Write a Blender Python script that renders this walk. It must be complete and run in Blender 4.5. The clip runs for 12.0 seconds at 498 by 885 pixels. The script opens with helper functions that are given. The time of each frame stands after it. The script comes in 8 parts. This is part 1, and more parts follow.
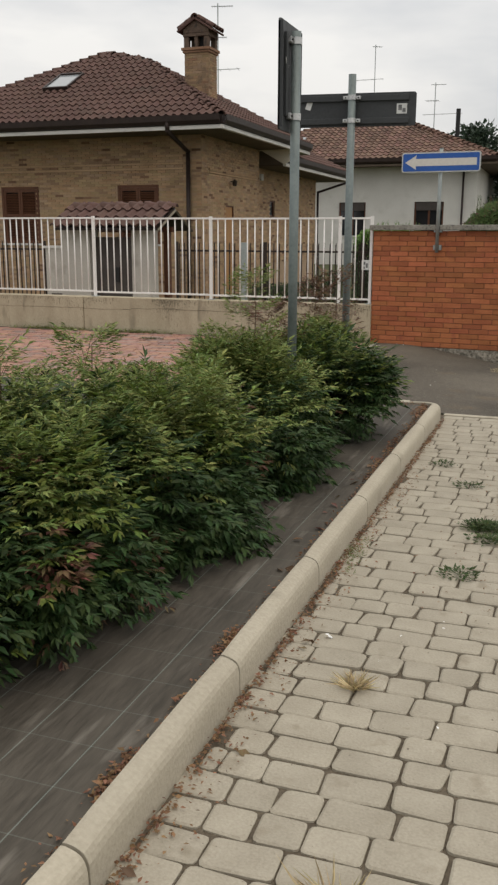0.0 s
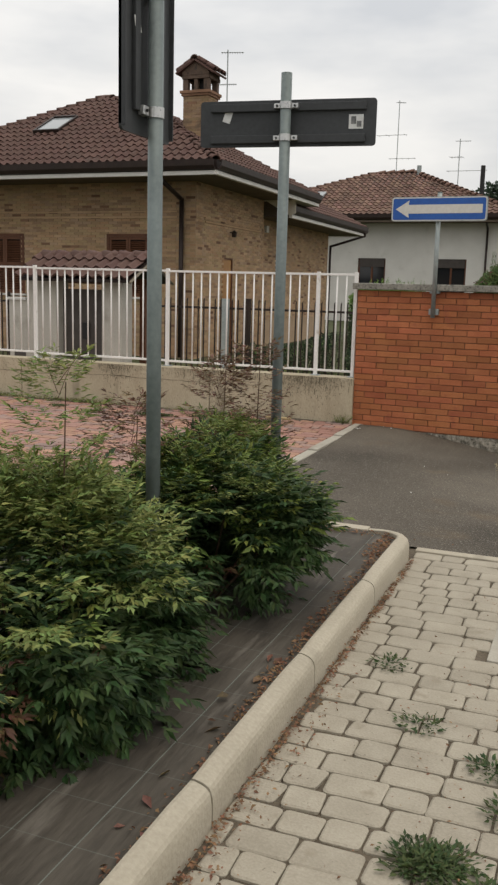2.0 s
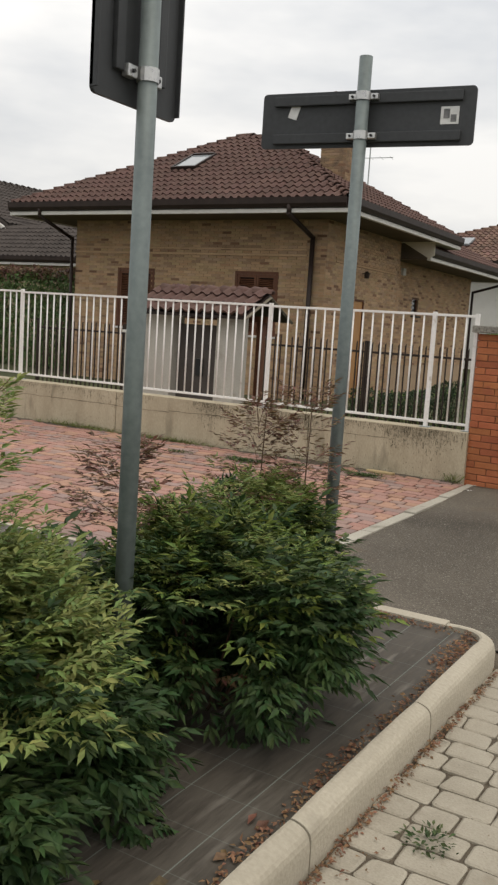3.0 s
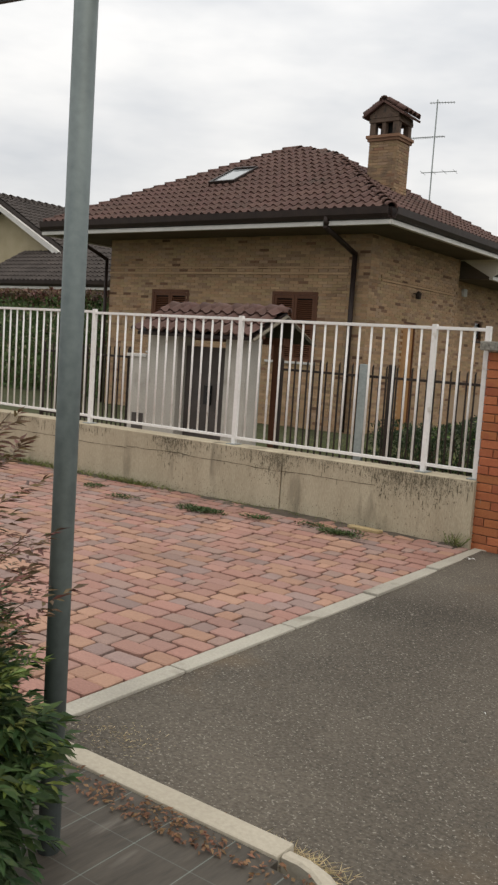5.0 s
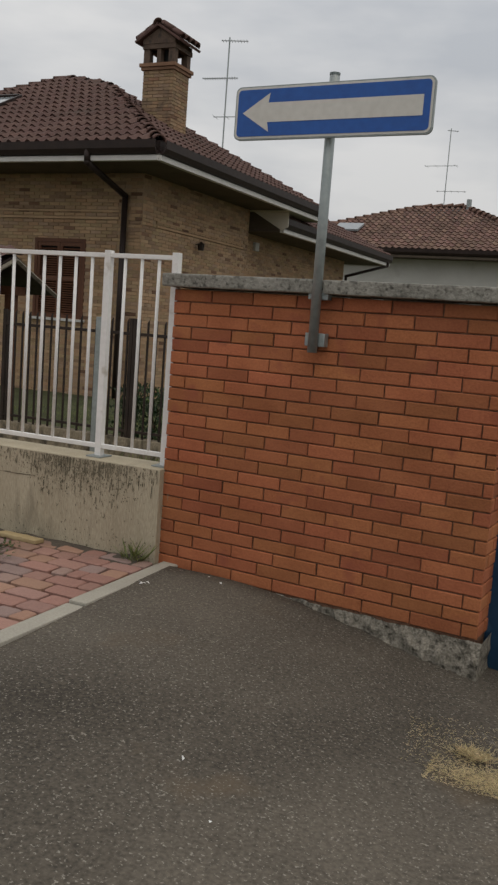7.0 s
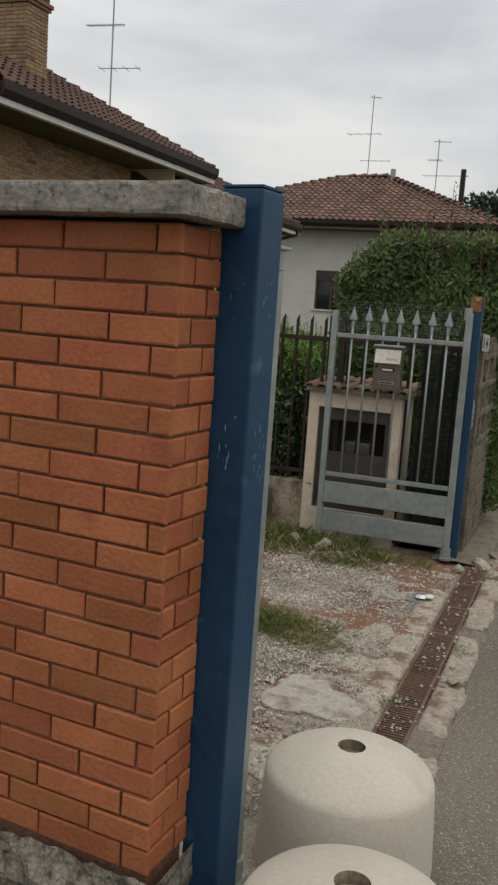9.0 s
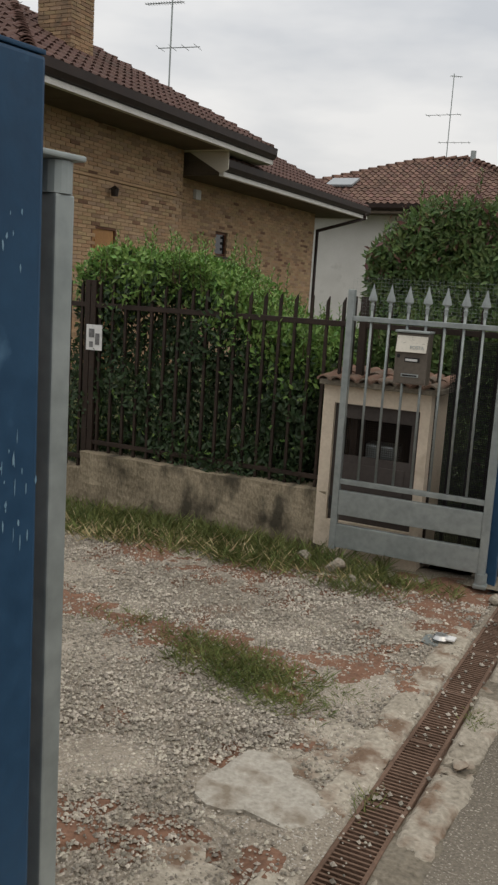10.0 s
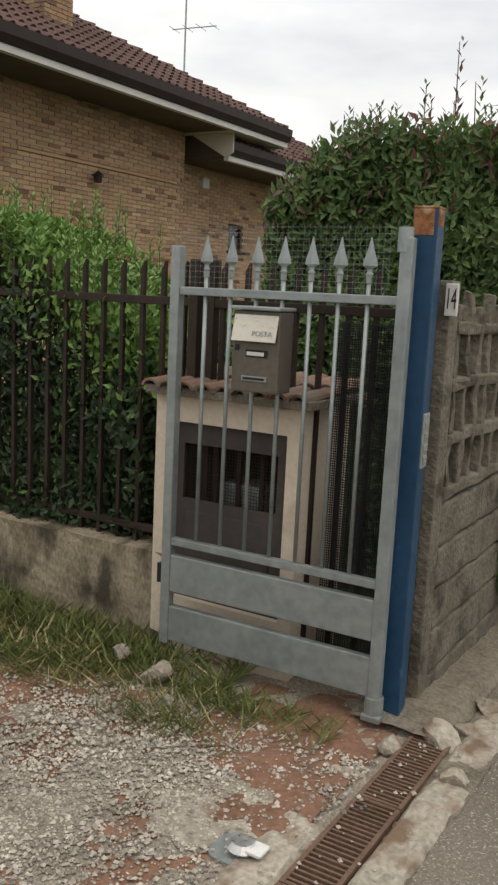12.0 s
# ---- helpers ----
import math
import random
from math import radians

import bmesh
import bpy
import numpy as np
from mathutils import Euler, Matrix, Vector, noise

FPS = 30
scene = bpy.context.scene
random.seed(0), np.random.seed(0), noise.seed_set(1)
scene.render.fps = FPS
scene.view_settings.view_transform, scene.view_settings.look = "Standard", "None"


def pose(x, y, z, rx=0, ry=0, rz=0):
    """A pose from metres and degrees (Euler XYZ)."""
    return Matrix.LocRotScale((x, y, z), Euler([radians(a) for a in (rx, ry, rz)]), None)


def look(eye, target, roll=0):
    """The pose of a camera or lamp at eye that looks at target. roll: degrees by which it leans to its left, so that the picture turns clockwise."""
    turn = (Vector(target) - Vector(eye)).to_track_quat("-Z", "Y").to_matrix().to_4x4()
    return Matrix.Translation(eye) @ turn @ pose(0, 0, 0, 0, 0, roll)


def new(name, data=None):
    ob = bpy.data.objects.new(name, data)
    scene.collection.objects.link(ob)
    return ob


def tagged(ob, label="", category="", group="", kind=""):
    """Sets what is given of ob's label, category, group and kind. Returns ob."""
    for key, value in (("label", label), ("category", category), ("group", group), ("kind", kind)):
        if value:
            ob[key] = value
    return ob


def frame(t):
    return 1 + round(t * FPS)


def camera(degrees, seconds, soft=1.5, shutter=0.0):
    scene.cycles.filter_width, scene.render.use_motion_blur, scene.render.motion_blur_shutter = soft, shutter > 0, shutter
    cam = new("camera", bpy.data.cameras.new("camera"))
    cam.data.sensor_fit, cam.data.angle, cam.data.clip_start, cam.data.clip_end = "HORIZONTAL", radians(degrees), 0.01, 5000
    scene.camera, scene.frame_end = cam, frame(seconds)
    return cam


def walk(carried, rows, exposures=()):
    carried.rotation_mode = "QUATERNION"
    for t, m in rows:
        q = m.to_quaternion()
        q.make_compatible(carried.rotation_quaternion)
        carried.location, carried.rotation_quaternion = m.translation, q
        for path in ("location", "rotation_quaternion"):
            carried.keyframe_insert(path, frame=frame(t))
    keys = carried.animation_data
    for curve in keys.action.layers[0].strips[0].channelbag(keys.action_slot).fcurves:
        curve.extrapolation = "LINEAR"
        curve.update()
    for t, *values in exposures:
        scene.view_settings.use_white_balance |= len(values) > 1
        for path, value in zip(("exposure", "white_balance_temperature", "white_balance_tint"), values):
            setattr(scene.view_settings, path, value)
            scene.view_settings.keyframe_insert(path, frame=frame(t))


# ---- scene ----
cam = camera(31.4, 12.0, 2.4)
PATH = [
    (0, (-0.032, 0.039, 1.49), (-0.685, 1.874, 1.035), 0.2),
    (0.5, (-0.046, 0.579, 1.475), (-0.584, 2.443, 0.988), 1.5),
    (1, (-0.052, 1.181, 1.526), (-0.541, 3.072, 1.094), 2.2),
    (1.5, (-0.02, 1.793, 1.534), (-0.713, 3.628, 1.141), 1.4),
    (2, (-0.035, 2.387, 1.544), (-0.748, 4.224, 1.201), 1.5),
    (2.5, (-0.019, 2.909, 1.525), (-0.938, 4.659, 1.22), 2.0),
    (3, (-0.011, 3.441, 1.494), (-1.012, 5.153, 1.232), 3.7),
    (3.2, (-0.041, 3.68, 1.507), (-1.019, 5.408, 1.269), 3.2),
    (4.8, (-0.045, 5.458, 1.46), (-1.193, 7.082, 1.245), 3.5),
    (5, (-0.045, 5.67, 1.458), (-1.213, 7.28, 1.249), 3.8),
    (5.5, (-0.158, 6.258, 1.48), (-1.256, 7.916, 1.264), 4.4),
    (6, (-0.135, 6.814, 1.463), (-1.143, 8.526, 1.23), 4.1),
    (6.5, (-0.173, 7.368, 1.43), (-1.079, 9.133, 1.18), 4.4),
    (7, (-0.141, 7.946, 1.392), (-0.969, 9.748, 1.13), 4.3),
    (7.5, (-0.123, 8.51, 1.365), (-0.904, 10.326, 1.059), 4.2),
    (7.7, (-0.129, 8.771, 1.379), (-0.824, 10.619, 1.062), 4.1),
    (9.3, (0.137, 10.517, 1.398), (-0.57, 12.364, 1.101), 3.8),
    (9.5, (0.17, 10.697, 1.404), (-0.591, 12.522, 1.104), 3.8),
    (10, (0.182, 11.256, 1.36), (-0.68, 13.029, 1.024), 3.6),
    (10.5, (0.258, 11.805, 1.33), (-0.646, 13.557, 0.997), 3.4),
    (11, (0.317, 12.308, 1.281), (-0.569, 14.067, 0.936), 2.7),
    (11.5, (0.337, 12.892, 1.281), (-0.583, 14.639, 0.963), 2.7),
    (12, (0.368, 13.447, 1.241), (-0.637, 15.144, 0.911), 2.8),
]
EXPOSURES = [(0, 0.04, 6960, 10), (2.5, 0.1, 6960, 10), (3.2, 0.14, 6960, 10), (4.8, 0.12, 6860, 10), (5.05, 0.06, 6860, 10), (5.5, -0.3, 6750, 10), (6.5, -0.4, 6750, 10), (7.0, -0.41, 6750, 10), (7.5, -0.1, 6800, 10), (9.5, -0.18, 6800, 10), (10.5, 0.03, 6850, 10), (11.5, 0.06, 6850, 10), (12, 0.24, 6900, 10)]
walk(cam, [(t, look(eye, target, roll)) for t, eye, target, roll in PATH], EXPOSURES)

# ---- light ----
SUN_EL, SUN_AZ = radians(66), radians(118)
world = bpy.data.worlds.new("overcast")
scene.world = world
world.use_nodes = True
wn, wl = world.node_tree.nodes, world.node_tree.links
wn.clear()
sky = wn.new("ShaderNodeTexSky")
sky.sky_type, sky.sun_disc, sky.sun_elevation, sky.sun_rotation = "NISHITA", False, SUN_EL, SUN_AZ
sky.dust_density = 3.0
w_co = wn.new("ShaderNodeTexCoord")
w_map = wn.new("ShaderNodeMapping")
w_map.inputs["Scale"].default_value = (1.0, 1.0, 3.2)
w_map.inputs["Location"].default_value = (0.35, 0.2, 0.0)
w_noise = wn.new("ShaderNodeTexNoise")
w_noise.inputs["Scale"].default_value, w_noise.inputs["Detail"].default_value, w_noise.inputs["Roughness"].default_value = 2.6, 5.0, 0.52
w_ramp = wn.new("ShaderNodeValToRGB")
w_ramp.color_ramp.elements[0].position, w_ramp.color_ramp.elements[0].color = 0.34, (6.3, 6.7, 7.3, 1)
w_ramp.color_ramp.elements[1].position, w_ramp.color_ramp.elements[1].color = 0.6, (9.5, 9.65, 9.85, 1)
w_mix = wn.new("ShaderNodeMixRGB")
w_mix.inputs[0].default_value = 0.9
w_bg = wn.new("ShaderNodeBackground")
w_bg.inputs["Strength"].default_value = 0.085
w_out = wn.new("ShaderNodeOutputWorld")
wl.new(w_co.outputs["Generated"], w_map.inputs[0])
wl.new(w_map.outputs[0], w_noise.inputs["Vector"])
wl.new(w_noise.outputs["Fac"], w_ramp.inputs[0])
wl.new(sky.outputs[0], w_mix.inputs[1])
wl.new(w_ramp.outputs[0], w_mix.inputs[2])
w_sep = wn.new("ShaderNodeSeparateXYZ")
w_zen = wn.new("ShaderNodeMapRange")
for k, val in enumerate((0.05, 1.0, 1.03, 1.85)):
    w_zen.inputs[k + 1].default_value = val
w_grad = wn.new("ShaderNodeVectorMath")
w_grad.operation = "SCALE"
wl.new(w_co.outputs["Generated"], w_sep.inputs[0])
wl.new(w_sep.outputs["Z"], w_zen.inputs[0])
wl.new(w_mix.outputs[0], w_grad.inputs[0])
wl.new(w_zen.outputs[0], w_grad.inputs["Scale"])
wl.new(w_grad.outputs[0], w_bg.inputs["Color"])
wl.new(w_bg.outputs[0], w_out.inputs["Surface"])
sun_data = bpy.data.lights.new("sun", "SUN")
sun_data.energy, sun_data.angle, sun_data.color = 0.6, radians(40), (1.0, 0.9, 0.76)
sun = new("sun", sun_data)
sun.matrix_basis = look((0, 0, 30), (-30 * math.sin(SUN_AZ) / math.tan(SUN_EL) * 1.0, -30 * math.cos(SUN_AZ) / math.tan(SUN_EL), 0))


# ---- materials ----
def surf(name, dark, light, rough=0.8, scale=2.0, fine=60.0, bump=0.3, rnd=0.0, hue=0.0, metal=0.0, stain=None, stain_scale=1.2, stain_at=0.58,
         island=False, spec=0.3, stretch=(1, 1, 1), speck=None, speck_scale=160.0, speck_at=0.66, tones=()):
    """A rough surface: broad and fine noise between two colours, own tone for each piece, stains and specks, fine relief."""
    m = bpy.data.materials.new(name)
    m.use_nodes = True
    n, l = m.node_tree.nodes, m.node_tree.links
    b = n["Principled BSDF"]
    b.inputs["Metallic"].default_value = metal
    b.inputs["Specular IOR Level"].default_value = spec
    g = n.new("ShaderNodeNewGeometry")
    mp = n.new("ShaderNodeMapping")
    mp.inputs["Scale"].default_value = stretch
    l.new(g.outputs["Position"], mp.inputs[0])

    def noise_of(sc, det=4.0):
        t = n.new("ShaderNodeTexNoise")
        t.inputs["Scale"].default_value, t.inputs["Detail"].default_value = sc, det
        l.new(mp.outputs[0], t.inputs["Vector"])
        return t.outputs["Fac"]

    def mixed(fac, a, c, kind="MIX"):
        x = n.new("ShaderNodeMixRGB")
        x.blend_type = kind
        for s_, v in zip(x.inputs, (fac, a, c)):
            if hasattr(v, "is_linked"):
                l.new(v, s_)
            else:
                s_.default_value = v if isinstance(v, float) else (*v, 1)
        return x.outputs[0]

    def ranged(v, a0, a1, b0=0.0, b1=1.0):
        r = n.new("ShaderNodeMapRange")
        l.new(v, r.inputs[0])
        for k, val in enumerate((a0, a1, b0, b1)):
            r.inputs[k + 1].default_value = val
        return r.outputs[0]

    broad, small = noise_of(scale), noise_of(fine, 3.0)
    add = n.new("ShaderNodeMath")
    add.operation = "ADD"
    l.new(broad, add.inputs[0]), l.new(small, add.inputs[1])
    col = mixed(ranged(add.outputs[0], 0.7, 1.3), dark, light)
    if rnd or hue:
        if island:
            r = g.outputs["Random Per Island"]
        else:
            r = n.new("ShaderNodeObjectInfo").outputs["Random"]
        h = n.new("ShaderNodeHueSaturation")
        l.new(ranged(r, 0, 1, 1 - rnd, 1 + rnd), h.inputs["Value"])
        w = n.new("ShaderNodeTexWhiteNoise")
        w.noise_dimensions = "1D"
        l.new(r, w.inputs["W"])
        l.new(ranged(w.outputs["Value"], 0, 1, 0.5 - hue, 0.5 + hue), h.inputs["Hue"])
        l.new(col, h.inputs["Color"])
        col = h.outputs[0]
        if tones:
            t_ = n.new("ShaderNodeValToRGB")
            t_.color_ramp.interpolation = "CONSTANT"
            while len(t_.color_ramp.elements) < len(tones):
                t_.color_ramp.elements.new(0.5)
            for k, c_ in enumerate(tones):
                t_.color_ramp.elements[k].position, t_.color_ramp.elements[k].color = k / len(tones), (*c_, 1)
            l.new(w.outputs["Value"], t_.inputs[0])
            col = mixed(1.0, col, t_.outputs[0], "MULTIPLY")
    if stain:
        col = mixed(ranged(noise_of(stain_scale, 6.0), stain_at, stain_at + 0.14), col, stain)
    if speck:
        col = mixed(ranged(noise_of(speck_scale, 2.0), speck_at, speck_at + 0.06), col, speck)
    l.new(col, b.inputs["Base Color"])
    l.new(ranged(small, 0.3, 0.7, max(0.05, rough - 0.1), min(1.0, rough + 0.08)), b.inputs["Roughness"])
    if bump:
        bp = n.new("ShaderNodeBump")
        bp.inputs["Strength"].default_value, bp.inputs["Distance"].default_value = bump, 0.01
        l.new(add.outputs[0], bp.inputs["Height"])
        l.new(bp.outputs[0], b.inputs["Normal"])
    return m


def leafy(name, dark, light, sat=0.06, rough=0.5):
    """Leaves: each one with its own tone, a little light through them."""
    m = surf(name, dark, light, rough=rough, scale=6, fine=80, bump=0.1, rnd=0.32, hue=sat, island=True, spec=0.35)
    n, l = m.node_tree.nodes, m.node_tree.links
    b, o = n["Principled BSDF"], n["Material Output"]
    t = n.new("ShaderNodeBsdfTranslucent")
    x = n.new("ShaderNodeMixShader")
    x.inputs[0].default_value = 0.22
    l.new(b.inputs["Base Color"].links[0].from_socket, t.inputs["Color"])
    l.new(b.outputs[0], x.inputs[1]), l.new(t.outputs[0], x.inputs[2])
    l.new(x.outputs[0], o.inputs["Surface"])
    return m


def fabric_mat():
    """Dark woven ground cloth with pale dusty streaks and drawn lines along it."""
    m = surf("ground_cloth", (0.05, 0.043, 0.034), (0.1, 0.087, 0.07), rough=0.75, scale=1.1, fine=7, bump=0.25, stretch=(11, 1.7, 1),
             stain=(0.175, 0.157, 0.133), stain_scale=1.3, stain_at=0.6)
    n, l = m.node_tree.nodes, m.node_tree.links
    b = n["Principled BSDF"]
    src = b.inputs["Base Color"].links[0].from_socket
    g = n.new("ShaderNodeNewGeometry")
    sx = n.new("ShaderNodeSeparateXYZ")
    l.new(g.outputs["Position"], sx.inputs[0])
    fac = None
    for axis, step in (("X", 0.2), ("Y", 0.2)):
        a = n.new("ShaderNodeMath")
        a.operation = "PINGPONG"
        a.inputs[1].default_value = step / 2
        l.new(sx.outputs[axis], a.inputs[0])
        c = n.new("ShaderNodeMath")
        c.operation = "LESS_THAN"
        c.inputs[1].default_value = 0.002
        l.new(a.outputs[0], c.inputs[0])
        if fac is None:
            fac = c.outputs[0]
        else:
            both = n.new("ShaderNodeMath")
            both.operation = "MULTIPLY_ADD"
            both.inputs[1].default_value = 0.4
            l.new(c.outputs[0], both.inputs[0])
            l.new(fac, both.inputs[2])
            fac = both.outputs[0]
    x = n.new("ShaderNodeMixRGB")
    k = n.new("ShaderNodeMath")
    k.operation = "MULTIPLY"
    k.inputs[1].default_value = 0.45
    l.new(fac, k.inputs[0])
    l.new(k.outputs[0], x.inputs[0])
    l.new(src, x.inputs[1])
    x.inputs[2].default_value = (0.24, 0.28, 0.25, 1)
    l.new(x.outputs[0], b.inputs["Base Color"])
    return m


def glassy(name, tint):
    m = bpy.data.materials.new(name)
    m.use_nodes = True
    b = m.node_tree.nodes["Principled BSDF"]
    b.inputs["Base Color"].default_value = (*tint, 1)
    b.inputs["Roughness"].default_value = 0.08
    b.inputs["Specular IOR Level"].default_value = 0.5
    return m


# pinkish red, brick red, sandy orange and mauve-grey blocks
TONES = ((1.0, 0.86, 0.84), (1.03, 0.82, 0.78), (1.1, 0.95, 0.8), (0.82, 0.83, 0.88), (1.0, 0.82, 0.79), (0.88, 0.85, 0.86), (1.08, 0.9, 0.78))
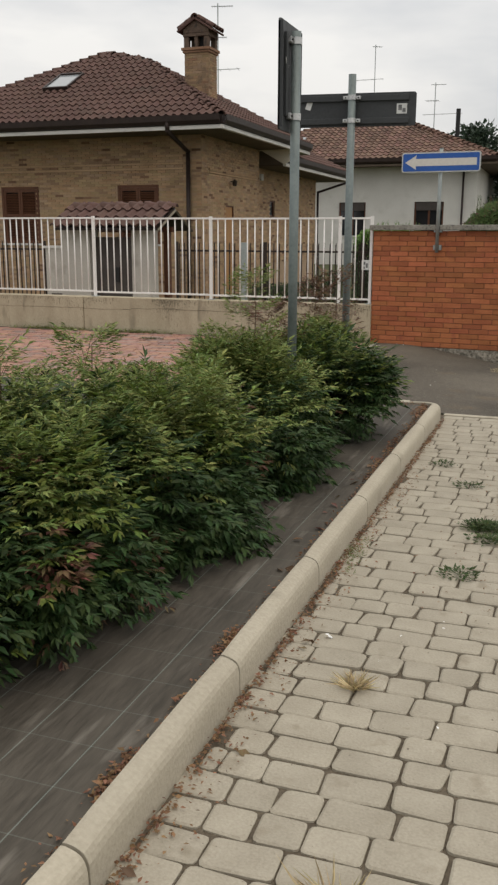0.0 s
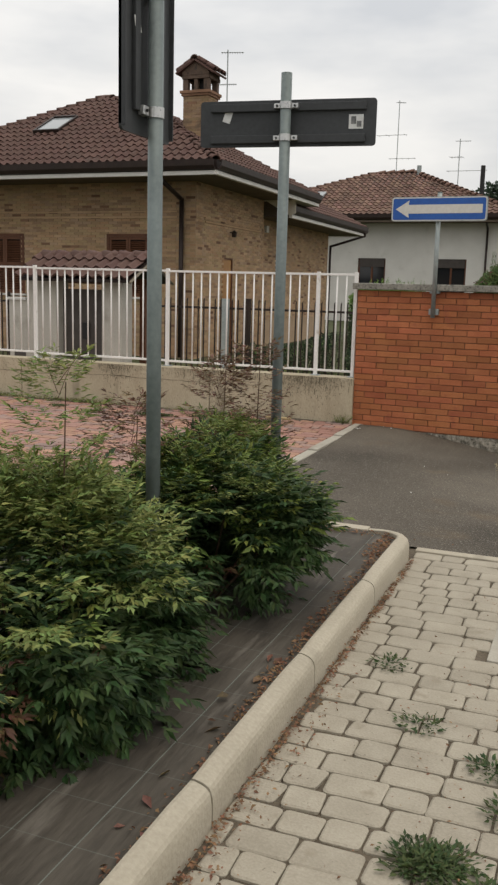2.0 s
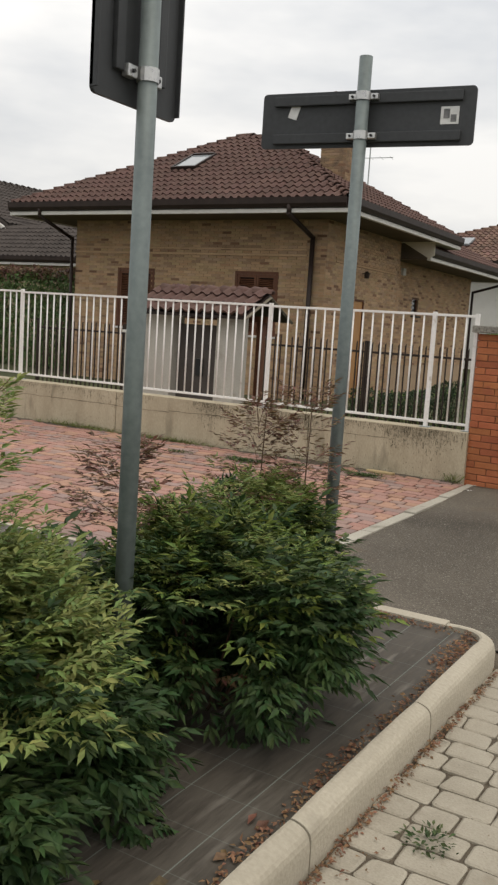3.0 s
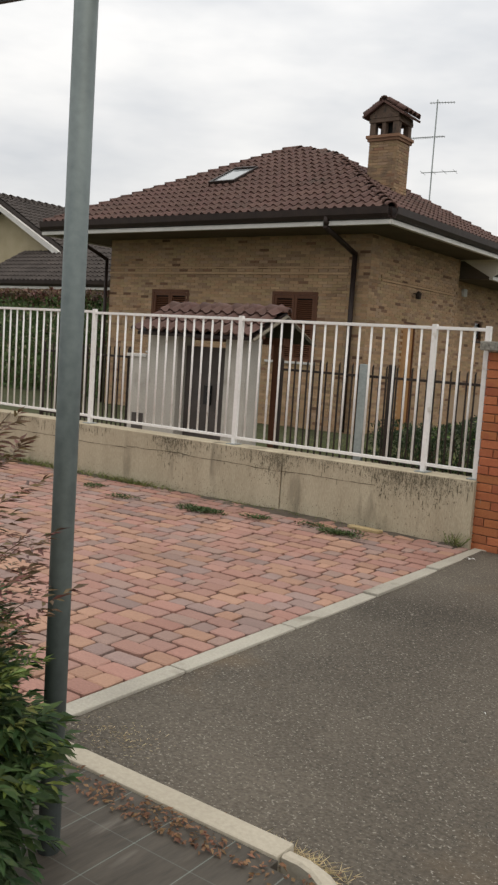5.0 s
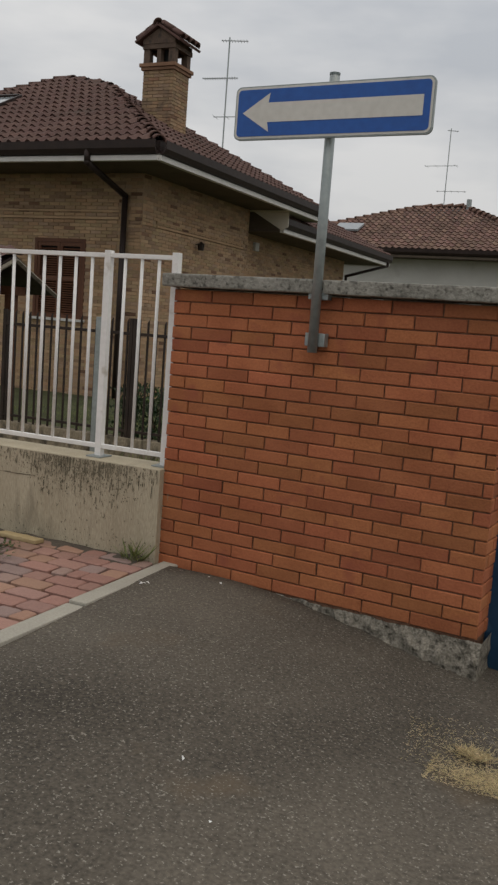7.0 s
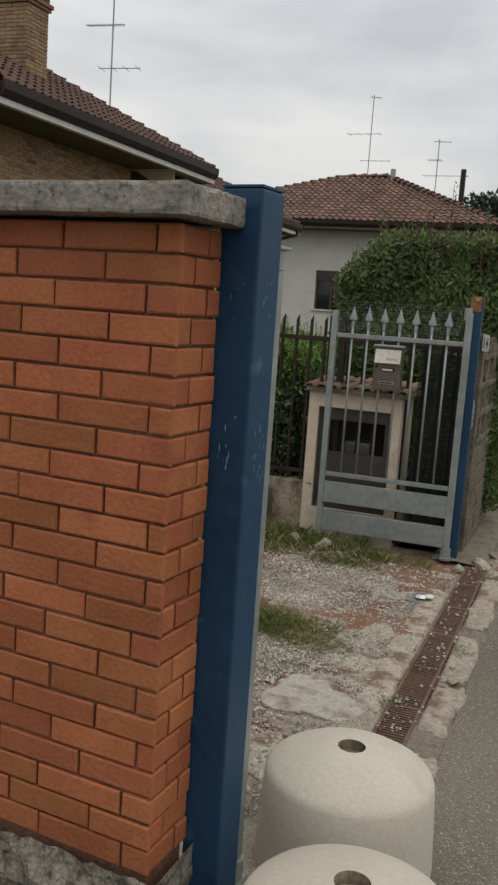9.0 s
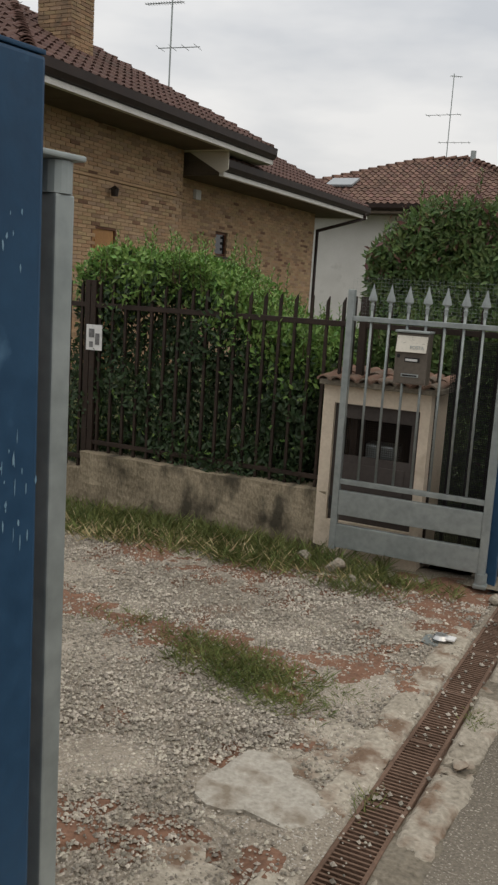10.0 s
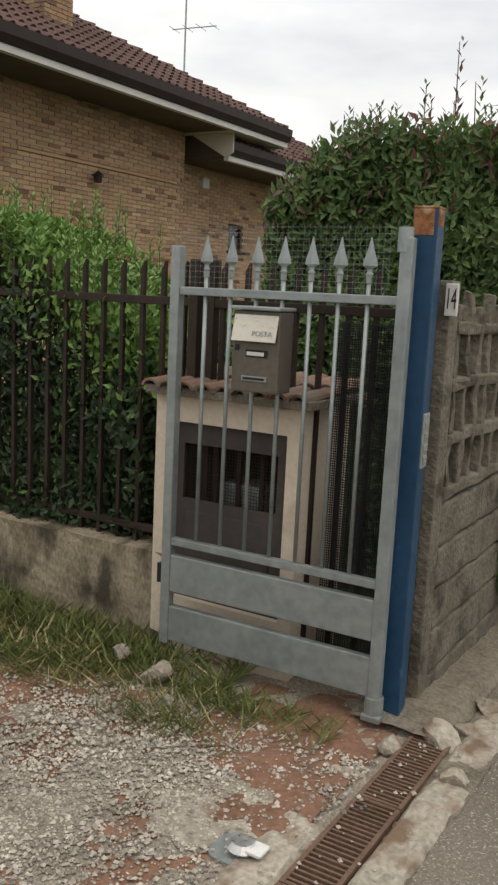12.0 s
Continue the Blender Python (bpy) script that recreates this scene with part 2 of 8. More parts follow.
# yellow buff, pinkish buff, brown and pale bricks
BUFF = ((1.0, 1.0, 0.97), (1.12, 1.08, 0.95), (0.8, 0.76, 0.72), (1.06, 0.95, 0.84), (1.16, 1.12, 1.02), (0.94, 0.92, 0.82), (1.04, 1.04, 0.9), (1.1, 1.0, 0.9))
M = {
    "paver": surf("paver_concrete", (0.292, 0.26, 0.203), (0.385, 0.348, 0.278), rough=0.9, scale=7, fine=120, rnd=0.05, stain=(0.25, 0.215, 0.16), stain_scale=8, stain_at=0.62, speck=(0.15, 0.12, 0.09), speck_scale=55, speck_at=0.72),
    "paver_far": surf("paver_concrete_joined", (0.292, 0.26, 0.203), (0.385, 0.348, 0.278), rough=0.9, scale=7, fine=120, rnd=0.05, island=True, stain=(0.25, 0.215, 0.16), stain_scale=8, stain_at=0.62, speck=(0.15, 0.12, 0.09), speck_scale=55, speck_at=0.72),
    "joint": surf("joint_dirt", (0.065, 0.052, 0.037), (0.145, 0.118, 0.085), rough=1, scale=3, fine=70, bump=0.6),
    "joint_dark": surf("dark_joint_dirt", (0.055, 0.045, 0.036), (0.12, 0.098, 0.075), rough=1, scale=3, fine=70, bump=0.6),
    "kerb": surf("kerb_concrete", (0.36, 0.322, 0.25), (0.46, 0.415, 0.33), rough=0.9, scale=2.2, fine=70, rnd=0.06, stain=(0.3, 0.27, 0.21), stain_scale=4, stain_at=0.63),
    "cloth": fabric_mat(),
    "asphalt": surf("asphalt", (0.04, 0.034, 0.026), (0.146, 0.126, 0.099), rough=0.94, scale=0.7, fine=70, bump=1.0, stain=(0.125, 0.094, 0.062), stain_scale=1.5, stain_at=0.6,
                    speck=(0.25, 0.228, 0.19), speck_scale=95, speck_at=0.62),
    "asphalt_lane": surf("pale_asphalt", (0.1, 0.086, 0.066), (0.225, 0.197, 0.157), rough=0.95, scale=0.8, fine=105, bump=1.0, speck=(0.36, 0.327, 0.272), speck_scale=120, speck_at=0.6),
    "red_paver": surf("red_paver", (0.272, 0.185, 0.152), (0.362, 0.252, 0.21), rough=0.9, scale=0.9, fine=80, rnd=0.12, hue=0.005, tones=TONES, stain=(0.2, 0.14, 0.12), stain_scale=1.1, stain_at=0.6),
    "red_far": surf("red_paver_joined", (0.272, 0.185, 0.152), (0.362, 0.252, 0.21), rough=0.9, scale=0.9, fine=80, rnd=0.12, hue=0.005, tones=TONES, island=True, stain=(0.2, 0.14, 0.12), stain_scale=1.1, stain_at=0.6),
    "edging": surf("edging_concrete", (0.3, 0.28, 0.235), (0.42, 0.395, 0.33), rough=0.9, scale=3, fine=100, stain=(0.2, 0.18, 0.14), stain_scale=5, stain_at=0.62),
    "wall_concrete": surf("wall_concrete", (0.35, 0.298, 0.208), (0.49, 0.428, 0.312), rough=0.92, scale=2.2, fine=60, bump=0.5, stretch=(2.2, 1, 0.5), stain=(0.22, 0.19, 0.135), stain_scale=2.6, stain_at=0.6),
    "moss": surf("dark_moss", (0.13, 0.113, 0.076), (0.23, 0.2, 0.14), rough=1, scale=9, fine=60, bump=0.6, rnd=0.3, island=True),
    "low_wall": surf("low_wall_render", (0.13, 0.106, 0.07), (0.35, 0.292, 0.205), rough=0.95, scale=4.5, fine=50, bump=0.8, stretch=(1.4, 1, 0.7), stain=(0.07, 0.06, 0.042), stain_scale=5, stain_at=0.5),
    "white_paint": surf("white_fence_paint", (0.72, 0.7, 0.67), (0.82, 0.8, 0.77), rough=0.5, scale=3, fine=40, bump=0.05, stain=(0.5, 0.45, 0.38), stain_scale=9, stain_at=0.66),
    "galv": surf("galvanised_steel", (0.24, 0.27, 0.265), (0.36, 0.39, 0.38), rough=0.5, scale=5, fine=30, bump=0.06, metal=0.55, spec=0.5),
    "pole": surf("grey_green_pole", (0.13, 0.155, 0.155), (0.2, 0.235, 0.23), rough=0.55, scale=4, fine=40, bump=0.08, metal=0.3),
    "sign_back": surf("anthracite_sign_back", (0.032, 0.034, 0.036), (0.05, 0.053, 0.056), rough=0.55, scale=3, fine=50, bump=0.04),
    "steel": surf("bright_steel", (0.42, 0.42, 0.42), (0.6, 0.6, 0.58), rough=0.35, scale=9, fine=60, bump=0.05, metal=0.8, spec=0.5),
    "sticker": surf("sticker_white", (0.55, 0.55, 0.54), (0.7, 0.7, 0.68), rough=0.5, scale=8, fine=40, bump=0),
    "sticker_dark": surf("sticker_grey_print", (0.09, 0.09, 0.09), (0.2, 0.2, 0.2), rough=0.5, scale=30, fine=60, bump=0),
    "sign_blue": surf("sign_blue", (0.012, 0.075, 0.3), (0.018, 0.1, 0.38), rough=0.4, scale=2, fine=30, bump=0, spec=0.4),
    "sign_white": surf("sign_white", (0.55, 0.53, 0.48), (0.64, 0.62, 0.57), rough=0.45, scale=2, fine=30, bump=0, spec=0.4),
    "brick": surf("orange_brick", (0.29, 0.092, 0.038), (0.41, 0.146, 0.064), rough=0.85, scale=5, fine=90, rnd=0.18, hue=0.006, stain=(0.28, 0.08, 0.045), stain_scale=6, stain_at=0.6),
    "mortar": surf("brick_mortar", (0.13, 0.066, 0.041), (0.23, 0.125, 0.078), rough=1, scale=4, fine=70, bump=0.6),
    "cap": surf("weathered_coping", (0.17, 0.162, 0.138), (0.33, 0.316, 0.275), rough=0.95, scale=9, fine=60, bump=0.7, stain=(0.08, 0.076, 0.064), stain_scale=42, stain_at=0.55),
    "broken_footing": surf("broken_footing", (0.1, 0.09, 0.07), (0.32, 0.292, 0.24), rough=1, scale=24, fine=90, bump=1.0, stain=(0.06, 0.054, 0.043), stain_scale=34, stain_at=0.54),
    "footing": surf("rough_footing", (0.1, 0.086, 0.064), (0.25, 0.218, 0.168), rough=1, scale=9, fine=60, bump=0.9, stain=(0.11, 0.1, 0.08), stain_scale=9, stain_at=0.56),
    "blue": surf("blue_steel_paint", (0.009, 0.04, 0.086), (0.017, 0.061, 0.122), rough=0.5, scale=2.5, fine=30, bump=0.08, stain=(0.07, 0.15, 0.24), stain_scale=9, stain_at=0.66, spec=0.3),
    "chip": surf("worn_pale_blue", (0.12, 0.22, 0.3), (0.22, 0.34, 0.42), rough=0.7, scale=20, fine=80),
    "rust": surf("rust", (0.16, 0.06, 0.025), (0.34, 0.16, 0.07), rough=0.9, scale=14, fine=60, bump=0.6, stain=(0.5, 0.38, 0.22), stain_scale=12, stain_at=0.52),
    "grate": surf("rusted_grate", (0.1, 0.06, 0.04), (0.19, 0.12, 0.085), rough=0.8, scale=6, fine=60, bump=0.4, metal=0.2),
    "iron": surf("brown_black_iron", (0.02, 0.014, 0.011), (0.045, 0.03, 0.022), rough=0.6, scale=5, fine=50, bump=0.15, metal=0.2),
    "gravel_bed": surf("gravel_ground", (0.18, 0.152, 0.115), (0.39, 0.345, 0.28), rough=1, scale=1.8, fine=95, bump=1.0, stain=(0.2, 0.13, 0.09), stain_scale=2.5, stain_at=0.6, speck=(0.5, 0.48, 0.44), speck_scale=110, speck_at=0.62),
    "stone": surf("gravel_stone", (0.24, 0.216, 0.176), (0.48, 0.438, 0.37), rough=0.95, scale=6, fine=60, rnd=0.45, hue=0.015, island=True, bump=0.3),
    "rubble": surf("broken_concrete", (0.22, 0.194, 0.152), (0.44, 0.398, 0.325), rough=1, scale=7, fine=50, bump=1.0, rnd=0.15, stain=(0.17, 0.115, 0.078), stain_scale=7, stain_at=0.5),
    "worn": surf("pale_worn_concrete", (0.3, 0.277, 0.232), (0.47, 0.438, 0.378), rough=1, scale=9, fine=60, bump=0.8, stain=(0.22, 0.185, 0.14), stain_scale=9, stain_at=0.5),
    "soil": surf("reddish_soil", (0.13, 0.07, 0.045), (0.25, 0.138, 0.09), rough=1, scale=3, fine=50, bump=0.9, speck=(0.5, 0.46, 0.4), speck_scale=45, speck_at=0.68),
    "lawn": surf("lawn_ground", (0.036, 0.042, 0.018), (0.08, 0.088, 0.036), rough=1, scale=2, fine=40, bump=0.8),
    "house_brick": surf("buff_brick", (0.325, 0.22, 0.142), (0.44, 0.312, 0.21), rough=0.9, scale=1.5, fine=50, rnd=0.1, hue=0.006, tones=BUFF, island=True),
    "house_brick_one": surf("buff_brick_piece", (0.325, 0.22, 0.142), (0.44, 0.312, 0.21), rough=0.9, scale=1.5, fine=50, rnd=0.1, hue=0.006, tones=BUFF),
    "sooty": surf("sooty_chimney_brick", (0.075, 0.052, 0.04), (0.15, 0.104, 0.078), rough=0.95, scale=6, fine=50, stain=(0.05, 0.042, 0.036), stain_scale=7, stain_at=0.55),
    "brick_burnt": surf("burnt_brick", (0.16, 0.088, 0.054), (0.25, 0.145, 0.092), rough=0.9, scale=3, fine=50, rnd=0.3, island=True),
    "chimney_brick": surf("weathered_chimney_brick", (0.225, 0.155, 0.102), (0.33, 0.235, 0.16), rough=0.95, scale=3, fine=50, rnd=0.12, hue=0.006, tones=BUFF, island=True, stain=(0.15, 0.108, 0.075), stain_scale=3, stain_at=0.56),
    "house_mortar": surf("pale_mortar", (0.33, 0.232, 0.15), (0.43, 0.312, 0.208), rough=1, scale=3, fine=50),
    "tile": surf("brown_roof_tile", (0.076, 0.042, 0.034), (0.118, 0.066, 0.054), rough=0.85, scale=1.2, fine=40, rnd=0.1, hue=0.006, island=True, stain=(0.07, 0.05, 0.04), stain_scale=0.9, stain_at=0.62),
    "tile_one": surf("brown_roof_tile_piece", (0.076, 0.042, 0.034), (0.118, 0.066, 0.054), rough=0.85, scale=1.2, fine=40, rnd=0.1, hue=0.006, stain=(0.07, 0.05, 0.04), stain_scale=0.9, stain_at=0.62),
    "tile_red": surf("red_roof_tile", (0.12, 0.067, 0.05), (0.19, 0.115, 0.088), rough=0.88, scale=0.8, fine=20, rnd=0.25, hue=0.014, island=True, stain=(0.09, 0.055, 0.04), stain_scale=0.7, stain_at=0.56),
    "tile_grey": surf("dark_grey_roof_tile", (0.04, 0.033, 0.029), (0.075, 0.062, 0.055), rough=0.88, scale=1.2, fine=30, rnd=0.12, island=True),
    "gutter": surf("dark_brown_gutter", (0.022, 0.014, 0.012), (0.04, 0.026, 0.021), rough=0.5, scale=4, fine=30, bump=0.04, metal=0.2),
    "fascia": surf("off_white_fascia", (0.52, 0.5, 0.47), (0.64, 0.62, 0.58), rough=0.7, scale=3, fine=40, bump=0.06),
    # soffit brown deepened so that the colour carries the eave shade
    "soffit": surf("brown_soffit_shaded", (0.08, 0.06, 0.044), (0.125, 0.098, 0.072), rough=0.85, scale=2, fine=40, bump=0.1),
    # paler copy for the eave end that catches light
    "soffit_lit": surf("beige_soffit_lit", (0.58, 0.53, 0.45), (0.68, 0.63, 0.54), rough=0.85, scale=2, fine=40, bump=0.1),
    "shutter": surf("brown_shutter_wood", (0.085, 0.032, 0.016), (0.15, 0.062, 0.032), rough=0.6, scale=4, fine=60, stretch=(1, 1, 0.2)),
    "door_wood": surf("honey_door_wood", (0.3, 0.145, 0.05), (0.42, 0.22, 0.085), rough=0.55, scale=4, fine=50, stretch=(1, 1, 0.2)),
    "plaster": surf("white_plaster", (0.56, 0.54, 0.5), (0.66, 0.64, 0.6), rough=0.9, scale=1.0, fine=40, bump=0.2, stain=(0.5, 0.48, 0.44), stain_scale=1.2, stain_at=0.62),
    "canopy_plaster": surf("dull_canopy_plaster", (0.38, 0.35, 0.31), (0.48, 0.45, 0.4), rough=0.9, scale=1.6, fine=40, bump=0.2, stain=(0.3, 0.275, 0.235), stain_scale=2, stain_at=0.58),
    "cream": surf("cream_plaster", (0.56, 0.47, 0.36), (0.68, 0.58, 0.46), rough=0.9, scale=3, fine=60, bump=0.2, stain=(0.42, 0.34, 0.25), stain_scale=4, stain_at=0.63),
    "hut_door": surf("brown_grey_metal_door", (0.05, 0.041, 0.037), (0.08, 0.067, 0.06), rough=0.6, scale=4, fine=40, bump=0.06),
    # near-black colour that stands in for shade inside hollows
    "dark": surf("painted_interior_shade", (0.01, 0.01, 0.01), (0.02, 0.02, 0.02), rough=0.9, scale=3, fine=30, bump=0),
    "box_metal": surf("taupe_letterbox_metal", (0.1, 0.085, 0.068), (0.15, 0.128, 0.105), rough=0.45, scale=5, fine=50, bump=0.04, metal=0.35, spec=0.5),
    "box_flap": surf("pale_letterbox_flap", (0.52, 0.48, 0.4), (0.64, 0.6, 0.51), rough=0.35, scale=6, fine=40, bump=0.03, metal=0.4, spec=0.5),
    "precast": surf("mossy_precast_concrete", (0.085, 0.073, 0.053), (0.19, 0.166, 0.13), rough=0.97, scale=7, fine=50, bump=1.0, stain=(0.05, 0.047, 0.032), stain_scale=6, stain_at=0.53),
    "bollard": surf("smooth_cast_concrete", (0.45, 0.415, 0.34), (0.54, 0.505, 0.425), rough=0.85, scale=3, fine=80, bump=0.15, stain=(0.45, 0.41, 0.335), stain_scale=5, stain_at=0.66),
    "glass": glassy("dark_window_glass", (0.015, 0.017, 0.02)),
    "sky_glass": glassy("skylight_glass", (0.25, 0.27, 0.28)),
    "twig": surf("brown_twig", (0.06, 0.035, 0.022), (0.12, 0.075, 0.05), rough=0.9, scale=9, fine=60),
    "bark": surf("grey_bark", (0.05, 0.04, 0.03), (0.1, 0.085, 0.065), rough=1, scale=6, fine=40, bump=0.8),
    # dark green, lowered further to hold the shade inside the shrubs
    "nandina": leafy("nandina_leaves_shaded", (0.02, 0.045, 0.014), (0.056, 0.1, 0.028), 0.03, 0.62),
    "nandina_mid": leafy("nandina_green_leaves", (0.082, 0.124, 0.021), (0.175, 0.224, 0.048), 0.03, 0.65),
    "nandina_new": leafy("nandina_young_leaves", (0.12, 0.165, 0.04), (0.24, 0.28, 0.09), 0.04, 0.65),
    "nandina_red": leafy("nandina_reddish_leaves", (0.1, 0.052, 0.03), (0.2, 0.115, 0.065), 0.05),
    # hedge green darkened to include the shade of its lower part
    "laurel": leafy("hedge_leaves_shaded", (0.017, 0.036, 0.013), (0.044, 0.078, 0.029), 0.02, 0.5),
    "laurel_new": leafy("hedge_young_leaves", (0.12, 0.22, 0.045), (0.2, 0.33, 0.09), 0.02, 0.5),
    "photinia": leafy("photinia_leaves", (0.058, 0.104, 0.032), (0.14, 0.208, 0.066), 0.025, 0.5),
    "photinia_new": leafy("photinia_young_leaves", (0.12, 0.075, 0.05), (0.22, 0.13, 0.085), 0.06, 0.4),
    "conifer": leafy("dark_tree_leaves", (0.022, 0.042, 0.026), (0.055, 0.085, 0.05), 0.03),
    "grass": leafy("grass_blades", (0.115, 0.15, 0.04), (0.25, 0.28, 0.095), 0.03, 0.7),
    "weed": leafy("low_weed_leaves", (0.03, 0.055, 0.018), (0.085, 0.12, 0.04), 0.04, 0.7),
    "straw": leafy("dry_straw", (0.5, 0.4, 0.22), (0.7, 0.58, 0.35), 0.02, 0.8),
    "litter": leafy("dry_leaf_litter", (0.15, 0.08, 0.045), (0.31, 0.175, 0.1), 0.02, 0.9),
    "plank": surf("yellowish_old_wood", (0.3, 0.22, 0.11), (0.46, 0.36, 0.2), rough=0.9, scale=8, fine=60, stretch=(0.3, 1, 1)),
    "paper": surf("white_litter", (0.7, 0.7, 0.68), (0.8, 0.8, 0.78), rough=0.8, scale=9, fine=40, bump=0.1),
    "black": surf("black_plastic", (0.012, 0.012, 0.012), (0.02, 0.02, 0.02), rough=0.5, scale=5, fine=40, bump=0),
    "clay": surf("terracotta_tile", (0.15, 0.09, 0.065), (0.26, 0.165, 0.12), rough=0.95, scale=6, fine=50, rnd=0.22, stain=(0.16, 0.135, 0.105), stain_scale=7, stain_at=0.48),
    "wall_buff": surf("buff_render", (0.4, 0.33, 0.21), (0.52, 0.44, 0.3), rough=0.9, scale=1.5, fine=40),
}


# ---- building helpers ----
def world_of(ob):
    m = ob.matrix_basis.copy()
    while ob.parent:
        ob = ob.parent
        m = ob.matrix_basis @ m
    return m


def thing(name, at, label, category, group="", kind="", rz=0.0):
    """An Empty at a thing's base."""
    ob = new(name)
    ob.empty_display_size = 0.1
    ob.matrix_basis = pose(*at, 0, 0, rz)
    return tagged(ob, label, category, group, kind)


def part(name, bm, material, parent=None, label="", local=False, smooth=False):
    """Links a bmesh as one mesh object; its coordinates are the world's unless local."""
    if parent and not local:
        bmesh.ops.transform(bm, matrix=world_of(parent).inverted(), verts=bm.verts)
    bm.normal_update()
    me = bpy.data.meshes.new(name)
    bm.to_mesh(me)
    bm.free()
    me.materials.append(material)
    if smooth:
        me.polygons.foreach_set("use_smooth", [True] * len(me.polygons))
    ob = new(name, me)
    if parent:
        ob.parent = parent
    return tagged(ob, label)


def piece(name, mesh, parent, m):
    """One of many alike pieces, on shared mesh data, at a pose in the parent's space."""
    ob = new(name, mesh)
    ob.parent = parent
    ob.matrix_basis = m
    return ob


def mesh_of(name, verts, faces, material, smooth=False):
    me = bpy.data.meshes.new(name)
    me.from_pydata(verts, [], faces)
    me.materials.append(material)
    if smooth:
        me.polygons.foreach_set("use_smooth", [True] * len(me.polygons))
    me.update()
    return me


def box(bm, x0, x1, y0, y1, z0, z1, bevel=0.0, m=None):
    r = bmesh.ops.create_cube(bm, size=1.0, matrix=Matrix.Translation(((x0 + x1) / 2, (y0 + y1) / 2, (z0 + z1) / 2)) @ Matrix.Diagonal((x1 - x0, y1 - y0, z1 - z0, 1)))
    vs = r["verts"]
    if bevel:
        es = list({e for v in vs for e in v.link_edges})
        vs = bmesh.ops.bevel(bm, geom=es, offset=bevel, segments=2, affect="EDGES", profile=0.6)["verts"] 
    if m is not None:
        bmesh.ops.transform(bm, matrix=m, verts=vs)
    return vs


def boxes(*dims, bevel=0.0, m=None):
    bm = bmesh.new()
    for d in dims:
        box(bm, *d, bevel=bevel, m=m)
    return bm


def rod(bm, a, b, r, r2=None, n=10):
    a, b = Vector(a), Vector(b)
    d = b - a
    m = Matrix.Translation((a + b) / 2) @ d.to_track_quat("Z", "Y").to_matrix().to_4x4()
    return bmesh.ops.create_cone(bm, cap_ends=True, segments=n, radius1=r, radius2=r if r2 is None else r2, depth=d.length, matrix=m)["verts"]


def rods(*specs, n=10):
    bm = bmesh.new()
    for s_ in specs:
        rod(bm, *s_, n=n)
    return bm


def prism(bm, pts, thick, m=None):
    """A polygon of points in x, z, pulled along y."""
    a = [bm.verts.new((x, 0, z)) for x, z in pts]
    b = [bm.verts.new((x, thick, z)) for x, z in pts]
    bm.faces.new(a), bm.faces.new(b[::-1])
    for k in range(len(pts)):
        j = (k + 1) % len(pts)
        bm.faces.new((a[j], a[k], b[k], b[j]))
    bmesh.ops.recalc_face_normals(bm, faces=bm.faces)
    if m is not None:
        bmesh.ops.transform(bm, matrix=m, verts=a + b)
    return a + b


def rng(seed):
    return np.random.default_rng(seed)


# ---- ground ----
def smooth(u):
    u = min(1.0, max(0.0, u))
    return u * u * (3 - 2 * u)


def lane_z(y):
    """Height of the lane along its middle; it falls towards the gate."""
    return float(np.interp(y, [7.6, 8.5, 10.0, 12.0, 13.0, 14.2, 80], [0.0, -0.05, -0.1, -0.165, -0.22, -0.25, -0.25]))


def gz(x, y):
    """Height of the asphalt and the drive."""
    edge = float(np.interp(y, [7.6, 10.6, 12.1], [0.02, 0.03, 0.07]))
    if y > 12.15:
        edge = -0.235 if x < -0.8 else edge + (lane_z(y) - edge) * smooth((y - 12.15) / 0.4)
        if x < -0.8:
            return -0.235 - 0.015 * smooth((y - 13) / 1.5)
    return edge + (lane_z(y) - edge) * smooth((x + 2.25) / 1.95)


def sheet(name, x0, x1, y0, y1, step, height, material, label, category, rough=0.0):
    bm = bmesh.new()
    nx, ny = max(1, round((x1 - x0) / step)), max(1, round((y1 - y0) / step))
    g = [[bm.verts.new((x0 + (x1 - x0) * i / nx, y0 + (y1 - y0) * j / ny, 0)) for i in range(nx + 1)] for j in range(ny + 1)]
    for row in g:
        for v in row:
            v.co.z = height(v.co.x, v.co.y) + rough * noise.noise(Vector((v.co.x * 2.3, v.co.y * 2.3, 0.4))) + 0.4 * rough * noise.noise(Vector((v.co.x * 11, v.co.y * 11, 3.4)))
    for j in range(ny):
        for i in range(nx):
            bm.faces.new((g[j][i], g[j][i + 1], g[j + 1][i + 1], g[j + 1][i]))
    return tagged(part(name, bm, material, smooth=True), label, category, kind="structure")


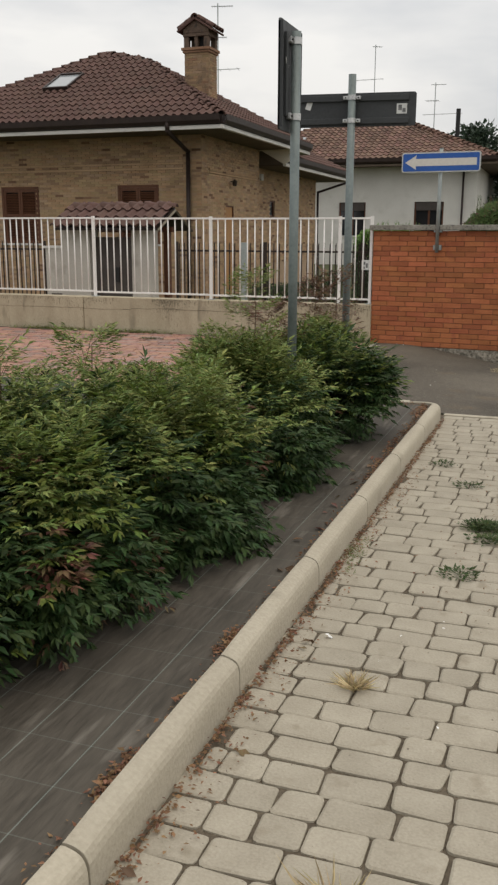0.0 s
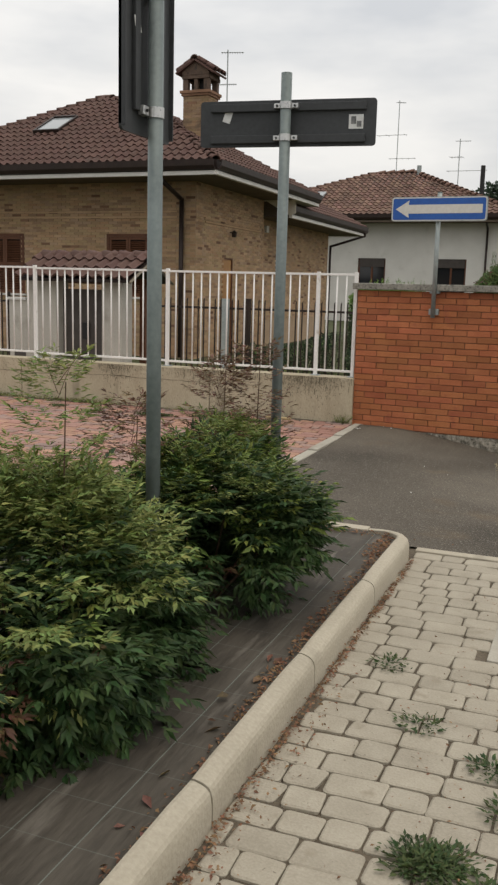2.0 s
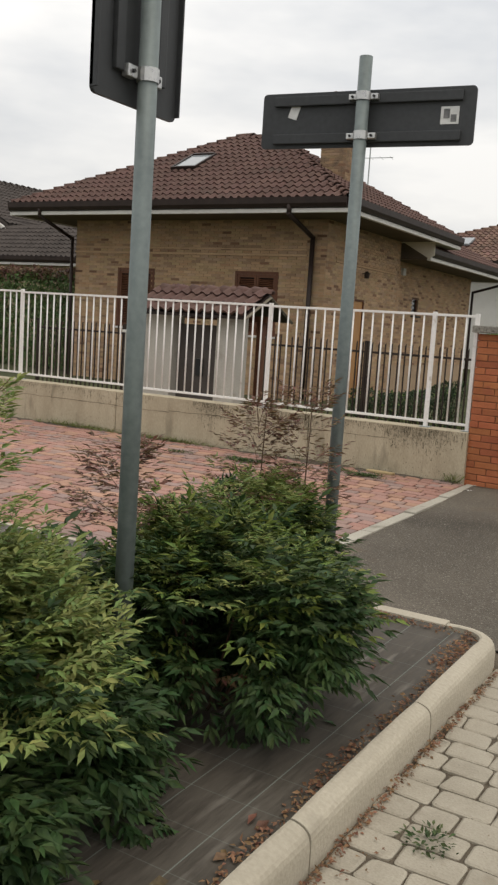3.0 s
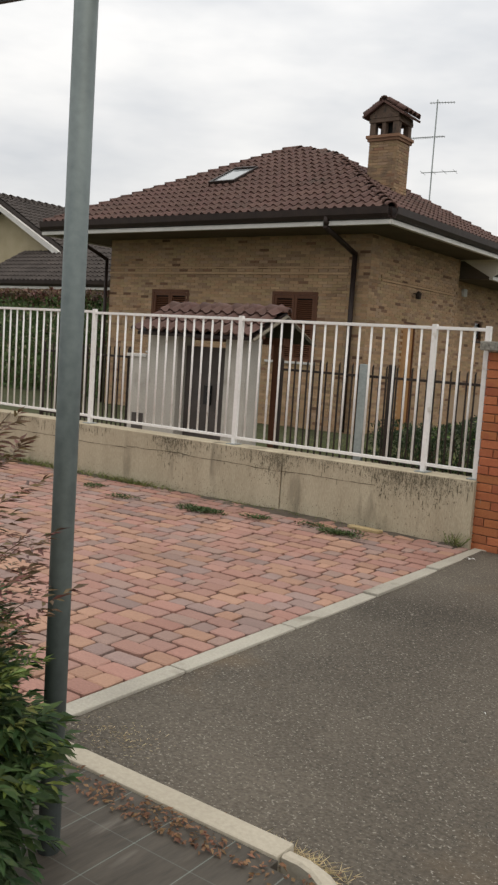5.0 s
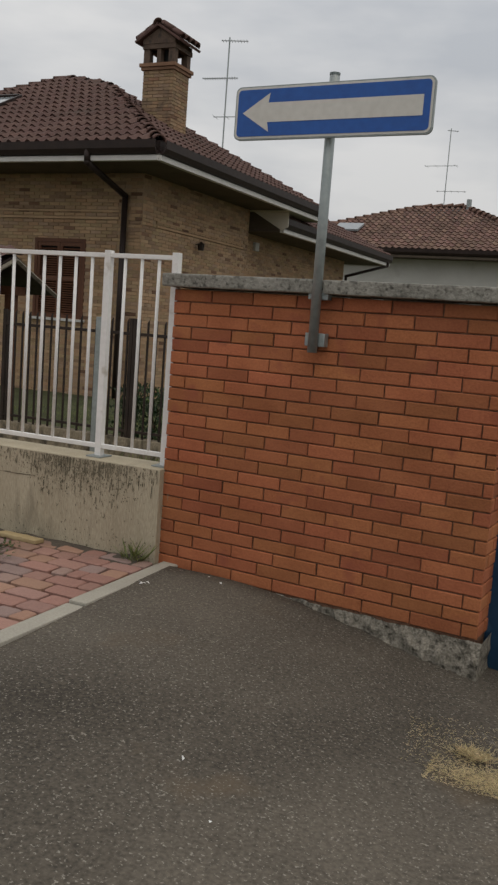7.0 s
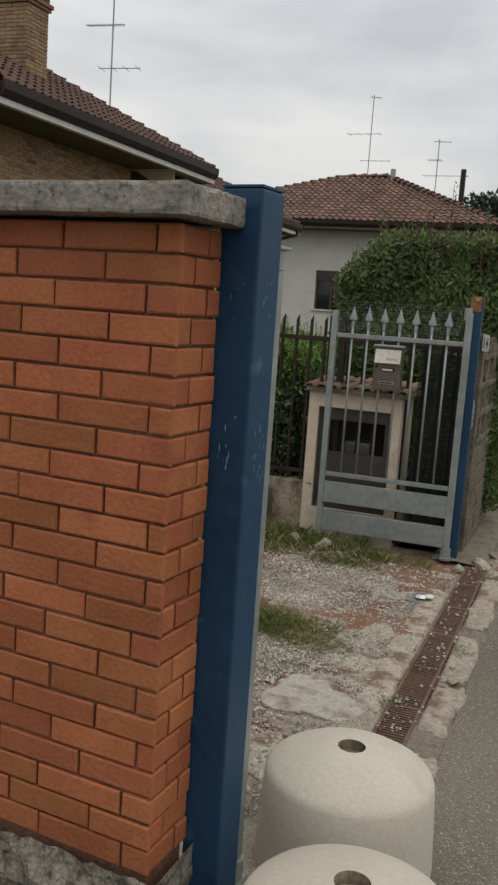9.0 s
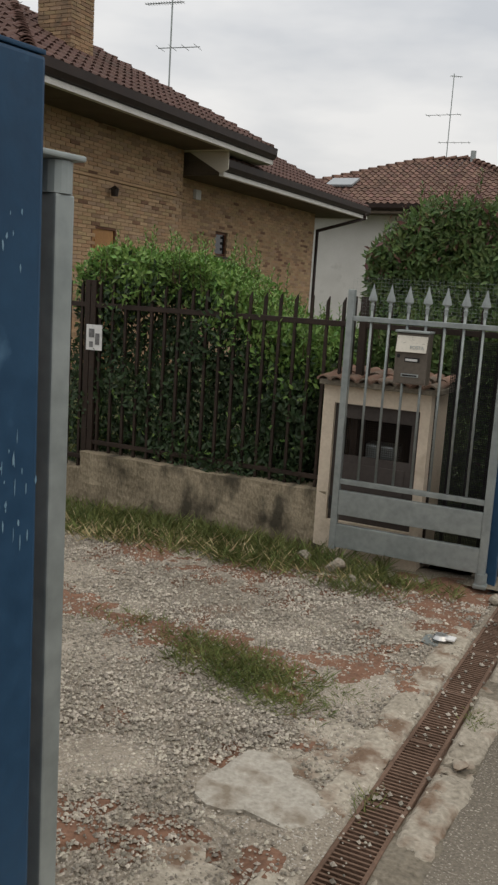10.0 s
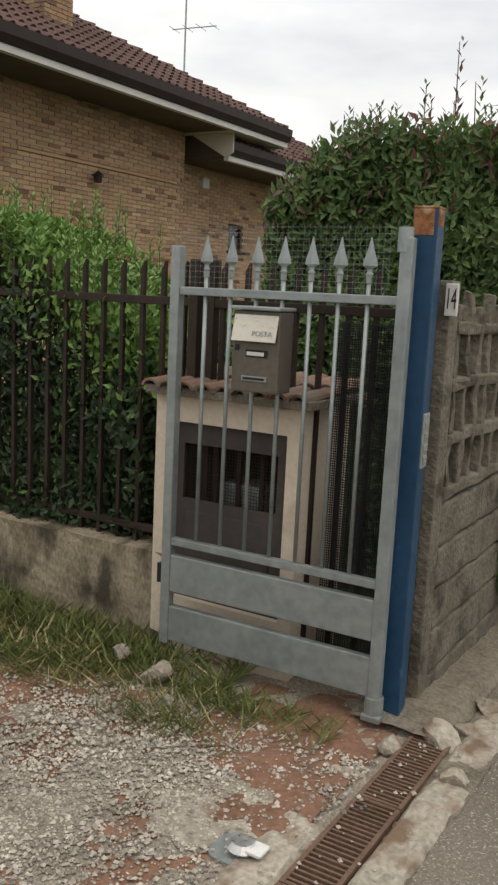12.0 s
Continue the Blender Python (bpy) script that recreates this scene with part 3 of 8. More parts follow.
sheet("ground", -400, 400, -300, 600, 50, lambda x, y: -0.55, M["lawn"], "flat green-brown open ground reaching the horizon", "ground")
sheet("road", -2.44, 9.0, 7.67, 12.16, 0.12, gz, M["asphalt"], "dark worn asphalt with pale grit specks", "road", 0.004)
sheet("lane", -0.29, 9.0, 12.16, 90.0, 0.24, lambda x, y: gz(x, y), M["asphalt_lane"], "pale worn asphalt lane beside the drive", "road", 0.006)
sheet("drive", -13.0, -0.572, 12.3, 16.5, 0.08, lambda x, y: gz(x, y) - 0.005, M["gravel_bed"], "pale gravel drive with reddish soil patches", "drive", 0.016)
def soil_z(x, y):
    """Height of the red soil; it shows where it rises above the gravel bed."""
    return gz(x, y) - 0.014 - 0.02 * smooth((13.6 - y) / 0.5) + 0.012 * smooth((y - 15.2) / 0.7) + 0.01 * noise.noise(Vector((x * 26, y * 26, 1.0))) + 0.026 * math.exp(-((x + 1.7) / 0.85) ** 2 - ((y - 14.64) / 0.17) ** 2) + 0.016 * math.exp(-((x + 0.98) / 0.3) ** 2 - ((y - 14.75) / 0.14) ** 2) + 0.034 * math.exp(-((x + 1.32) / 0.25) ** 2 - ((y - 13.15) / 0.2) ** 2) + 0.03 * noise.noise(Vector((x * 1.7 + 3, y * 2.6, 2.0))) + 0.018 * noise.noise(Vector((x * 8, y * 9, 5.0)))


sheet("soil", -3.6, -0.62, 12.5, 16.4, 0.02, soil_z, M["soil"], "reddish bare soil showing through the gravel", "soil", 0.006)
sheet("road_far", 9.0, 60.0, 7.67, 12.16, 1.5, gz, M["asphalt"], "dark worn asphalt running on past the lane", "road")
sheet("garden", -40.0, -0.7, 16.45, 60.0, 0.5, lambda x, y: -0.22, M["lawn"], "short green garden lawn behind the iron fence", "lawn", 0.03)

# ---- planting bed, kerb ----
tagged(part("planting_bed", boxes((-9.0, -1.255, -3.0, 7.6, -0.3, 0.085), (-1.255, -1.02, -3.0, 7.4, -0.3, 0.085), (-1.255, -1.05, 7.4, 7.56, -0.3, 0.085)), M["cloth"]), "dark woven ground cloth with dusty streaks over the bed", "planting bed", kind="structure")
tagged(part("pavement", boxes((-1.2, 3.0, -3.0, 7.672, -0.3, -0.011)), M["joint"]), "dirt-filled joints under grey concrete paving", "pavement", kind="structure")
pavement = bpy.data.objects["pavement"]
tagged(part("forecourt", boxes((-14.0, -2.52, 7.72, 12.1, -0.3, 0.016)), M["joint_dark"]), "dirt-filled joints under red block paving", "paving", kind="structure")
forecourt = bpy.data.objects["forecourt"]


def kerb_bm(length, seed):
    """A kerb stone along y with one rounded upper edge."""
    bm = bmesh.new()
    prof = [(-0.05, -0.2), (0.026, -0.2), (0.024, 0.075), (0.022, 0.094), (0.017, 0.11), (0.009, 0.121), (-0.003, 0.129), (-0.016, 0.1335), (-0.036, 0.138), (-0.046, 0.137), (-0.05, 0.132)]
    r = rng(seed)
    n = 7
    rings = []
    for k in range(n + 1):
        y = length * k / n
        sh = 0.005 if k in (0, n) else 0.0
        rings.append([bm.verts.new((x * (1 - sh * 4) + r.normal(0, 0.0004), y, z - (sh if z > 0 else 0) + (r.normal(0, 0.0004) if z > 0 else 0))) for x, z in prof])
    for a, b in zip(rings, rings[1:]):
        for k in range(len(prof)):
            j = (k + 1) % len(prof)
            bm.faces.new((a[k], a[j], b[j], b[k]))
    bm.faces.new(rings[0]), bm.faces.new(rings[-1][::-1])
    bmesh.ops.recalc_face_normals(bm, faces=bm.faces)
    return bm


for k in range(11):
    y0 = -3.41 + k * 0.995
    ln = 0.985 if k < 10 else 0.85
    st = part("kerb_stone", kerb_bm(ln, k), M["kerb"])
    st.matrix_basis = pose(-0.98, y0, 0.0, 0, 0, 0)
    tagged(st, "pale concrete kerb stone with a rounded edge", "kerb", "kerb along the pavement", "structure")
# curved corner, and the low kerb across the end of the bed
bm = bmesh.new()
prof = [(-0.05, -0.2), (0.026, -0.2), (0.024, 0.07), (0.014, 0.108), (-0.006, 0.124), (-0.04, 0.13), (-0.05, 0.124)]
rings = []
for k in range(7):
    a = radians(90 * k / 6)
    rings.append([bm.verts.new((-1.255 + (0.27 + x) * math.cos(a), 7.395 + (0.27 + x) * math.sin(a), z - 0.006 * k)) for x, z in prof])
for a, b in zip(rings, rings[1:]):
    for k in range(len(prof)):
        bm.faces.new((a[k], a[(k + 1) % len(prof)], b[(k + 1) % len(prof)], b[k]))
bm.faces.new(rings[0]), bm.faces.new(rings[-1][::-1])
bmesh.ops.recalc_face_normals(bm, faces=bm.faces)
tagged(part("kerb_stone", bm, M["kerb"], smooth=False), "pale concrete kerb corner, rounded and chipped", "kerb", "kerb along the pavement", "structure")
for k in range(8):
    x1 = -1.26 - k * 0.99
    tagged(part("low_kerb", boxes((x1 - 0.98, x1, 7.6, 7.69, -0.2, 0.095 - 0.012 * min(k, 2)), bevel=0.008), M["kerb"]), "narrow pale concrete kerb at the end of the bed", "kerb", "kerb across the bed", "structure")
for k in range(5):
    y0 = 7.72 + k * 0.885
    z1 = 0.036 + 0.012 * max(0, k - 2)
    tagged(part("edging_stone", boxes((-2.53, -2.43, y0, y0 + 0.875, -0.2, z1), bevel=0.007), M["edging"]), "pale concrete edging flush between red paving and asphalt", "edging", "edging of the forecourt", "structure")

for k in range(4):
    tagged(part("edging_stone", boxes((-0.958 + k * 0.99, 0.022 + k * 0.99, 7.6, 7.675, -0.2, 0.004), bevel=0.006), M["kerb"]), "pale concrete edging at the end of the pavement", "edging", "edging of the pavement", "structure")

# ---- concrete wall with the white fence ----
tagged(part("wall_front", boxes((-14.0, -7.02, 12.08, 12.32, -0.5, 0.575), (-7.01, -4.33, 12.08, 12.32, -0.5, 0.575), (-4.32, -2.56, 12.08, 12.32, -0.5, 0.575), bevel=0.006), M["wall_concrete"]),
       "low stained grey-beige concrete wall under the white fence", "wall", kind="structure")
bm = bmesh.new()
for xa, xb, z in ((-14, -9.2, 0.33), (-9.2, -6.2, 0.4), (-6.2, -3.4, 0.42)):
    n = 40
    prev = None
    for k in range(n + 1):
        x = xa + (xb - xa) * k / n
        zz = z + 0.02 * noise.noise(Vector((x * 1.7, 3.1, 0))) + 0.008 * noise.noise(Vector((x * 9, 1.1, 0)))
        cur = [bm.verts.new((x, 12.0775, zz - 0.003 - 0.004 * abs(noise.noise(Vector((x * 6, 0, 5)))))), bm.verts.new((x, 12.0775, zz + 0.003))]
        if prev:
            bm.faces.new((prev[0], cur[0], cur[1], prev[1]))
        prev = cur
part("pour_line", bm, M["low_wall"], bpy.data.objects["wall_front"], "dark crack along a pour joint")

r = rng(17)
bm = bmesh.new()
for k in range(8500):
    x = -11.5 + 8.93 * r.random() ** 0.7 if k < 5000 else r.choice((-3.25, -2.92, -4.4, -5.6)) + r.normal(0, 0.13)
    wet = noise.noise(Vector((x * 0.9, 4.0, 1.0))) + 0.5 * noise.noise(Vector((x * 4, 4.0, 1.0)))
    if k % 5 < 3:
        z = 0.02 + abs(r.normal(0, 0.07)) * (1.1 + 1.5 * wet)
    else:
        z = 0.57 - abs(r.normal(0, 0.05)) * (1.0 + 1.8 * wet)
    if k >= 5000:
        wet, z = 0.5, 0.57 - abs(r.normal(0, 0.12))
    if wet < -0.25 or not 0.02 < z < 0.57:
        continue
    rad = 0.001 + 0.0034 * r.random() ** 2
    n_ = 5
    jag = 0.55 + 0.8 * r.random(n_)
    tall_ = 0.8 + 1.2 * r.random() if k % 5 < 3 else 2.0 + 9.0 * r.random() ** 2
    y = 12.0776 - 0.0012 * r.random()
    bm.faces.new([bm.verts.new((x + rad * jag[q] * math.cos(6.283 * q / n_), y, min(0.569, max(0.0, z + tall_ * rad * jag[q] * math.sin(6.283 * q / n_))))) for q in range(n_)])
part("moss", bm, M["moss"], bpy.data.objects["wall_front"], "dark moss and grime specks on the concrete")

sheet("wall_foot_dirt", -13.5, -2.62, 11.7, 12.085, 0.035, lambda x, y: 0.055 + 0.03 * smooth((y - 11.85) / 0.25) * (0.5 + noise.noise(Vector((x * 1.9, 0.0, 2.0)))) + 0.012 * noise.noise(Vector((x * 6, y * 9, 2.0))) - 0.035 * smooth((12.0 - y) / 0.25), M["joint_dark"], "brown dirt and moss gathered along the wall foot", "dirt", 0.014)
pk = thing("loose_plank", (-3.4, 11.97, 0.062), "short yellowish weathered plank lying by the concrete wall", "plank", rz=-4)
bm = boxes((-0.15, 0.15, -0.035, 0.035, 0.0, 0.026), bevel=0.006)
bmesh.ops.subdivide_edges(bm, edges=[e for e in bm.edges if e.calc_length() > 0.2], cuts=8, use_grid_fill=True)
for v in bm.verts:
    v.co += 0.004 * noise.noise_vector(v.co * 24)
part("board", bm, M["plank"], pk, local=True)

POSTS = [-2.605, -3.045, -4.955, -6.865, -8.78, -10.69, -12.6]


def fence_panel(x1, x0, end):
    """A white steel fence panel between two posts, the right post its own."""
    f = thing("fence_panel", ((x0 + x1) / 2, 12.2, 0.575), "white painted steel bar fence panel on the concrete wall", "fence", "white fence panels")
    lift = 0.006 * max(0, -x1 - 4)
    part("post", boxes((x1 - 0.02, x1 + 0.02, 12.18, 12.22, 0.575, 1.75 + lift), bevel=0.003), M["white_paint"], f)
    part("foot_plate", boxes((x1 - 0.05, x1 + 0.05, 12.14, 12.26, 0.575, 0.583), bevel=0.002), M["galv"], f, "galvanised foot plate")
    part("top_rail", boxes((x0 + 0.02, x1 - 0.02, 12.185, 12.215, 1.71 + lift, 1.735 + lift), bevel=0.003), M["white_paint"], f)
    part("bottom_rail", boxes((x0 + 0.02, x1 - 0.02, 12.185, 12.215, 0.625 + lift, 0.65 + lift), bevel=0.003), M["white_paint"], f)
    n = 3 if end else 16
    for k in range(n):
        x = x0 + (x1 - x0) * (k + 1) / (n + 1)
        part("bar", rods(((x, 12.2, 0.648 + lift), (x, 12.2, 1.712 + lift), 0.0095), n=8), M["white_paint"], f, smooth=True)
    return f


for k in range(len(POSTS) - 1):
    fence_panel(POSTS[k], POSTS[k + 1], k == 0)

# ---- orange brick wall ----
BW = thing("brick_wall", (-2.565, 12.125, 0.0), "orange-red brick garden wall with recessed joints and a weathered coping", "wall", kind="structure", rz=-4.8)
BL, BT, BH, BZ = 1.8, 0.19, 0.0662, 0.035
part("core", boxes((0.012, BL - 0.012, 0.012, BT - 0.012, -0.3, 1.557)), M["mortar"], BW, "dark recessed mortar", local=True)
bm = bmesh.new()
n, m = 60, 9
grid = []
for k in range(n + 1):
    u = 0.66 + (BL - 0.63) * k / n
    grid.append([])
    for j in range(m + 1):
        z = BZ - 0.003 - 0.36 * j / m
        p = Vector((u, -0.012 - 0.045 * min(1, j / 3), z))
        p += Vector((0.0, 0.026 * noise.noise(p * 13) + 0.02 * noise.noise(p * 37), 0.016 * noise.noise(p * 23) * (j > 0)))
        grid[-1].append(bm.verts.new(p))
    grid[-1].append(bm.verts.new((u, 0.1, BZ - 0.36)))
for k in range(n):
    for j in range(m + 1):
        bm.faces.new((grid[k][j], grid[k][j + 1], grid[k + 1][j + 1], grid[k + 1][j]))
end = [bm.verts.new((BL + 0.02 + 0.02 * noise.noise(Vector((j * 0.9, 2, 0))), BT, v.co.z)) for j, v in enumerate(grid[-1][:-1])]
for j in range(m):
    bm.faces.new((grid[-1][j], end[j], end[j + 1], grid[-1][j + 1]))
part("footing", bm, M["broken_footing"], BW, "rough broken concrete footing", local=True)
for k, (a, b) in enumerate(((-0.04, 0.9), (0.905, BL + 0.05))):
    c = boxes((a, b, -0.07, BT + 0.045, 1.566, 1.634), bevel=0.01)
    bmesh.ops.subdivide_edges(c, edges=[e for e in c.edges if e.calc_length() > 0.2], cuts=14, use_grid_fill=True)
    for v in c.verts:
        v.co += 0.003 * noise.noise_vector(v.co * 13) + 0.0022 * noise.noise_vector(v.co * 47)
    part("coping_stone", c, M["cap"], BW, "lichen-dark stone coping", local=True)

# ---- one-way sign on the brick wall ----
sgn = thing("one_way_sign", (-1.698, 11.985, 1.283), "blue one-way arrow sign on a steel pole bolted to brick", "road sign", rz=-3.0)
part("pole", rods(((0, 0, 0.0), (0, 0, 1.29), 0.024), n=16), M["galv"], sgn, "round galvanised pole", local=True, smooth=True)
part("pole_cap", rods(((0, 0, 1.29), (0, 0, 1.3), 0.025), n=16), M["pole"], sgn, local=True)
for z in (0.03, 0.255):
    part("bracket", boxes((-0.05, 0.055, 0.012, 0.06, z, z + 0.065), bevel=0.004), M["galv"], sgn, "galvanised wall bracket", local=True)


def rounded(w, h, r, n=6):
    pts = []
    for cx, cz, a0 in ((w / 2 - r, h / 2 - r, 0), (-w / 2 + r, h / 2 - r, 90), (-w / 2 + r, -h / 2 + r, 180), (w / 2 - r, -h / 2 + r, 270)):
        pts += [(cx + r * math.cos(radians(a0 + 90 * k / n)), cz + r * math.sin(radians(a0 + 90 * k / n))) for k in range(n + 1)]
    return pts


SX, SZ = 0.005, 1.125
for nm, w, h, r_, th, y, mt, lb in (("rim", 1.0, 0.25, 0.03, 0.018, -0.045, "galv", "grey sign rim"), ("plate_white", 0.988, 0.238, 0.026, 0.002, -0.047, "sign_white", "white border"),
                                    ("plate_blue", 0.968, 0.218, 0.02, 0.002, -0.049, "sign_blue", "blue sign face")):
    bm = bmesh.new()
    prism(bm, rounded(w, h, r_), th, Matrix.Translation((SX, y, SZ)))
    part(nm, bm, M[mt], sgn, lb, local=True)
bm = bmesh.new()
prism(bm, [(-0.455, 0.0), (-0.31, 0.09), (-0.318, 0.045), (0.452, 0.045), (0.452, -0.045), (-0.318, -0.045), (-0.31, -0.09)], 0.002, Matrix.Translation((SX, -0.051, SZ)))
part("arrow", bm, M["sign_white"], sgn, "white arrow", local=True)
for z in (SZ - 0.06, SZ + 0.06):
    part("clamp", boxes((-0.05, 0.05, -0.028, 0.028, z - 0.012, z + 0.012), bevel=0.003), M["galv"], sgn, local=True)

# ---- two sign posts in the bed ----
sp = thing("sign_post", (-1.725, 5.637, 0.085), "grey-green steel post with a dark upright sign seen from behind", "road sign", "signs in the bed")
part("pole", rods(((0, 0, 0), (0, 0, 2.62), 0.03), n=18), M["pole"], sp, local=True, smooth=True)
bm = bmesh.new()
prism(bm, rounded(0.4, 0.63, 0.02), 0.012, Matrix.Translation((-0.04, 0, 2.35)) @ pose(0, 0, 0, 0, 0, 90))
part("panel", bm, M["sign_back"], sp, "dark sign back", local=True)
for y in (-0.197, 0.197):
    part("folded_edge", boxes((-0.052, -0.022, y - 0.003, y + 0.003, 2.05, 2.65), bevel=0.001), M["sign_back"], sp, local=True)
for y in (-0.1, 0.1):
    part("stiffener", boxes((-0.04, -0.022, y - 0.02, y + 0.02, 2.12, 2.6), bevel=0.004), M["sign_back"], sp, local=True)
for z in (2.125, 2.565):
    part("clamp", rods(((0, 0, z - 0.02), (0, 0, z + 0.02), 0.034), n=18), M["steel"], sp, "bright clamp band", local=True)
    for y in (-0.06, 0.06):
        part("clamp_lug", boxes((-0.034, -0.008, y - 0.022, y + 0.022, z - 0.018, z + 0.018), bevel=0.003), M["steel"], sp, "bright clamp lug", local=True)
        part("bolt", rods(((-0.008, y, z), (0.0, y, z), 0.006), n=6), M["black"], sp, local=True)
bm = boxes((-0.0405, -0.0385, -0.022, 0.022, -0.03, 0.03))
bmesh.ops.transform(bm, matrix=Matrix.Translation((0.014, -0.1, 2.43)) @ pose(0, 0, 0, 12, 0, 0), verts=bm.verts)
part("sticker", bm, M["sticker"], sp, "white paper scrap", local=True)

sp = thing("sign_post", (-1.745, 7.22, 0.085), "grey-green steel post with a dark wide sign seen from behind", "road sign", "signs in the bed", rz=7.0)
part("pole", rods(((0, 0, 0), (0, 0, 2.625), 0.03), n=18), M["pole"], sp, local=True, smooth=True)
bm = bmesh.new()
prism(bm, rounded(1.0, 0.25, 0.02), 0.012, Matrix.Translation((-0.005, 0.05, 2.37)))
part("panel", bm, M["sign_back"], sp, "dark sign back", local=True)
for z in (2.285, 2.455):
    part("stiffener", boxes((-0.44, 0.44, 0.03, 0.05, z - 0.022, z + 0.022), bevel=0.004), M["sign_back"], sp, local=True)
    part("clamp", rods(((0, 0, z - 0.018), (0, 0, z + 0.018), 0.034), n=18), M["steel"], sp, "bright clamp band", local=True)
    for s_ in (-1, 1):
        part("clamp_lug", boxes((s_ * 0.05 - 0.018, s_ * 0.05 + 0.018, -0.0, 0.03, z - 0.013, z + 0.013), bevel=0.003), M["steel"], sp, "bright clamp lug", local=True)
        part("bolt", rods(((s_ * 0.05, -0.008, z), (s_ * 0.05, 0.0, z), 0.006), n=6), M["black"], sp, local=True)
part("sticker", boxes((0.345, 0.425, 0.0475, 0.0495, 2.335, 2.41)), M["sticker"], sp, "grey square sticker", local=True)
part("sticker_print", boxes((0.358, 0.385, 0.0455, 0.0475, 2.36, 2.4), (0.39, 0.415, 0.0455, 0.0475, 2.345, 2.375)), M["sticker_dark"], sp, local=True)
bm = boxes((-0.022, 0.022, 0.0475, 0.0495, -0.032, 0.032))
bmesh.ops.transform(bm, matrix=Matrix.Translation((-0.345, 0, 2.41)) @ pose(0, 0, 0, 0, 18, 0), verts=bm.verts)
part("sticker", bm, M["sticker"], sp, "white paper scrap", local=True)

# ---- gate posts ----
def gate_post(x, y, top, low, label, rz=0.0, rusty=False, w=0.054):
    p = thing("gate_post", (x, y, low), label, "gate post", "blue gate posts", rz=rz)
    part("tube", boxes((-w, w, -w, w, 0, top - low - 0.004), bevel=0.006), M["blue"], p, local=True)
    part("cap", boxes((-w, w, -w, w, top - low - 0.003, top - low + 0.004), bevel=0.002), M["blue"] if not rusty else M["rust"], p, local=True)
    return p


gp1 = gate_post(-0.708, 12.215, 1.66, -0.25, "square steel gate post in chipped dark blue paint", -8)
gp2 = gate_post(-0.69, 16.335, 1.55, -0.3, "square blue steel gate post rusted at the top", 4, True, 0.042)
part("rust_patch", boxes((-0.039, 0.03, -0.0435, -0.0415, 1.76, 1.845), (0.0415, 0.0435, -0.039, 0.02, 1.79, 1.845)), M["rust"], gp2, "rust and bare primer patch", local=True)
part("hinge", rods(((-0.045, -0.095, 1.7), (-0.045, -0.095, 1.78), 0.026), n=14), M["galv"], gp2, "grey steel hinge barrel", local=True)
part("hinge", rods(((-0.005, 0.13, 1.735), (-0.005, 0.13, 1.782), 0.026), n=16), M["galv"], gp1, "grey hinge barrel", local=True)
part("hinge_plate", boxes((-0.03, 0.03, 0.05, 0.16, 1.783, 1.792), bevel=0.003), M["galv"], gp1, "grey hinge plate", local=True)
q = rng(63)
bm = bmesh.new()
for k in range(40):
    z = q.choice((1.29, 1.36, 1.25, 1.33, 1.66)) + q.normal(0, 0.025)
    u, ln, wd = q.normal(0.005, 0.014), 0.003 + 0.012 * q.random() ** 2, 0.0006 + 0.0014 * q.random()
    jag = 0.5 + q.random(6)
    ring = [(u + wd * jag[n] * math.cos(n * 1.047), z + ln * jag[n] * math.sin(n * 1.047)) for n in range(6)]
    if k % 3:
        bm.faces.new([bm.verts.new((0.0545, a, b)) for a, b in ring])
    else:
        bm.faces.new([bm.verts.new((a, -0.0545, b)) for a, b in ring])
tagged(part("paint_wear", bm, M["chip"], gp1, local=True), "pale blue scratches where the paint has worn", kind="stuff")
# intercom and number
part("keypad", boxes((0.041, 0.049, -0.035, 0.03, 0.98, 1.17), bevel=0.003), M["galv"], gp2, "grey intercom plate", local=True)
for k in range(4):
    part("button", boxes((0.049, 0.053, -0.022, 0.016, 1.0 + k * 0.04, 1.022 + k * 0.04), bevel=0.001), M["steel"], gp2, local=True)


def spear(bm, x, z):
    """A cast spear head on a bar."""
    rod(bm, (x, 0, z - 0.02), (x, 0, z), 0.011, n=8)
    vs = []
    for zz, rr in ((0.0, 0.009), (0.008, 0.014), (0.018, 0.008), (0.026, 0.011), (0.036, 0.027), (0.05, 0.025), (0.085, 0.013), (0.13, 0.0015)):
        vs.append([bm.verts.new((x + rr * c, 0.38 * rr * s_, z + zz)) for c, s_ in ((1, 0), (0, 1), (-1, 0), (0, -1))])
    for a, b in zip(vs, vs[1:]):
        for k in range(4):
            bm.faces.new((a[k], a[(k + 1) % 4], b[(k + 1) % 4], b[k]))


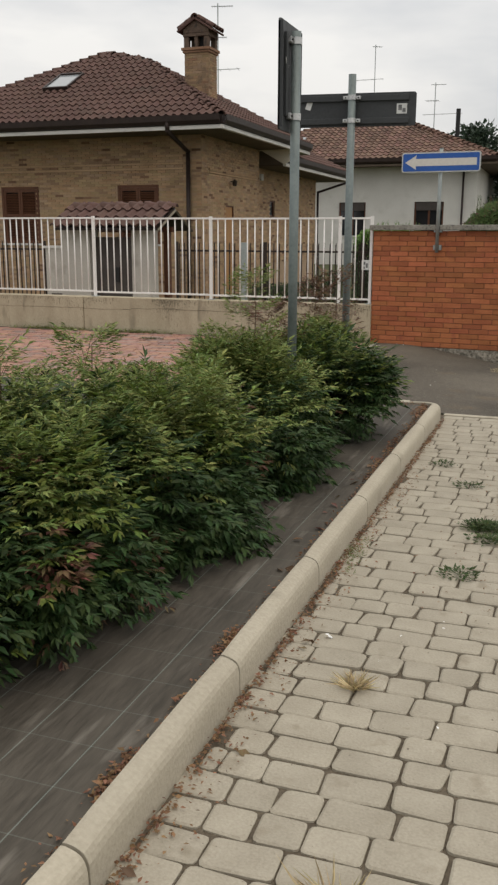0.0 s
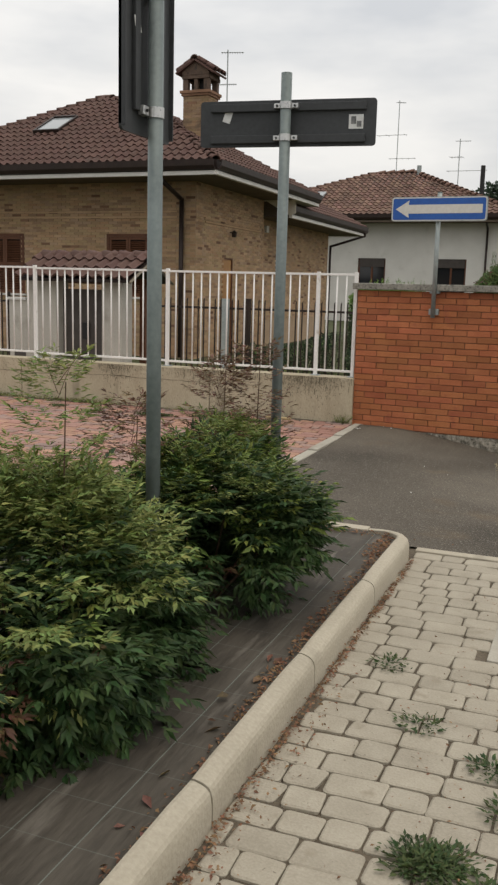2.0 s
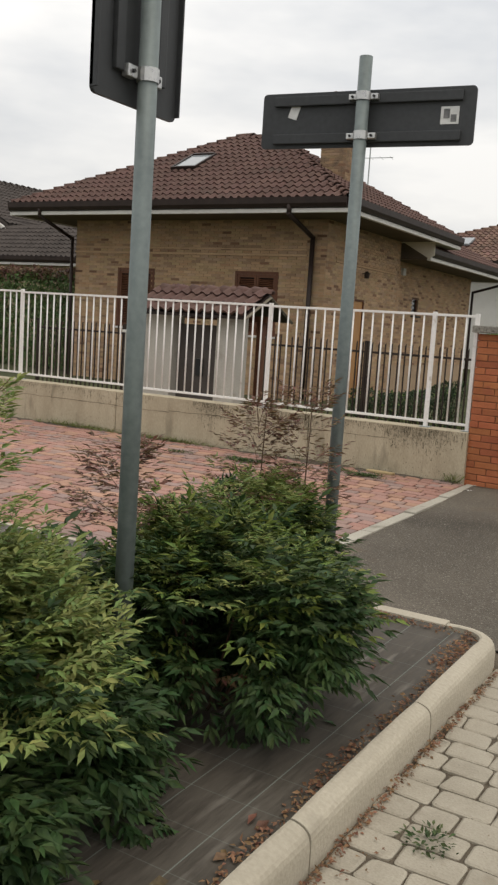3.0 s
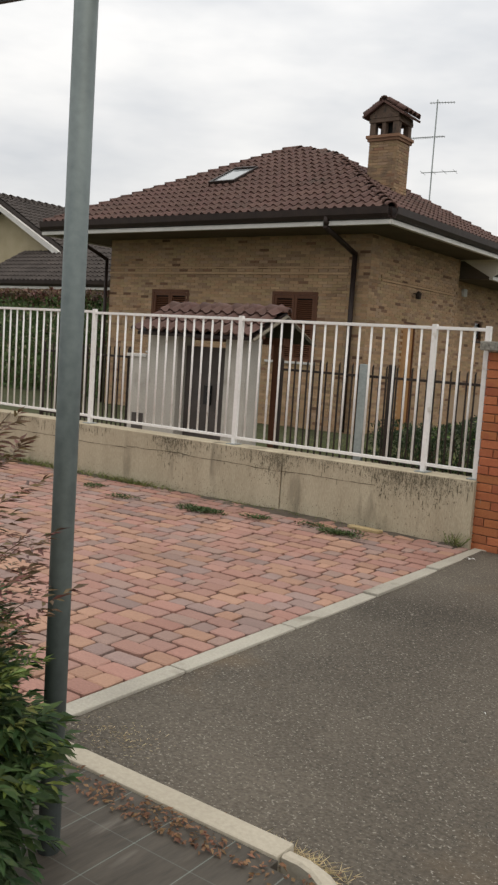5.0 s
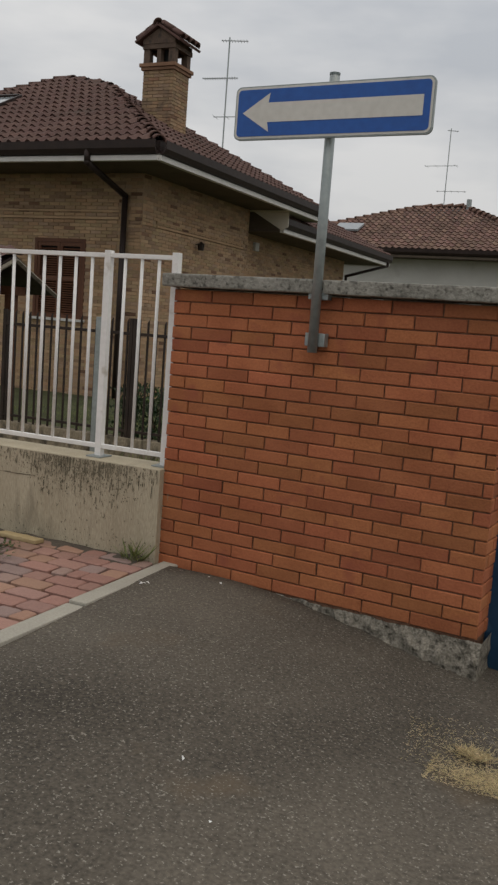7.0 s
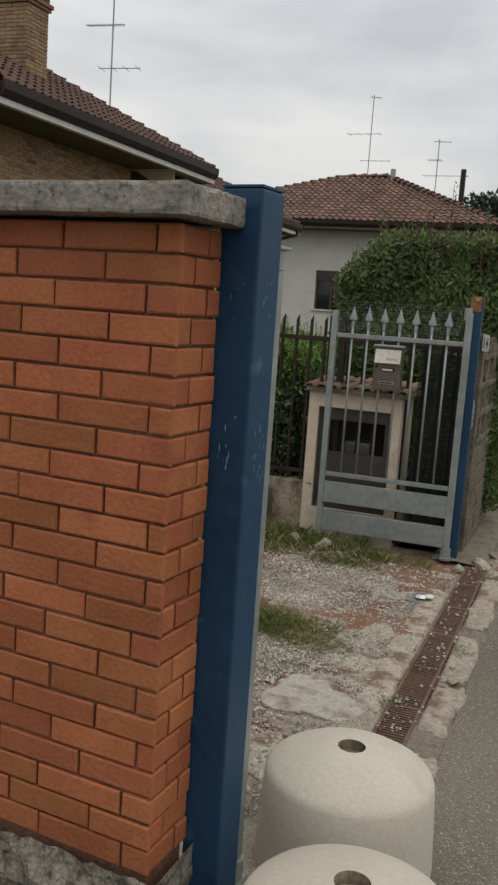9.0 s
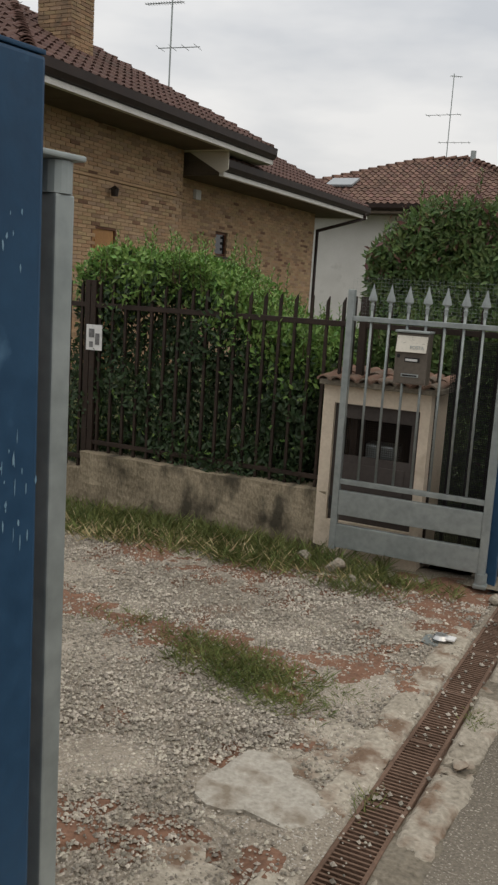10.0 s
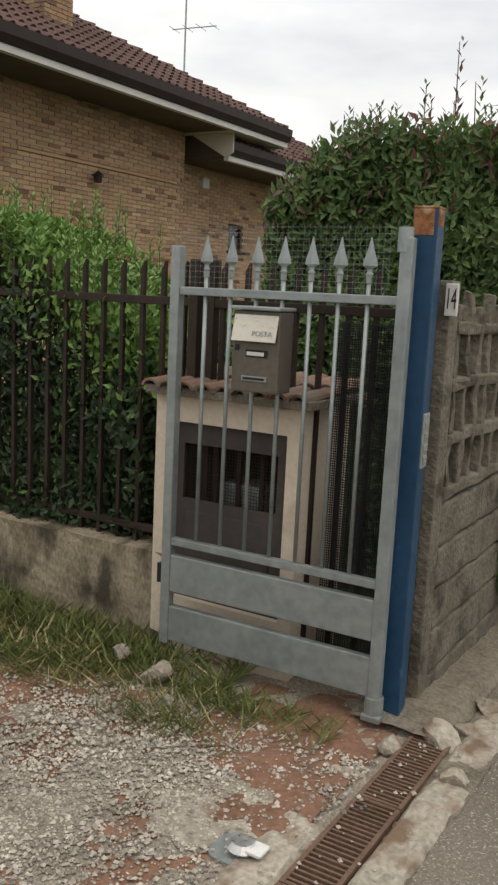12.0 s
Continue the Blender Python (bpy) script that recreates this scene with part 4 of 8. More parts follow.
def gate_leaf(at, rz, label):
    """An open leaf; local x runs from the hinge stile outwards."""
    g = thing("gate_leaf", at, label, "gate", "gate leaves", rz=rz)
    W, t = 0.905, 0.02
    part("hinge_stile", boxes((-0.022, 0.022, -t, t, 0.03, 1.62), bevel=0.004), M["galv"], g, local=True)
    part("lock_stile", boxes((W - 0.02, W + 0.02, -t, t, 0.015, 1.58), bevel=0.004), M["galv"], g, local=True)
    part("top_rail", boxes((0.022, W - 0.02, -0.015, 0.015, 1.4, 1.43), bevel=0.003), M["galv"], g, local=True)
    part("mid_rail", boxes((0.022, W - 0.02, -0.015, 0.015, 0.425, 0.455), bevel=0.003), M["galv"], g, local=True)
    part("kick_panel", boxes((0.022, W - 0.02, -0.016, 0.016, 0.235, 0.385), bevel=0.004), M["galv"], g, local=True)
    part("kick_panel", boxes((0.022, W - 0.02, -0.016, 0.016, 0.03, 0.175), bevel=0.004), M["galv"], g, local=True)
    for x in (0.0, W):
        part("rivet", rods(((x, -t - 0.006, 0.27), (x, -t, 0.27), 0.013), n=10), M["galv"], g, local=True)
    for k in range(7):
        x = 0.022 + (W - 0.042) * (k + 1) / 8
        part("bar", rods(((x, 0, 0.46), (x, 0, 1.49), 0.008), n=8), M["galv"], g, local=True, smooth=True)
        bm = bmesh.new()
        spear(bm, x, 1.49)
        part("spear_head", bm, M["galv"], g, "cast spear head", local=True)
    part("foot_pivot", rods(((0, 0, -0.03), (0, 0, 0.03), 0.034), n=14), M["galv"], g, local=True)
    part("foot_block", boxes((-0.036, 0.036, -0.036, 0.036, -0.055, -0.03), bevel=0.006), M["galv"], g, local=True)
    part("lock", boxes((W + 0.02, W + 0.045, -0.012, 0.012, 0.26, 0.34), bevel=0.003), M["black"], g, "black latch", local=True)
    return g


gl2 = gate_leaf((-0.716, 16.235, -0.173), 181, "galvanised steel gate leaf with spear-topped bars, standing open")
gl1 = gate_leaf((-0.695, 12.345, -0.135), 180 - 6, "galvanised steel gate leaf folded behind the brick wall")
# wire mesh above the gate
bm = bmesh.new()
for k in range(41):
    x = 0.05 + k * 0.021
    rod(bm, (x, 0.03, 1.42), (x + 0.002, 0.03, 1.66), 0.0003, n=3)
for k in range(12):
    rod(bm, (0.04, 0.03, 1.43 + k * 0.02), (0.9, 0.03, 1.43 + k * 0.02 - 0.003), 0.0003, n=3)
part("wire_mesh", bm, M["galv"], gl2, "fine grey wire mesh", local=True)

# ---- letterbox on the gate ----
lb = thing("letterbox", (-1.21, 16.165, 0.9), "taupe metal letterbox with a pale flap hung on the gate", "letterbox", rz=2)
part("body", boxes((-0.093, 0.093, -0.045, 0.06, 0.0, 0.285), bevel=0.006), M["box_metal"], lb, local=True)
part("lid", boxes((-0.099, 0.099, -0.06, 0.065, 0.287, 0.3), bevel=0.004), M["galv"], lb, "pale metal lid", local=True)
bm = boxes((-0.087, 0.087, -0.006, 0.0, 0.0, 0.1), bevel=0.002)
bmesh.ops.transform(bm, matrix=Matrix.Translation((0, -0.062, 0.178)) @ pose(0, 0, 0, -14, 0, 0), verts=bm.verts)
part("flap", bm, M["box_flap"], lb, "pale champagne flap", local=True)
part("name_slot", boxes((-0.035, 0.05, -0.049, -0.0455, 0.125, 0.15), bevel=0.001), M["black"], lb, local=True)
part("name_tag", boxes((-0.03, 0.038, -0.0515, -0.0495, 0.13, 0.143)), M["sticker"], lb, "white name tag", local=True)
part("lock", boxes((-0.08, -0.064, -0.05, -0.0455, 0.145, 0.165), bevel=0.002), M["black"], lb, local=True)
part("inspection_slot", boxes((-0.05, 0.05, -0.049, -0.0455, 0.04, 0.058), bevel=0.001), M["galv"], lb, local=True)
part("slot_glass", boxes((-0.042, 0.042, -0.051, -0.049, 0.045, 0.053)), M["black"], lb, local=True)


def lettering(text, size, material, parent, m, name="lettering", label=""):
    c = bpy.data.curves.new(name, "FONT")
    c.body, c.size, c.extrude = text, size, 0.0006
    c.align_x, c.align_y = "CENTER", "CENTER"
    tmp = bpy.data.objects.new(name, c)
    scene.collection.objects.link(tmp)
    dg = bpy.context.evaluated_depsgraph_get()
    me = bpy.data.meshes.new_from_object(tmp.evaluated_get(dg))
    bpy.data.objects.remove(tmp)
    me.materials.clear()
    me.materials.append(material)
    ob = new(name, me)
    ob.parent = parent
    ob.matrix_basis = m
    return tagged(ob, label)


lettering("POSTA", 0.026, M["galv"], lb, Matrix.Translation((0.032, -0.064, 0.207)) @ pose(0, 0, 0, 76, 0, 0), label="embossed word POSTA")

# ---- meter hut behind the gate ----
hut = thing("meter_hut", (-1.37, 16.6, -0.25), "cream plastered meter hut with clay tiles and dark door", "hut")
HX0, HX1, HY0, HY1 = -1.805, -1.13, 16.36, 16.78
part("wall", boxes((HX0, HX0 + 0.075, HY0, HY1, -0.3, 0.83)), M["cream"], hut)
part("wall", boxes((HX1 - 0.06, HX1, HY0, HY1, -0.3, 0.83)), M["cream"], hut)
part("lintel", boxes((HX0 + 0.075, HX1 - 0.06, HY0, HY1, 0.72, 0.83)), M["cream"], hut)
part("sill", boxes((HX0 + 0.075, HX1 - 0.06, HY0, HY1, -0.3, -0.02)), M["cream"], hut)
# back of the hut, its inner shade given as near-black colour
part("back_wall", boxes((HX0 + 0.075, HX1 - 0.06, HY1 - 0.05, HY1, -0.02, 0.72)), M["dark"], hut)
dr = part("door", boxes((HX0 + 0.075, HX0 + 0.125, HY0 + 0.03, HY0 + 0.05, -0.02, 0.72), (HX1 - 0.11, HX1 - 0.06, HY0 + 0.03, HY0 + 0.05, -0.02, 0.72), (HX0 + 0.125, HX1 - 0.11, HY0 + 0.03, HY0 + 0.05, 0.63, 0.72),
                         (HX0 + 0.125, HX1 - 0.11, HY0 + 0.03, HY0 + 0.05, -0.02, 0.4)), M["hut_door"], hut, "brown-grey metal door with a mesh window")
bm = bmesh.new()
for k in range(34):
    x = HX0 + 0.125 + (HX1 - HX0 - 0.235) * k / 33
    rod(bm, (x, HY0 + 0.04, 0.4), (x, HY0 + 0.04, 0.63), 0.0012, n=4)
for k in range(18):
    z = 0.4 + 0.23 * k / 17
    rod(bm, (HX0 + 0.125, HY0 + 0.04, z), (HX1 - 0.11, HY0 + 0.04, z), 0.0012, n=4)
part("mesh_window", bm, M["iron"], dr)
part("panel_mould", boxes((HX0 + 0.145, HX1 - 0.13, HY0 + 0.022, HY0 + 0.03, 0.04, 0.35), bevel=0.003), M["hut_door"], dr)
mt = thing("gas_meter", (-1.4, 16.6, 0.0), "pale grey meter behind the mesh of the hut door", "meter")
part("body", boxes((-1.56, -1.36, 16.5, 16.66, 0.28, 0.47), bevel=0.02), M["galv"], mt)
part("pipe", rods(((-1.45, 16.62, -0.25), (-1.45, 16.62, 0.28), 0.018)), M["galv"], mt)
part("slab", boxes((HX0 - 0.015, HX1 + 0.06, HY0 - 0.06, HY1 + 0.06, 0.83, 0.865), bevel=0.006), M["footing"], hut, "rough concrete roof slab")


def half_tile(bm, m, length, r0, r1, thick=0.012, n=6):
    """A clay half-pipe tile along y."""
    rings = []
    for y, rr in ((0, r0), (length, r1)):
        for q in (rr, rr - thick):
            rings.append([bm.verts.new(m @ Vector((q * math.cos(math.pi * k / n), y, q * math.sin(math.pi * k / n)))) for k in range(n + 1)])
    o0, i0, o1, i1 = rings
    for k in range(n):
        bm.faces.new((o0[k], o0[k + 1], o1[k + 1], o1[k]))
        bm.faces.new((i0[k + 1], i0[k], i1[k], i1[k + 1]))
        bm.faces.new((o0[k + 1], o0[k], i0[k], i0[k + 1]))
        bm.faces.new((o1[k], o1[k + 1], i1[k + 1], i1[k]))
    for k in (0, n):
        bm.faces.new((o0[k], i0[k], i1[k], o1[k]))


q = rng(28)
for k in range(9):
    for j in range(2):
        bm = bmesh.new()
        half_tile(bm, Matrix.Translation((HX0 + 0.02 + k * 0.083 + q.normal(0, 0.004), HY0 - 0.075 + j * 0.24 + q.normal(0, 0.008), 0.86 + 0.022 * j)) @ pose(0, 0, 0, 4, 0, q.normal(0, 1.5)) @ Matrix.Diagonal((1, 1, 0.72, 1)), 0.28, 0.043, 0.036)
        part("roof_tile", bm, M["clay"], hut)
        if k < 8:
            bm = bmesh.new()
            half_tile(bm, Matrix.Translation((HX0 + 0.0615 + k * 0.083, HY0 - 0.06 + j * 0.24, 0.886 + 0.022 * j)) @ pose(0, 0, 0, 4, 180, 0) @ Matrix.Diagonal((1, 1, 0.6, 1)), 0.28, 0.038, 0.042)
            part("roof_tile", bm, M["clay"], hut)

net = thing("shade_net", (-0.92, 16.44, -0.2), "dark green plastic shade net hung behind the gate", "net")
bm = bmesh.new()
for k in range(34):
    rod(bm, (-1.05 + k * 0.0093, 16.43, -0.2), (-1.05 + k * 0.0093 + 0.002, 16.43 + 0.008 * math.sin(k), 1.16), 0.0022, n=4)
for k in range(144):
    rod(bm, (-1.05, 16.432, -0.19 + k * 0.0094), (-0.735, 16.432, -0.19 + k * 0.0094 + 0.004 * math.sin(k * 1.7)), 0.002, n=4)
part("weave", bm, M["black"], net)

# ---- low wall and iron fence along the drive ----
bm = boxes((-3.64, -1.74, 16.36, 16.56, -0.6, 0.15))
bmesh.ops.subdivide_edges(bm, edges=[e for e in bm.edges if e.calc_length() > 0.5], cuts=16, use_grid_fill=True)
for v in bm.verts:
    v.co += 0.014 * noise.noise_vector(v.co * 6) + 0.005 * noise.noise_vector(v.co * 23)
tagged(part("wall_drive", bm, M["low_wall"]), "low rough rendered wall, stained and flaking", "wall", kind="structure")
tagged(part("wall_drive_low", boxes((-7.5, -3.66, 16.4, 16.58, -0.6, 0.02), bevel=0.01), M["low_wall"]), "lower end of the stained drive wall", "wall", kind="structure")


def iron_panel(x0, x1, z0, z1, rail, label, n):
    f = thing("iron_fence", ((x0 + x1) / 2, 16.46, z0), label, "fence", "iron fence panels")
    part("top_rail", boxes((x0, x1, 16.445, 16.475, rail, rail + 0.035), bevel=0.003), M["iron"], f)
    part("bottom_rail", boxes((x0, x1, 16.445, 16.475, z0 + 0.06, z0 + 0.09), bevel=0.003), M["iron"], f)
    for k in range(n):
        x = x0 + (x1 - x0) * (k + 0.5) / n
        bm = boxes((x - 0.009, x + 0.009, 16.45, 16.47, z0, z1))
        for v in bm.verts:
            if v.co.z > z1 - 0.01 and v.co.x < x:
                v.co.z -= 0.035
        part("bar", bm, M["iron"], f)
    for x in (x0, x1):
        part("post", boxes((x - 0.022, x + 0.022, 16.44, 16.485, z0, z1 + 0.01), bevel=0.003), M["iron"], f)
    return f


iron_panel(-3.63, -1.7, 0.14, 1.36, 1.18, "dark brown iron fence with slanted bar tops above the wall", 18)
iron_panel(-5.55, -3.68, 0.02, 1.36, 1.18, "dark brown iron fence with slanted bar tops by the lawn", 17)
iron_panel(-7.4, -5.6, 0.02, 1.36, 1.18, "dark brown iron fence with slanted bar tops by the canopy", 17)
iron_panel(-1.62, -0.74, -0.22, 1.36, 1.18, "dark iron fence panel behind the meter hut", 8)
pl = thing("notice_plate", (-3.6, 16.42, 0.9), "small white notice plate wired to the iron fence", "sign")
part("plate", boxes((-3.67, -3.535, 16.425, 16.43, 0.88, 1.06)), M["sticker"], pl)
part("print", boxes((-3.645, -3.6, 16.421, 16.424, 0.97, 1.03), (-3.59, -3.555, 16.421, 16.424, 0.92, 1.0), (-3.64, -3.61, 16.421, 16.424, 0.9, 0.94)), M["sticker_dark"], pl, "dark unreadable print")

# ---- brick house ----
HOUSE = thing("brick_house", (-13.2, 25.5, -0.25), "single-storey buff brick house with brown tiled hip roof", "house")
FY, SX1, SX2, LX = 22.45, -9.35, -9.7, -17.06
W1, W2 = (-15.55, -14.32), (-11.83, -10.6)
for d in ((LX + 0.01, W1[0], FY + 0.01, FY + 0.3, -0.3, 4.3), (W1[1], W2[0], FY + 0.01, FY + 0.3, -0.3, 4.3), (W2[1], SX1 - 0.01, FY + 0.01, FY + 0.3, -0.3, 4.3), (W1[0], W1[1], FY + 0.01, FY + 0.3, -0.3, 1.25), (W2[0], W2[1], FY + 0.01, FY + 0.3, -0.3, 1.25), (W1[0], W1[1], FY + 0.01, FY + 0.3, 2.81, 4.3), (W2[0], W2[1], FY + 0.01, FY + 0.3, 2.81, 4.3)):
    part("wall", boxes(d), M["house_mortar"], HOUSE, "front wall, pale mortar between buff bricks")
for d in ((SX1 - 0.3, SX1 - 0.01, FY + 0.31, 24.1, -0.3, 4.3), (SX1 - 0.3, SX1 - 0.01, 24.85, 27.07, -0.3, 4.3), (SX1 - 0.3, SX1 - 0.01, 24.1, 24.85, 2.32, 4.3), (SX2 - 0.5, SX1 - 0.31, 26.8, 27.06, -0.3, 4.3)):
    part("wall", boxes(d), M["house_mortar"], HOUSE, "side wall, pale mortar between buff bricks")
for d in ((SX2 - 0.3, SX2 - 0.01, 27.08, 29.2, -0.3, 4.0), (SX2 - 0.3, SX2 - 0.01, 29.8, 34.9, -0.3, 4.0), (SX2 - 0.3, SX2 - 0.01, 29.2, 29.8, -0.3, 2.1), (SX2 - 0.3, SX2 - 0.01, 29.2, 29.8, 2.65, 4.0), (-17.0, SX2 - 0.31, 34.6, 34.9, -0.3, 4.0), (LX + 0.01, LX + 0.3, FY + 0.31, 34.59, -0.3, 4.3)):
    part("wall", boxes(d), M["house_mortar"], HOUSE, "rear walls, pale mortar between buff bricks")


class Joined:
    """Gathers many alike pieces into one mesh."""

    def __init__(self):
        self.v, self.f, self.n = [], [], 0

    def add(self, verts, faces):
        self.v.append(np.asarray(verts, float))
        self.f.extend([tuple(k + self.n for k in f) for f in faces])
        self.n += len(verts)

    def link(self, name, material, parent=None, label="", smooth=False, category="", kind="stuff"):
        if not self.v:
            return None
        v = np.concatenate(self.v)
        if parent:
            inv = np.array(world_of(parent).inverted())
            v = v @ inv[:3, :3].T + inv[:3, 3]
        ob = new(name, mesh_of(name, v.tolist(), self.f, material, smooth))
        ob.parent = parent
        return tagged(ob, label, category, kind=kind)


BOXF = [(0, 1, 5, 4), (1, 2, 6, 5), (2, 3, 7, 6), (3, 0, 4, 7), (4, 5, 6, 7)]


def brick_verts(c, u, n, w, h, d, ch=0.003):
    """A brick whose face looks along n: eight corners, the outer ones drawn in a little."""
    z = np.array((0, 0, 1.0))
    out = []
    for s_, k in ((0.0, 0.0), (d, ch)):
        for a, b in ((-1, -1), (1, -1), (1, 1), (-1, 1)):
            out.append(c + u * a * (w / 2 - k) + z * b * (h / 2 - k) + n * s_)
    return out


near_brick = mesh_of("brick", [tuple(v) for v in brick_verts(np.zeros(3), np.array((0, 1.0, 0)), np.array((1.0, 0, 0)), 0.245, 0.061, 0.011)], BOXF, M["house_brick_one"])


def lay(origin, u, n, length, z0, z1, holes, joined, burnt, seed, pieces=None, recess=()):
    """Running bond over a wall face; holes are (a, b, z0, z1) along u."""
    r = rng(seed)
    u, n, o = np.array(u, float), np.array(n, float), np.array(origin, float)
    h, L = 0.066, 0.252
    z, row = z0, 0
    while z < z1:
        a = -L / 2 if row % 2 else 0.0
        while a < length - 0.02:
            a0, a1 = max(a, 0.0), min(a + L - 0.007, length)
            mid, w = (a0 + a1) / 2, a1 - a0
            band = abs(z - 3.2) < 0.1
            skip = any(ha - 0.005 < mid < hb + 0.005 and hz0 < z + 0.03 < hz1 for ha, hb, hz0, hz1 in holes)
            if not skip and row % 4 < 2 and any(abs(mid - q) < 0.12 for q in recess):
                w, mid = w * 0.45, mid - 0.07
            if w > 0.03 and not skip:
                c = o + u * mid + np.array((0, 0, z + 0.028)) - n * 0.006
                dark = r.random() < 0.04
                if pieces is not None and 1.6 < z < 3.6 and pieces[0] < 300 and w > 0.23 and not dark:
                    pieces[0] += 1
                    piece("brick", near_brick, pieces[1], world_of(pieces[1]).inverted() @ Matrix.Translation(c + n * (0.008 if band else 0.002 * r.random())))
                else:
                    (burnt if dark else joined).add(brick_verts(c, u, n, w, 0.061, 0.01 + (0.008 if band else 0.003 * r.random())), BOXF)
            a += L
        z += h
        row += 1


hb, bb = Joined(), Joined()
count = [0, HOUSE]
lay((LX, FY, 0), (1, 0, 0), (0, -1, 0), SX1 - LX, -0.25, 4.2, [(W1[0] - LX, W1[1] - LX, 1.25, 2.81), (W2[0] - LX, W2[1] - LX, 1.25, 2.81)], hb, bb, 1, recess=(SX1 - LX - 0.5, 0.5))
lay((SX1, FY, 0), (0, 1, 0), (1, 0, 0), 27.07 - FY, -0.25, 4.2, [(24.1 - FY, 24.85 - FY, -0.3, 2.32)], hb, bb, 2, count, recess=(0.38, 27.07 - FY - 0.25))
lay((SX2, 27.08, 0), (0, 1, 0), (1, 0, 0), 34.9 - 27.08, 0.6, 3.9, [(2.12, 2.72, 2.1, 2.65)], hb, bb, 3)
hb.link("bricks", M["house_brick"], HOUSE, "rows of buff bricks")
bb.link("burnt_bricks", M["brick_burnt"], HOUSE, "scattered dark burnt bricks")
for a, b in ((LX, SX1),):
    part("string_course", boxes((a, b - 0.5, FY - 0.04, FY, 3.19, 3.235), (a, b - 0.5, FY - 0.03, FY, 3.33, 3.36)), M["house_brick_one"], HOUSE, "projecting brick course")
part("string_course", boxes((SX1, SX1 + 0.035, FY + 0.5, 26.8, 3.12, 3.16), (SX1, SX1 + 0.025, FY + 0.5, 26.8, 3.22, 3.25)), M["house_brick_one"], HOUSE, "projecting brick course")


sw_ = (W1[1] - W1[0]) / 4 - 0.1
slat_mesh = mesh_of("slat", [(x, y, z) for z in (-0.004, 0.004) for x, y in ((-sw_, -0.02), (sw_, -0.02), (sw_, 0.02), (-sw_, 0.02))], [(3, 2, 1, 0), (4, 5, 6, 7), (0, 1, 5, 4), (1, 2, 6, 5), (2, 3, 7, 6), (3, 0, 4, 7)], M["shutter"])


def shuttered(x0, x1, z0, z1):
    w = part("window", boxes((x0, x1, FY - 0.01, FY + 0.06, z1 - 0.07, z1), (x0, x0 + 0.07, FY - 0.01, FY + 0.06, z0, z1 - 0.07), (x1 - 0.07, x1, FY - 0.01, FY + 0.06, z0, z1 - 0.07)), M["shutter"], HOUSE, "brown wooden window frame")
    part("window_sill", boxes((x0 - 0.06, x1 + 0.06, FY - 0.07, FY + 0.05, z0 - 0.05, z0), bevel=0.006), M["fascia"], w)
    xm = (x0 + x1) / 2
    for a, b in ((x0 + 0.075, xm - 0.005), (xm + 0.005, x1 - 0.075)):
        bm = boxes((a, a + 0.06, FY, FY + 0.04, z0, z1 - 0.075), (b - 0.06, b, FY, FY + 0.04, z0, z1 - 0.075), (a + 0.06, b - 0.06, FY, FY + 0.04, z0, z0 + 0.08), (a + 0.06, b - 0.06, FY, FY + 0.04, z1 - 0.15, z1 - 0.075),
                   (a + 0.06, b - 0.06, FY, FY + 0.04, (z0 + z1) / 2 - 0.04, (z0 + z1) / 2 + 0.04))
        k = z0 + 0.1
        while k < z1 - 0.16:
            piece("slat", slat_mesh, w, world_of(HOUSE).inverted() @ Matrix.Translation(((a + b) / 2, FY + 0.02, k)) @ pose(0, 0, 0, 38, 0, 0))
            k += 0.045
        part("shutter", bm, M["shutter"], w, "closed louvred brown shutter")
    # near-black sheet added for the shade behind the slats
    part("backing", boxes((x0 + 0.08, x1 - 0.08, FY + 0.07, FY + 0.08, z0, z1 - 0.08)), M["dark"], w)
    return w


shuttered(*W1, 1.25, 2.81)
shuttered(*W2, 1.25, 2.81)
dr = part("door", boxes((SX1 - 0.1, SX1 - 0.04, 24.14, 24.81, -0.25, 2.28), bevel=0.005), M["door_wood"], HOUSE, "honey-coloured wooden door")
part("door_frame", boxes((SX1 - 0.12, SX1 - 0.01, 24.1, 24.14, -0.25, 2.32), (SX1 - 0.12, SX1 - 0.01, 24.81, 24.85, -0.25, 2.32), (SX1 - 0.12, SX1 - 0.01, 24.14, 24.81, 2.28, 2.32)), M["shutter"], dr)
part("door_panel", boxes((SX1 - 0.04, SX1 - 0.025, 24.24, 24.71, 1.2, 2.1), bevel=0.004), M["door_wood"], dr)
part("window", boxes((SX2 - 0.1, SX2 - 0.05, 29.22, 29.26, 2.12, 2.63), (SX2 - 0.1, SX2 - 0.05, 29.74, 29.78, 2.12, 2.63), (SX2 - 0.1, SX2 - 0.05, 29.26, 29.74, 2.12, 2.16), (SX2 - 0.1, SX2 - 0.05, 29.26, 29.74, 2.59, 2.63)), M["shutter"], HOUSE, "small brown framed window")
part("pane", boxes((SX2 - 0.09, SX2 - 0.08, 29.26, 29.74, 2.16, 2.59)), M["glass"], HOUSE, "dark glass pane")
part("window_sill", boxes((SX2 - 0.1, SX2 + 0.05, 29.15, 29.85, 2.05, 2.1), bevel=0.005), M["gutter"], HOUSE)
part("vent_box", boxes((SX2, SX2 + 0.08, 28.1, 28.32, 3.22, 3.42), bevel=0.01), M["fascia"], HOUSE, "white vent box")
wl_ = thing("wall_lantern", (SX1 + 0.12, 24.57, 2.78), "small dark iron wall lantern on the brick house", "lamp")
part("bracket", rods(((SX1, 24.57, 2.98), (SX1 + 0.13, 24.57, 3.0), 0.012)), M["iron"], wl_)
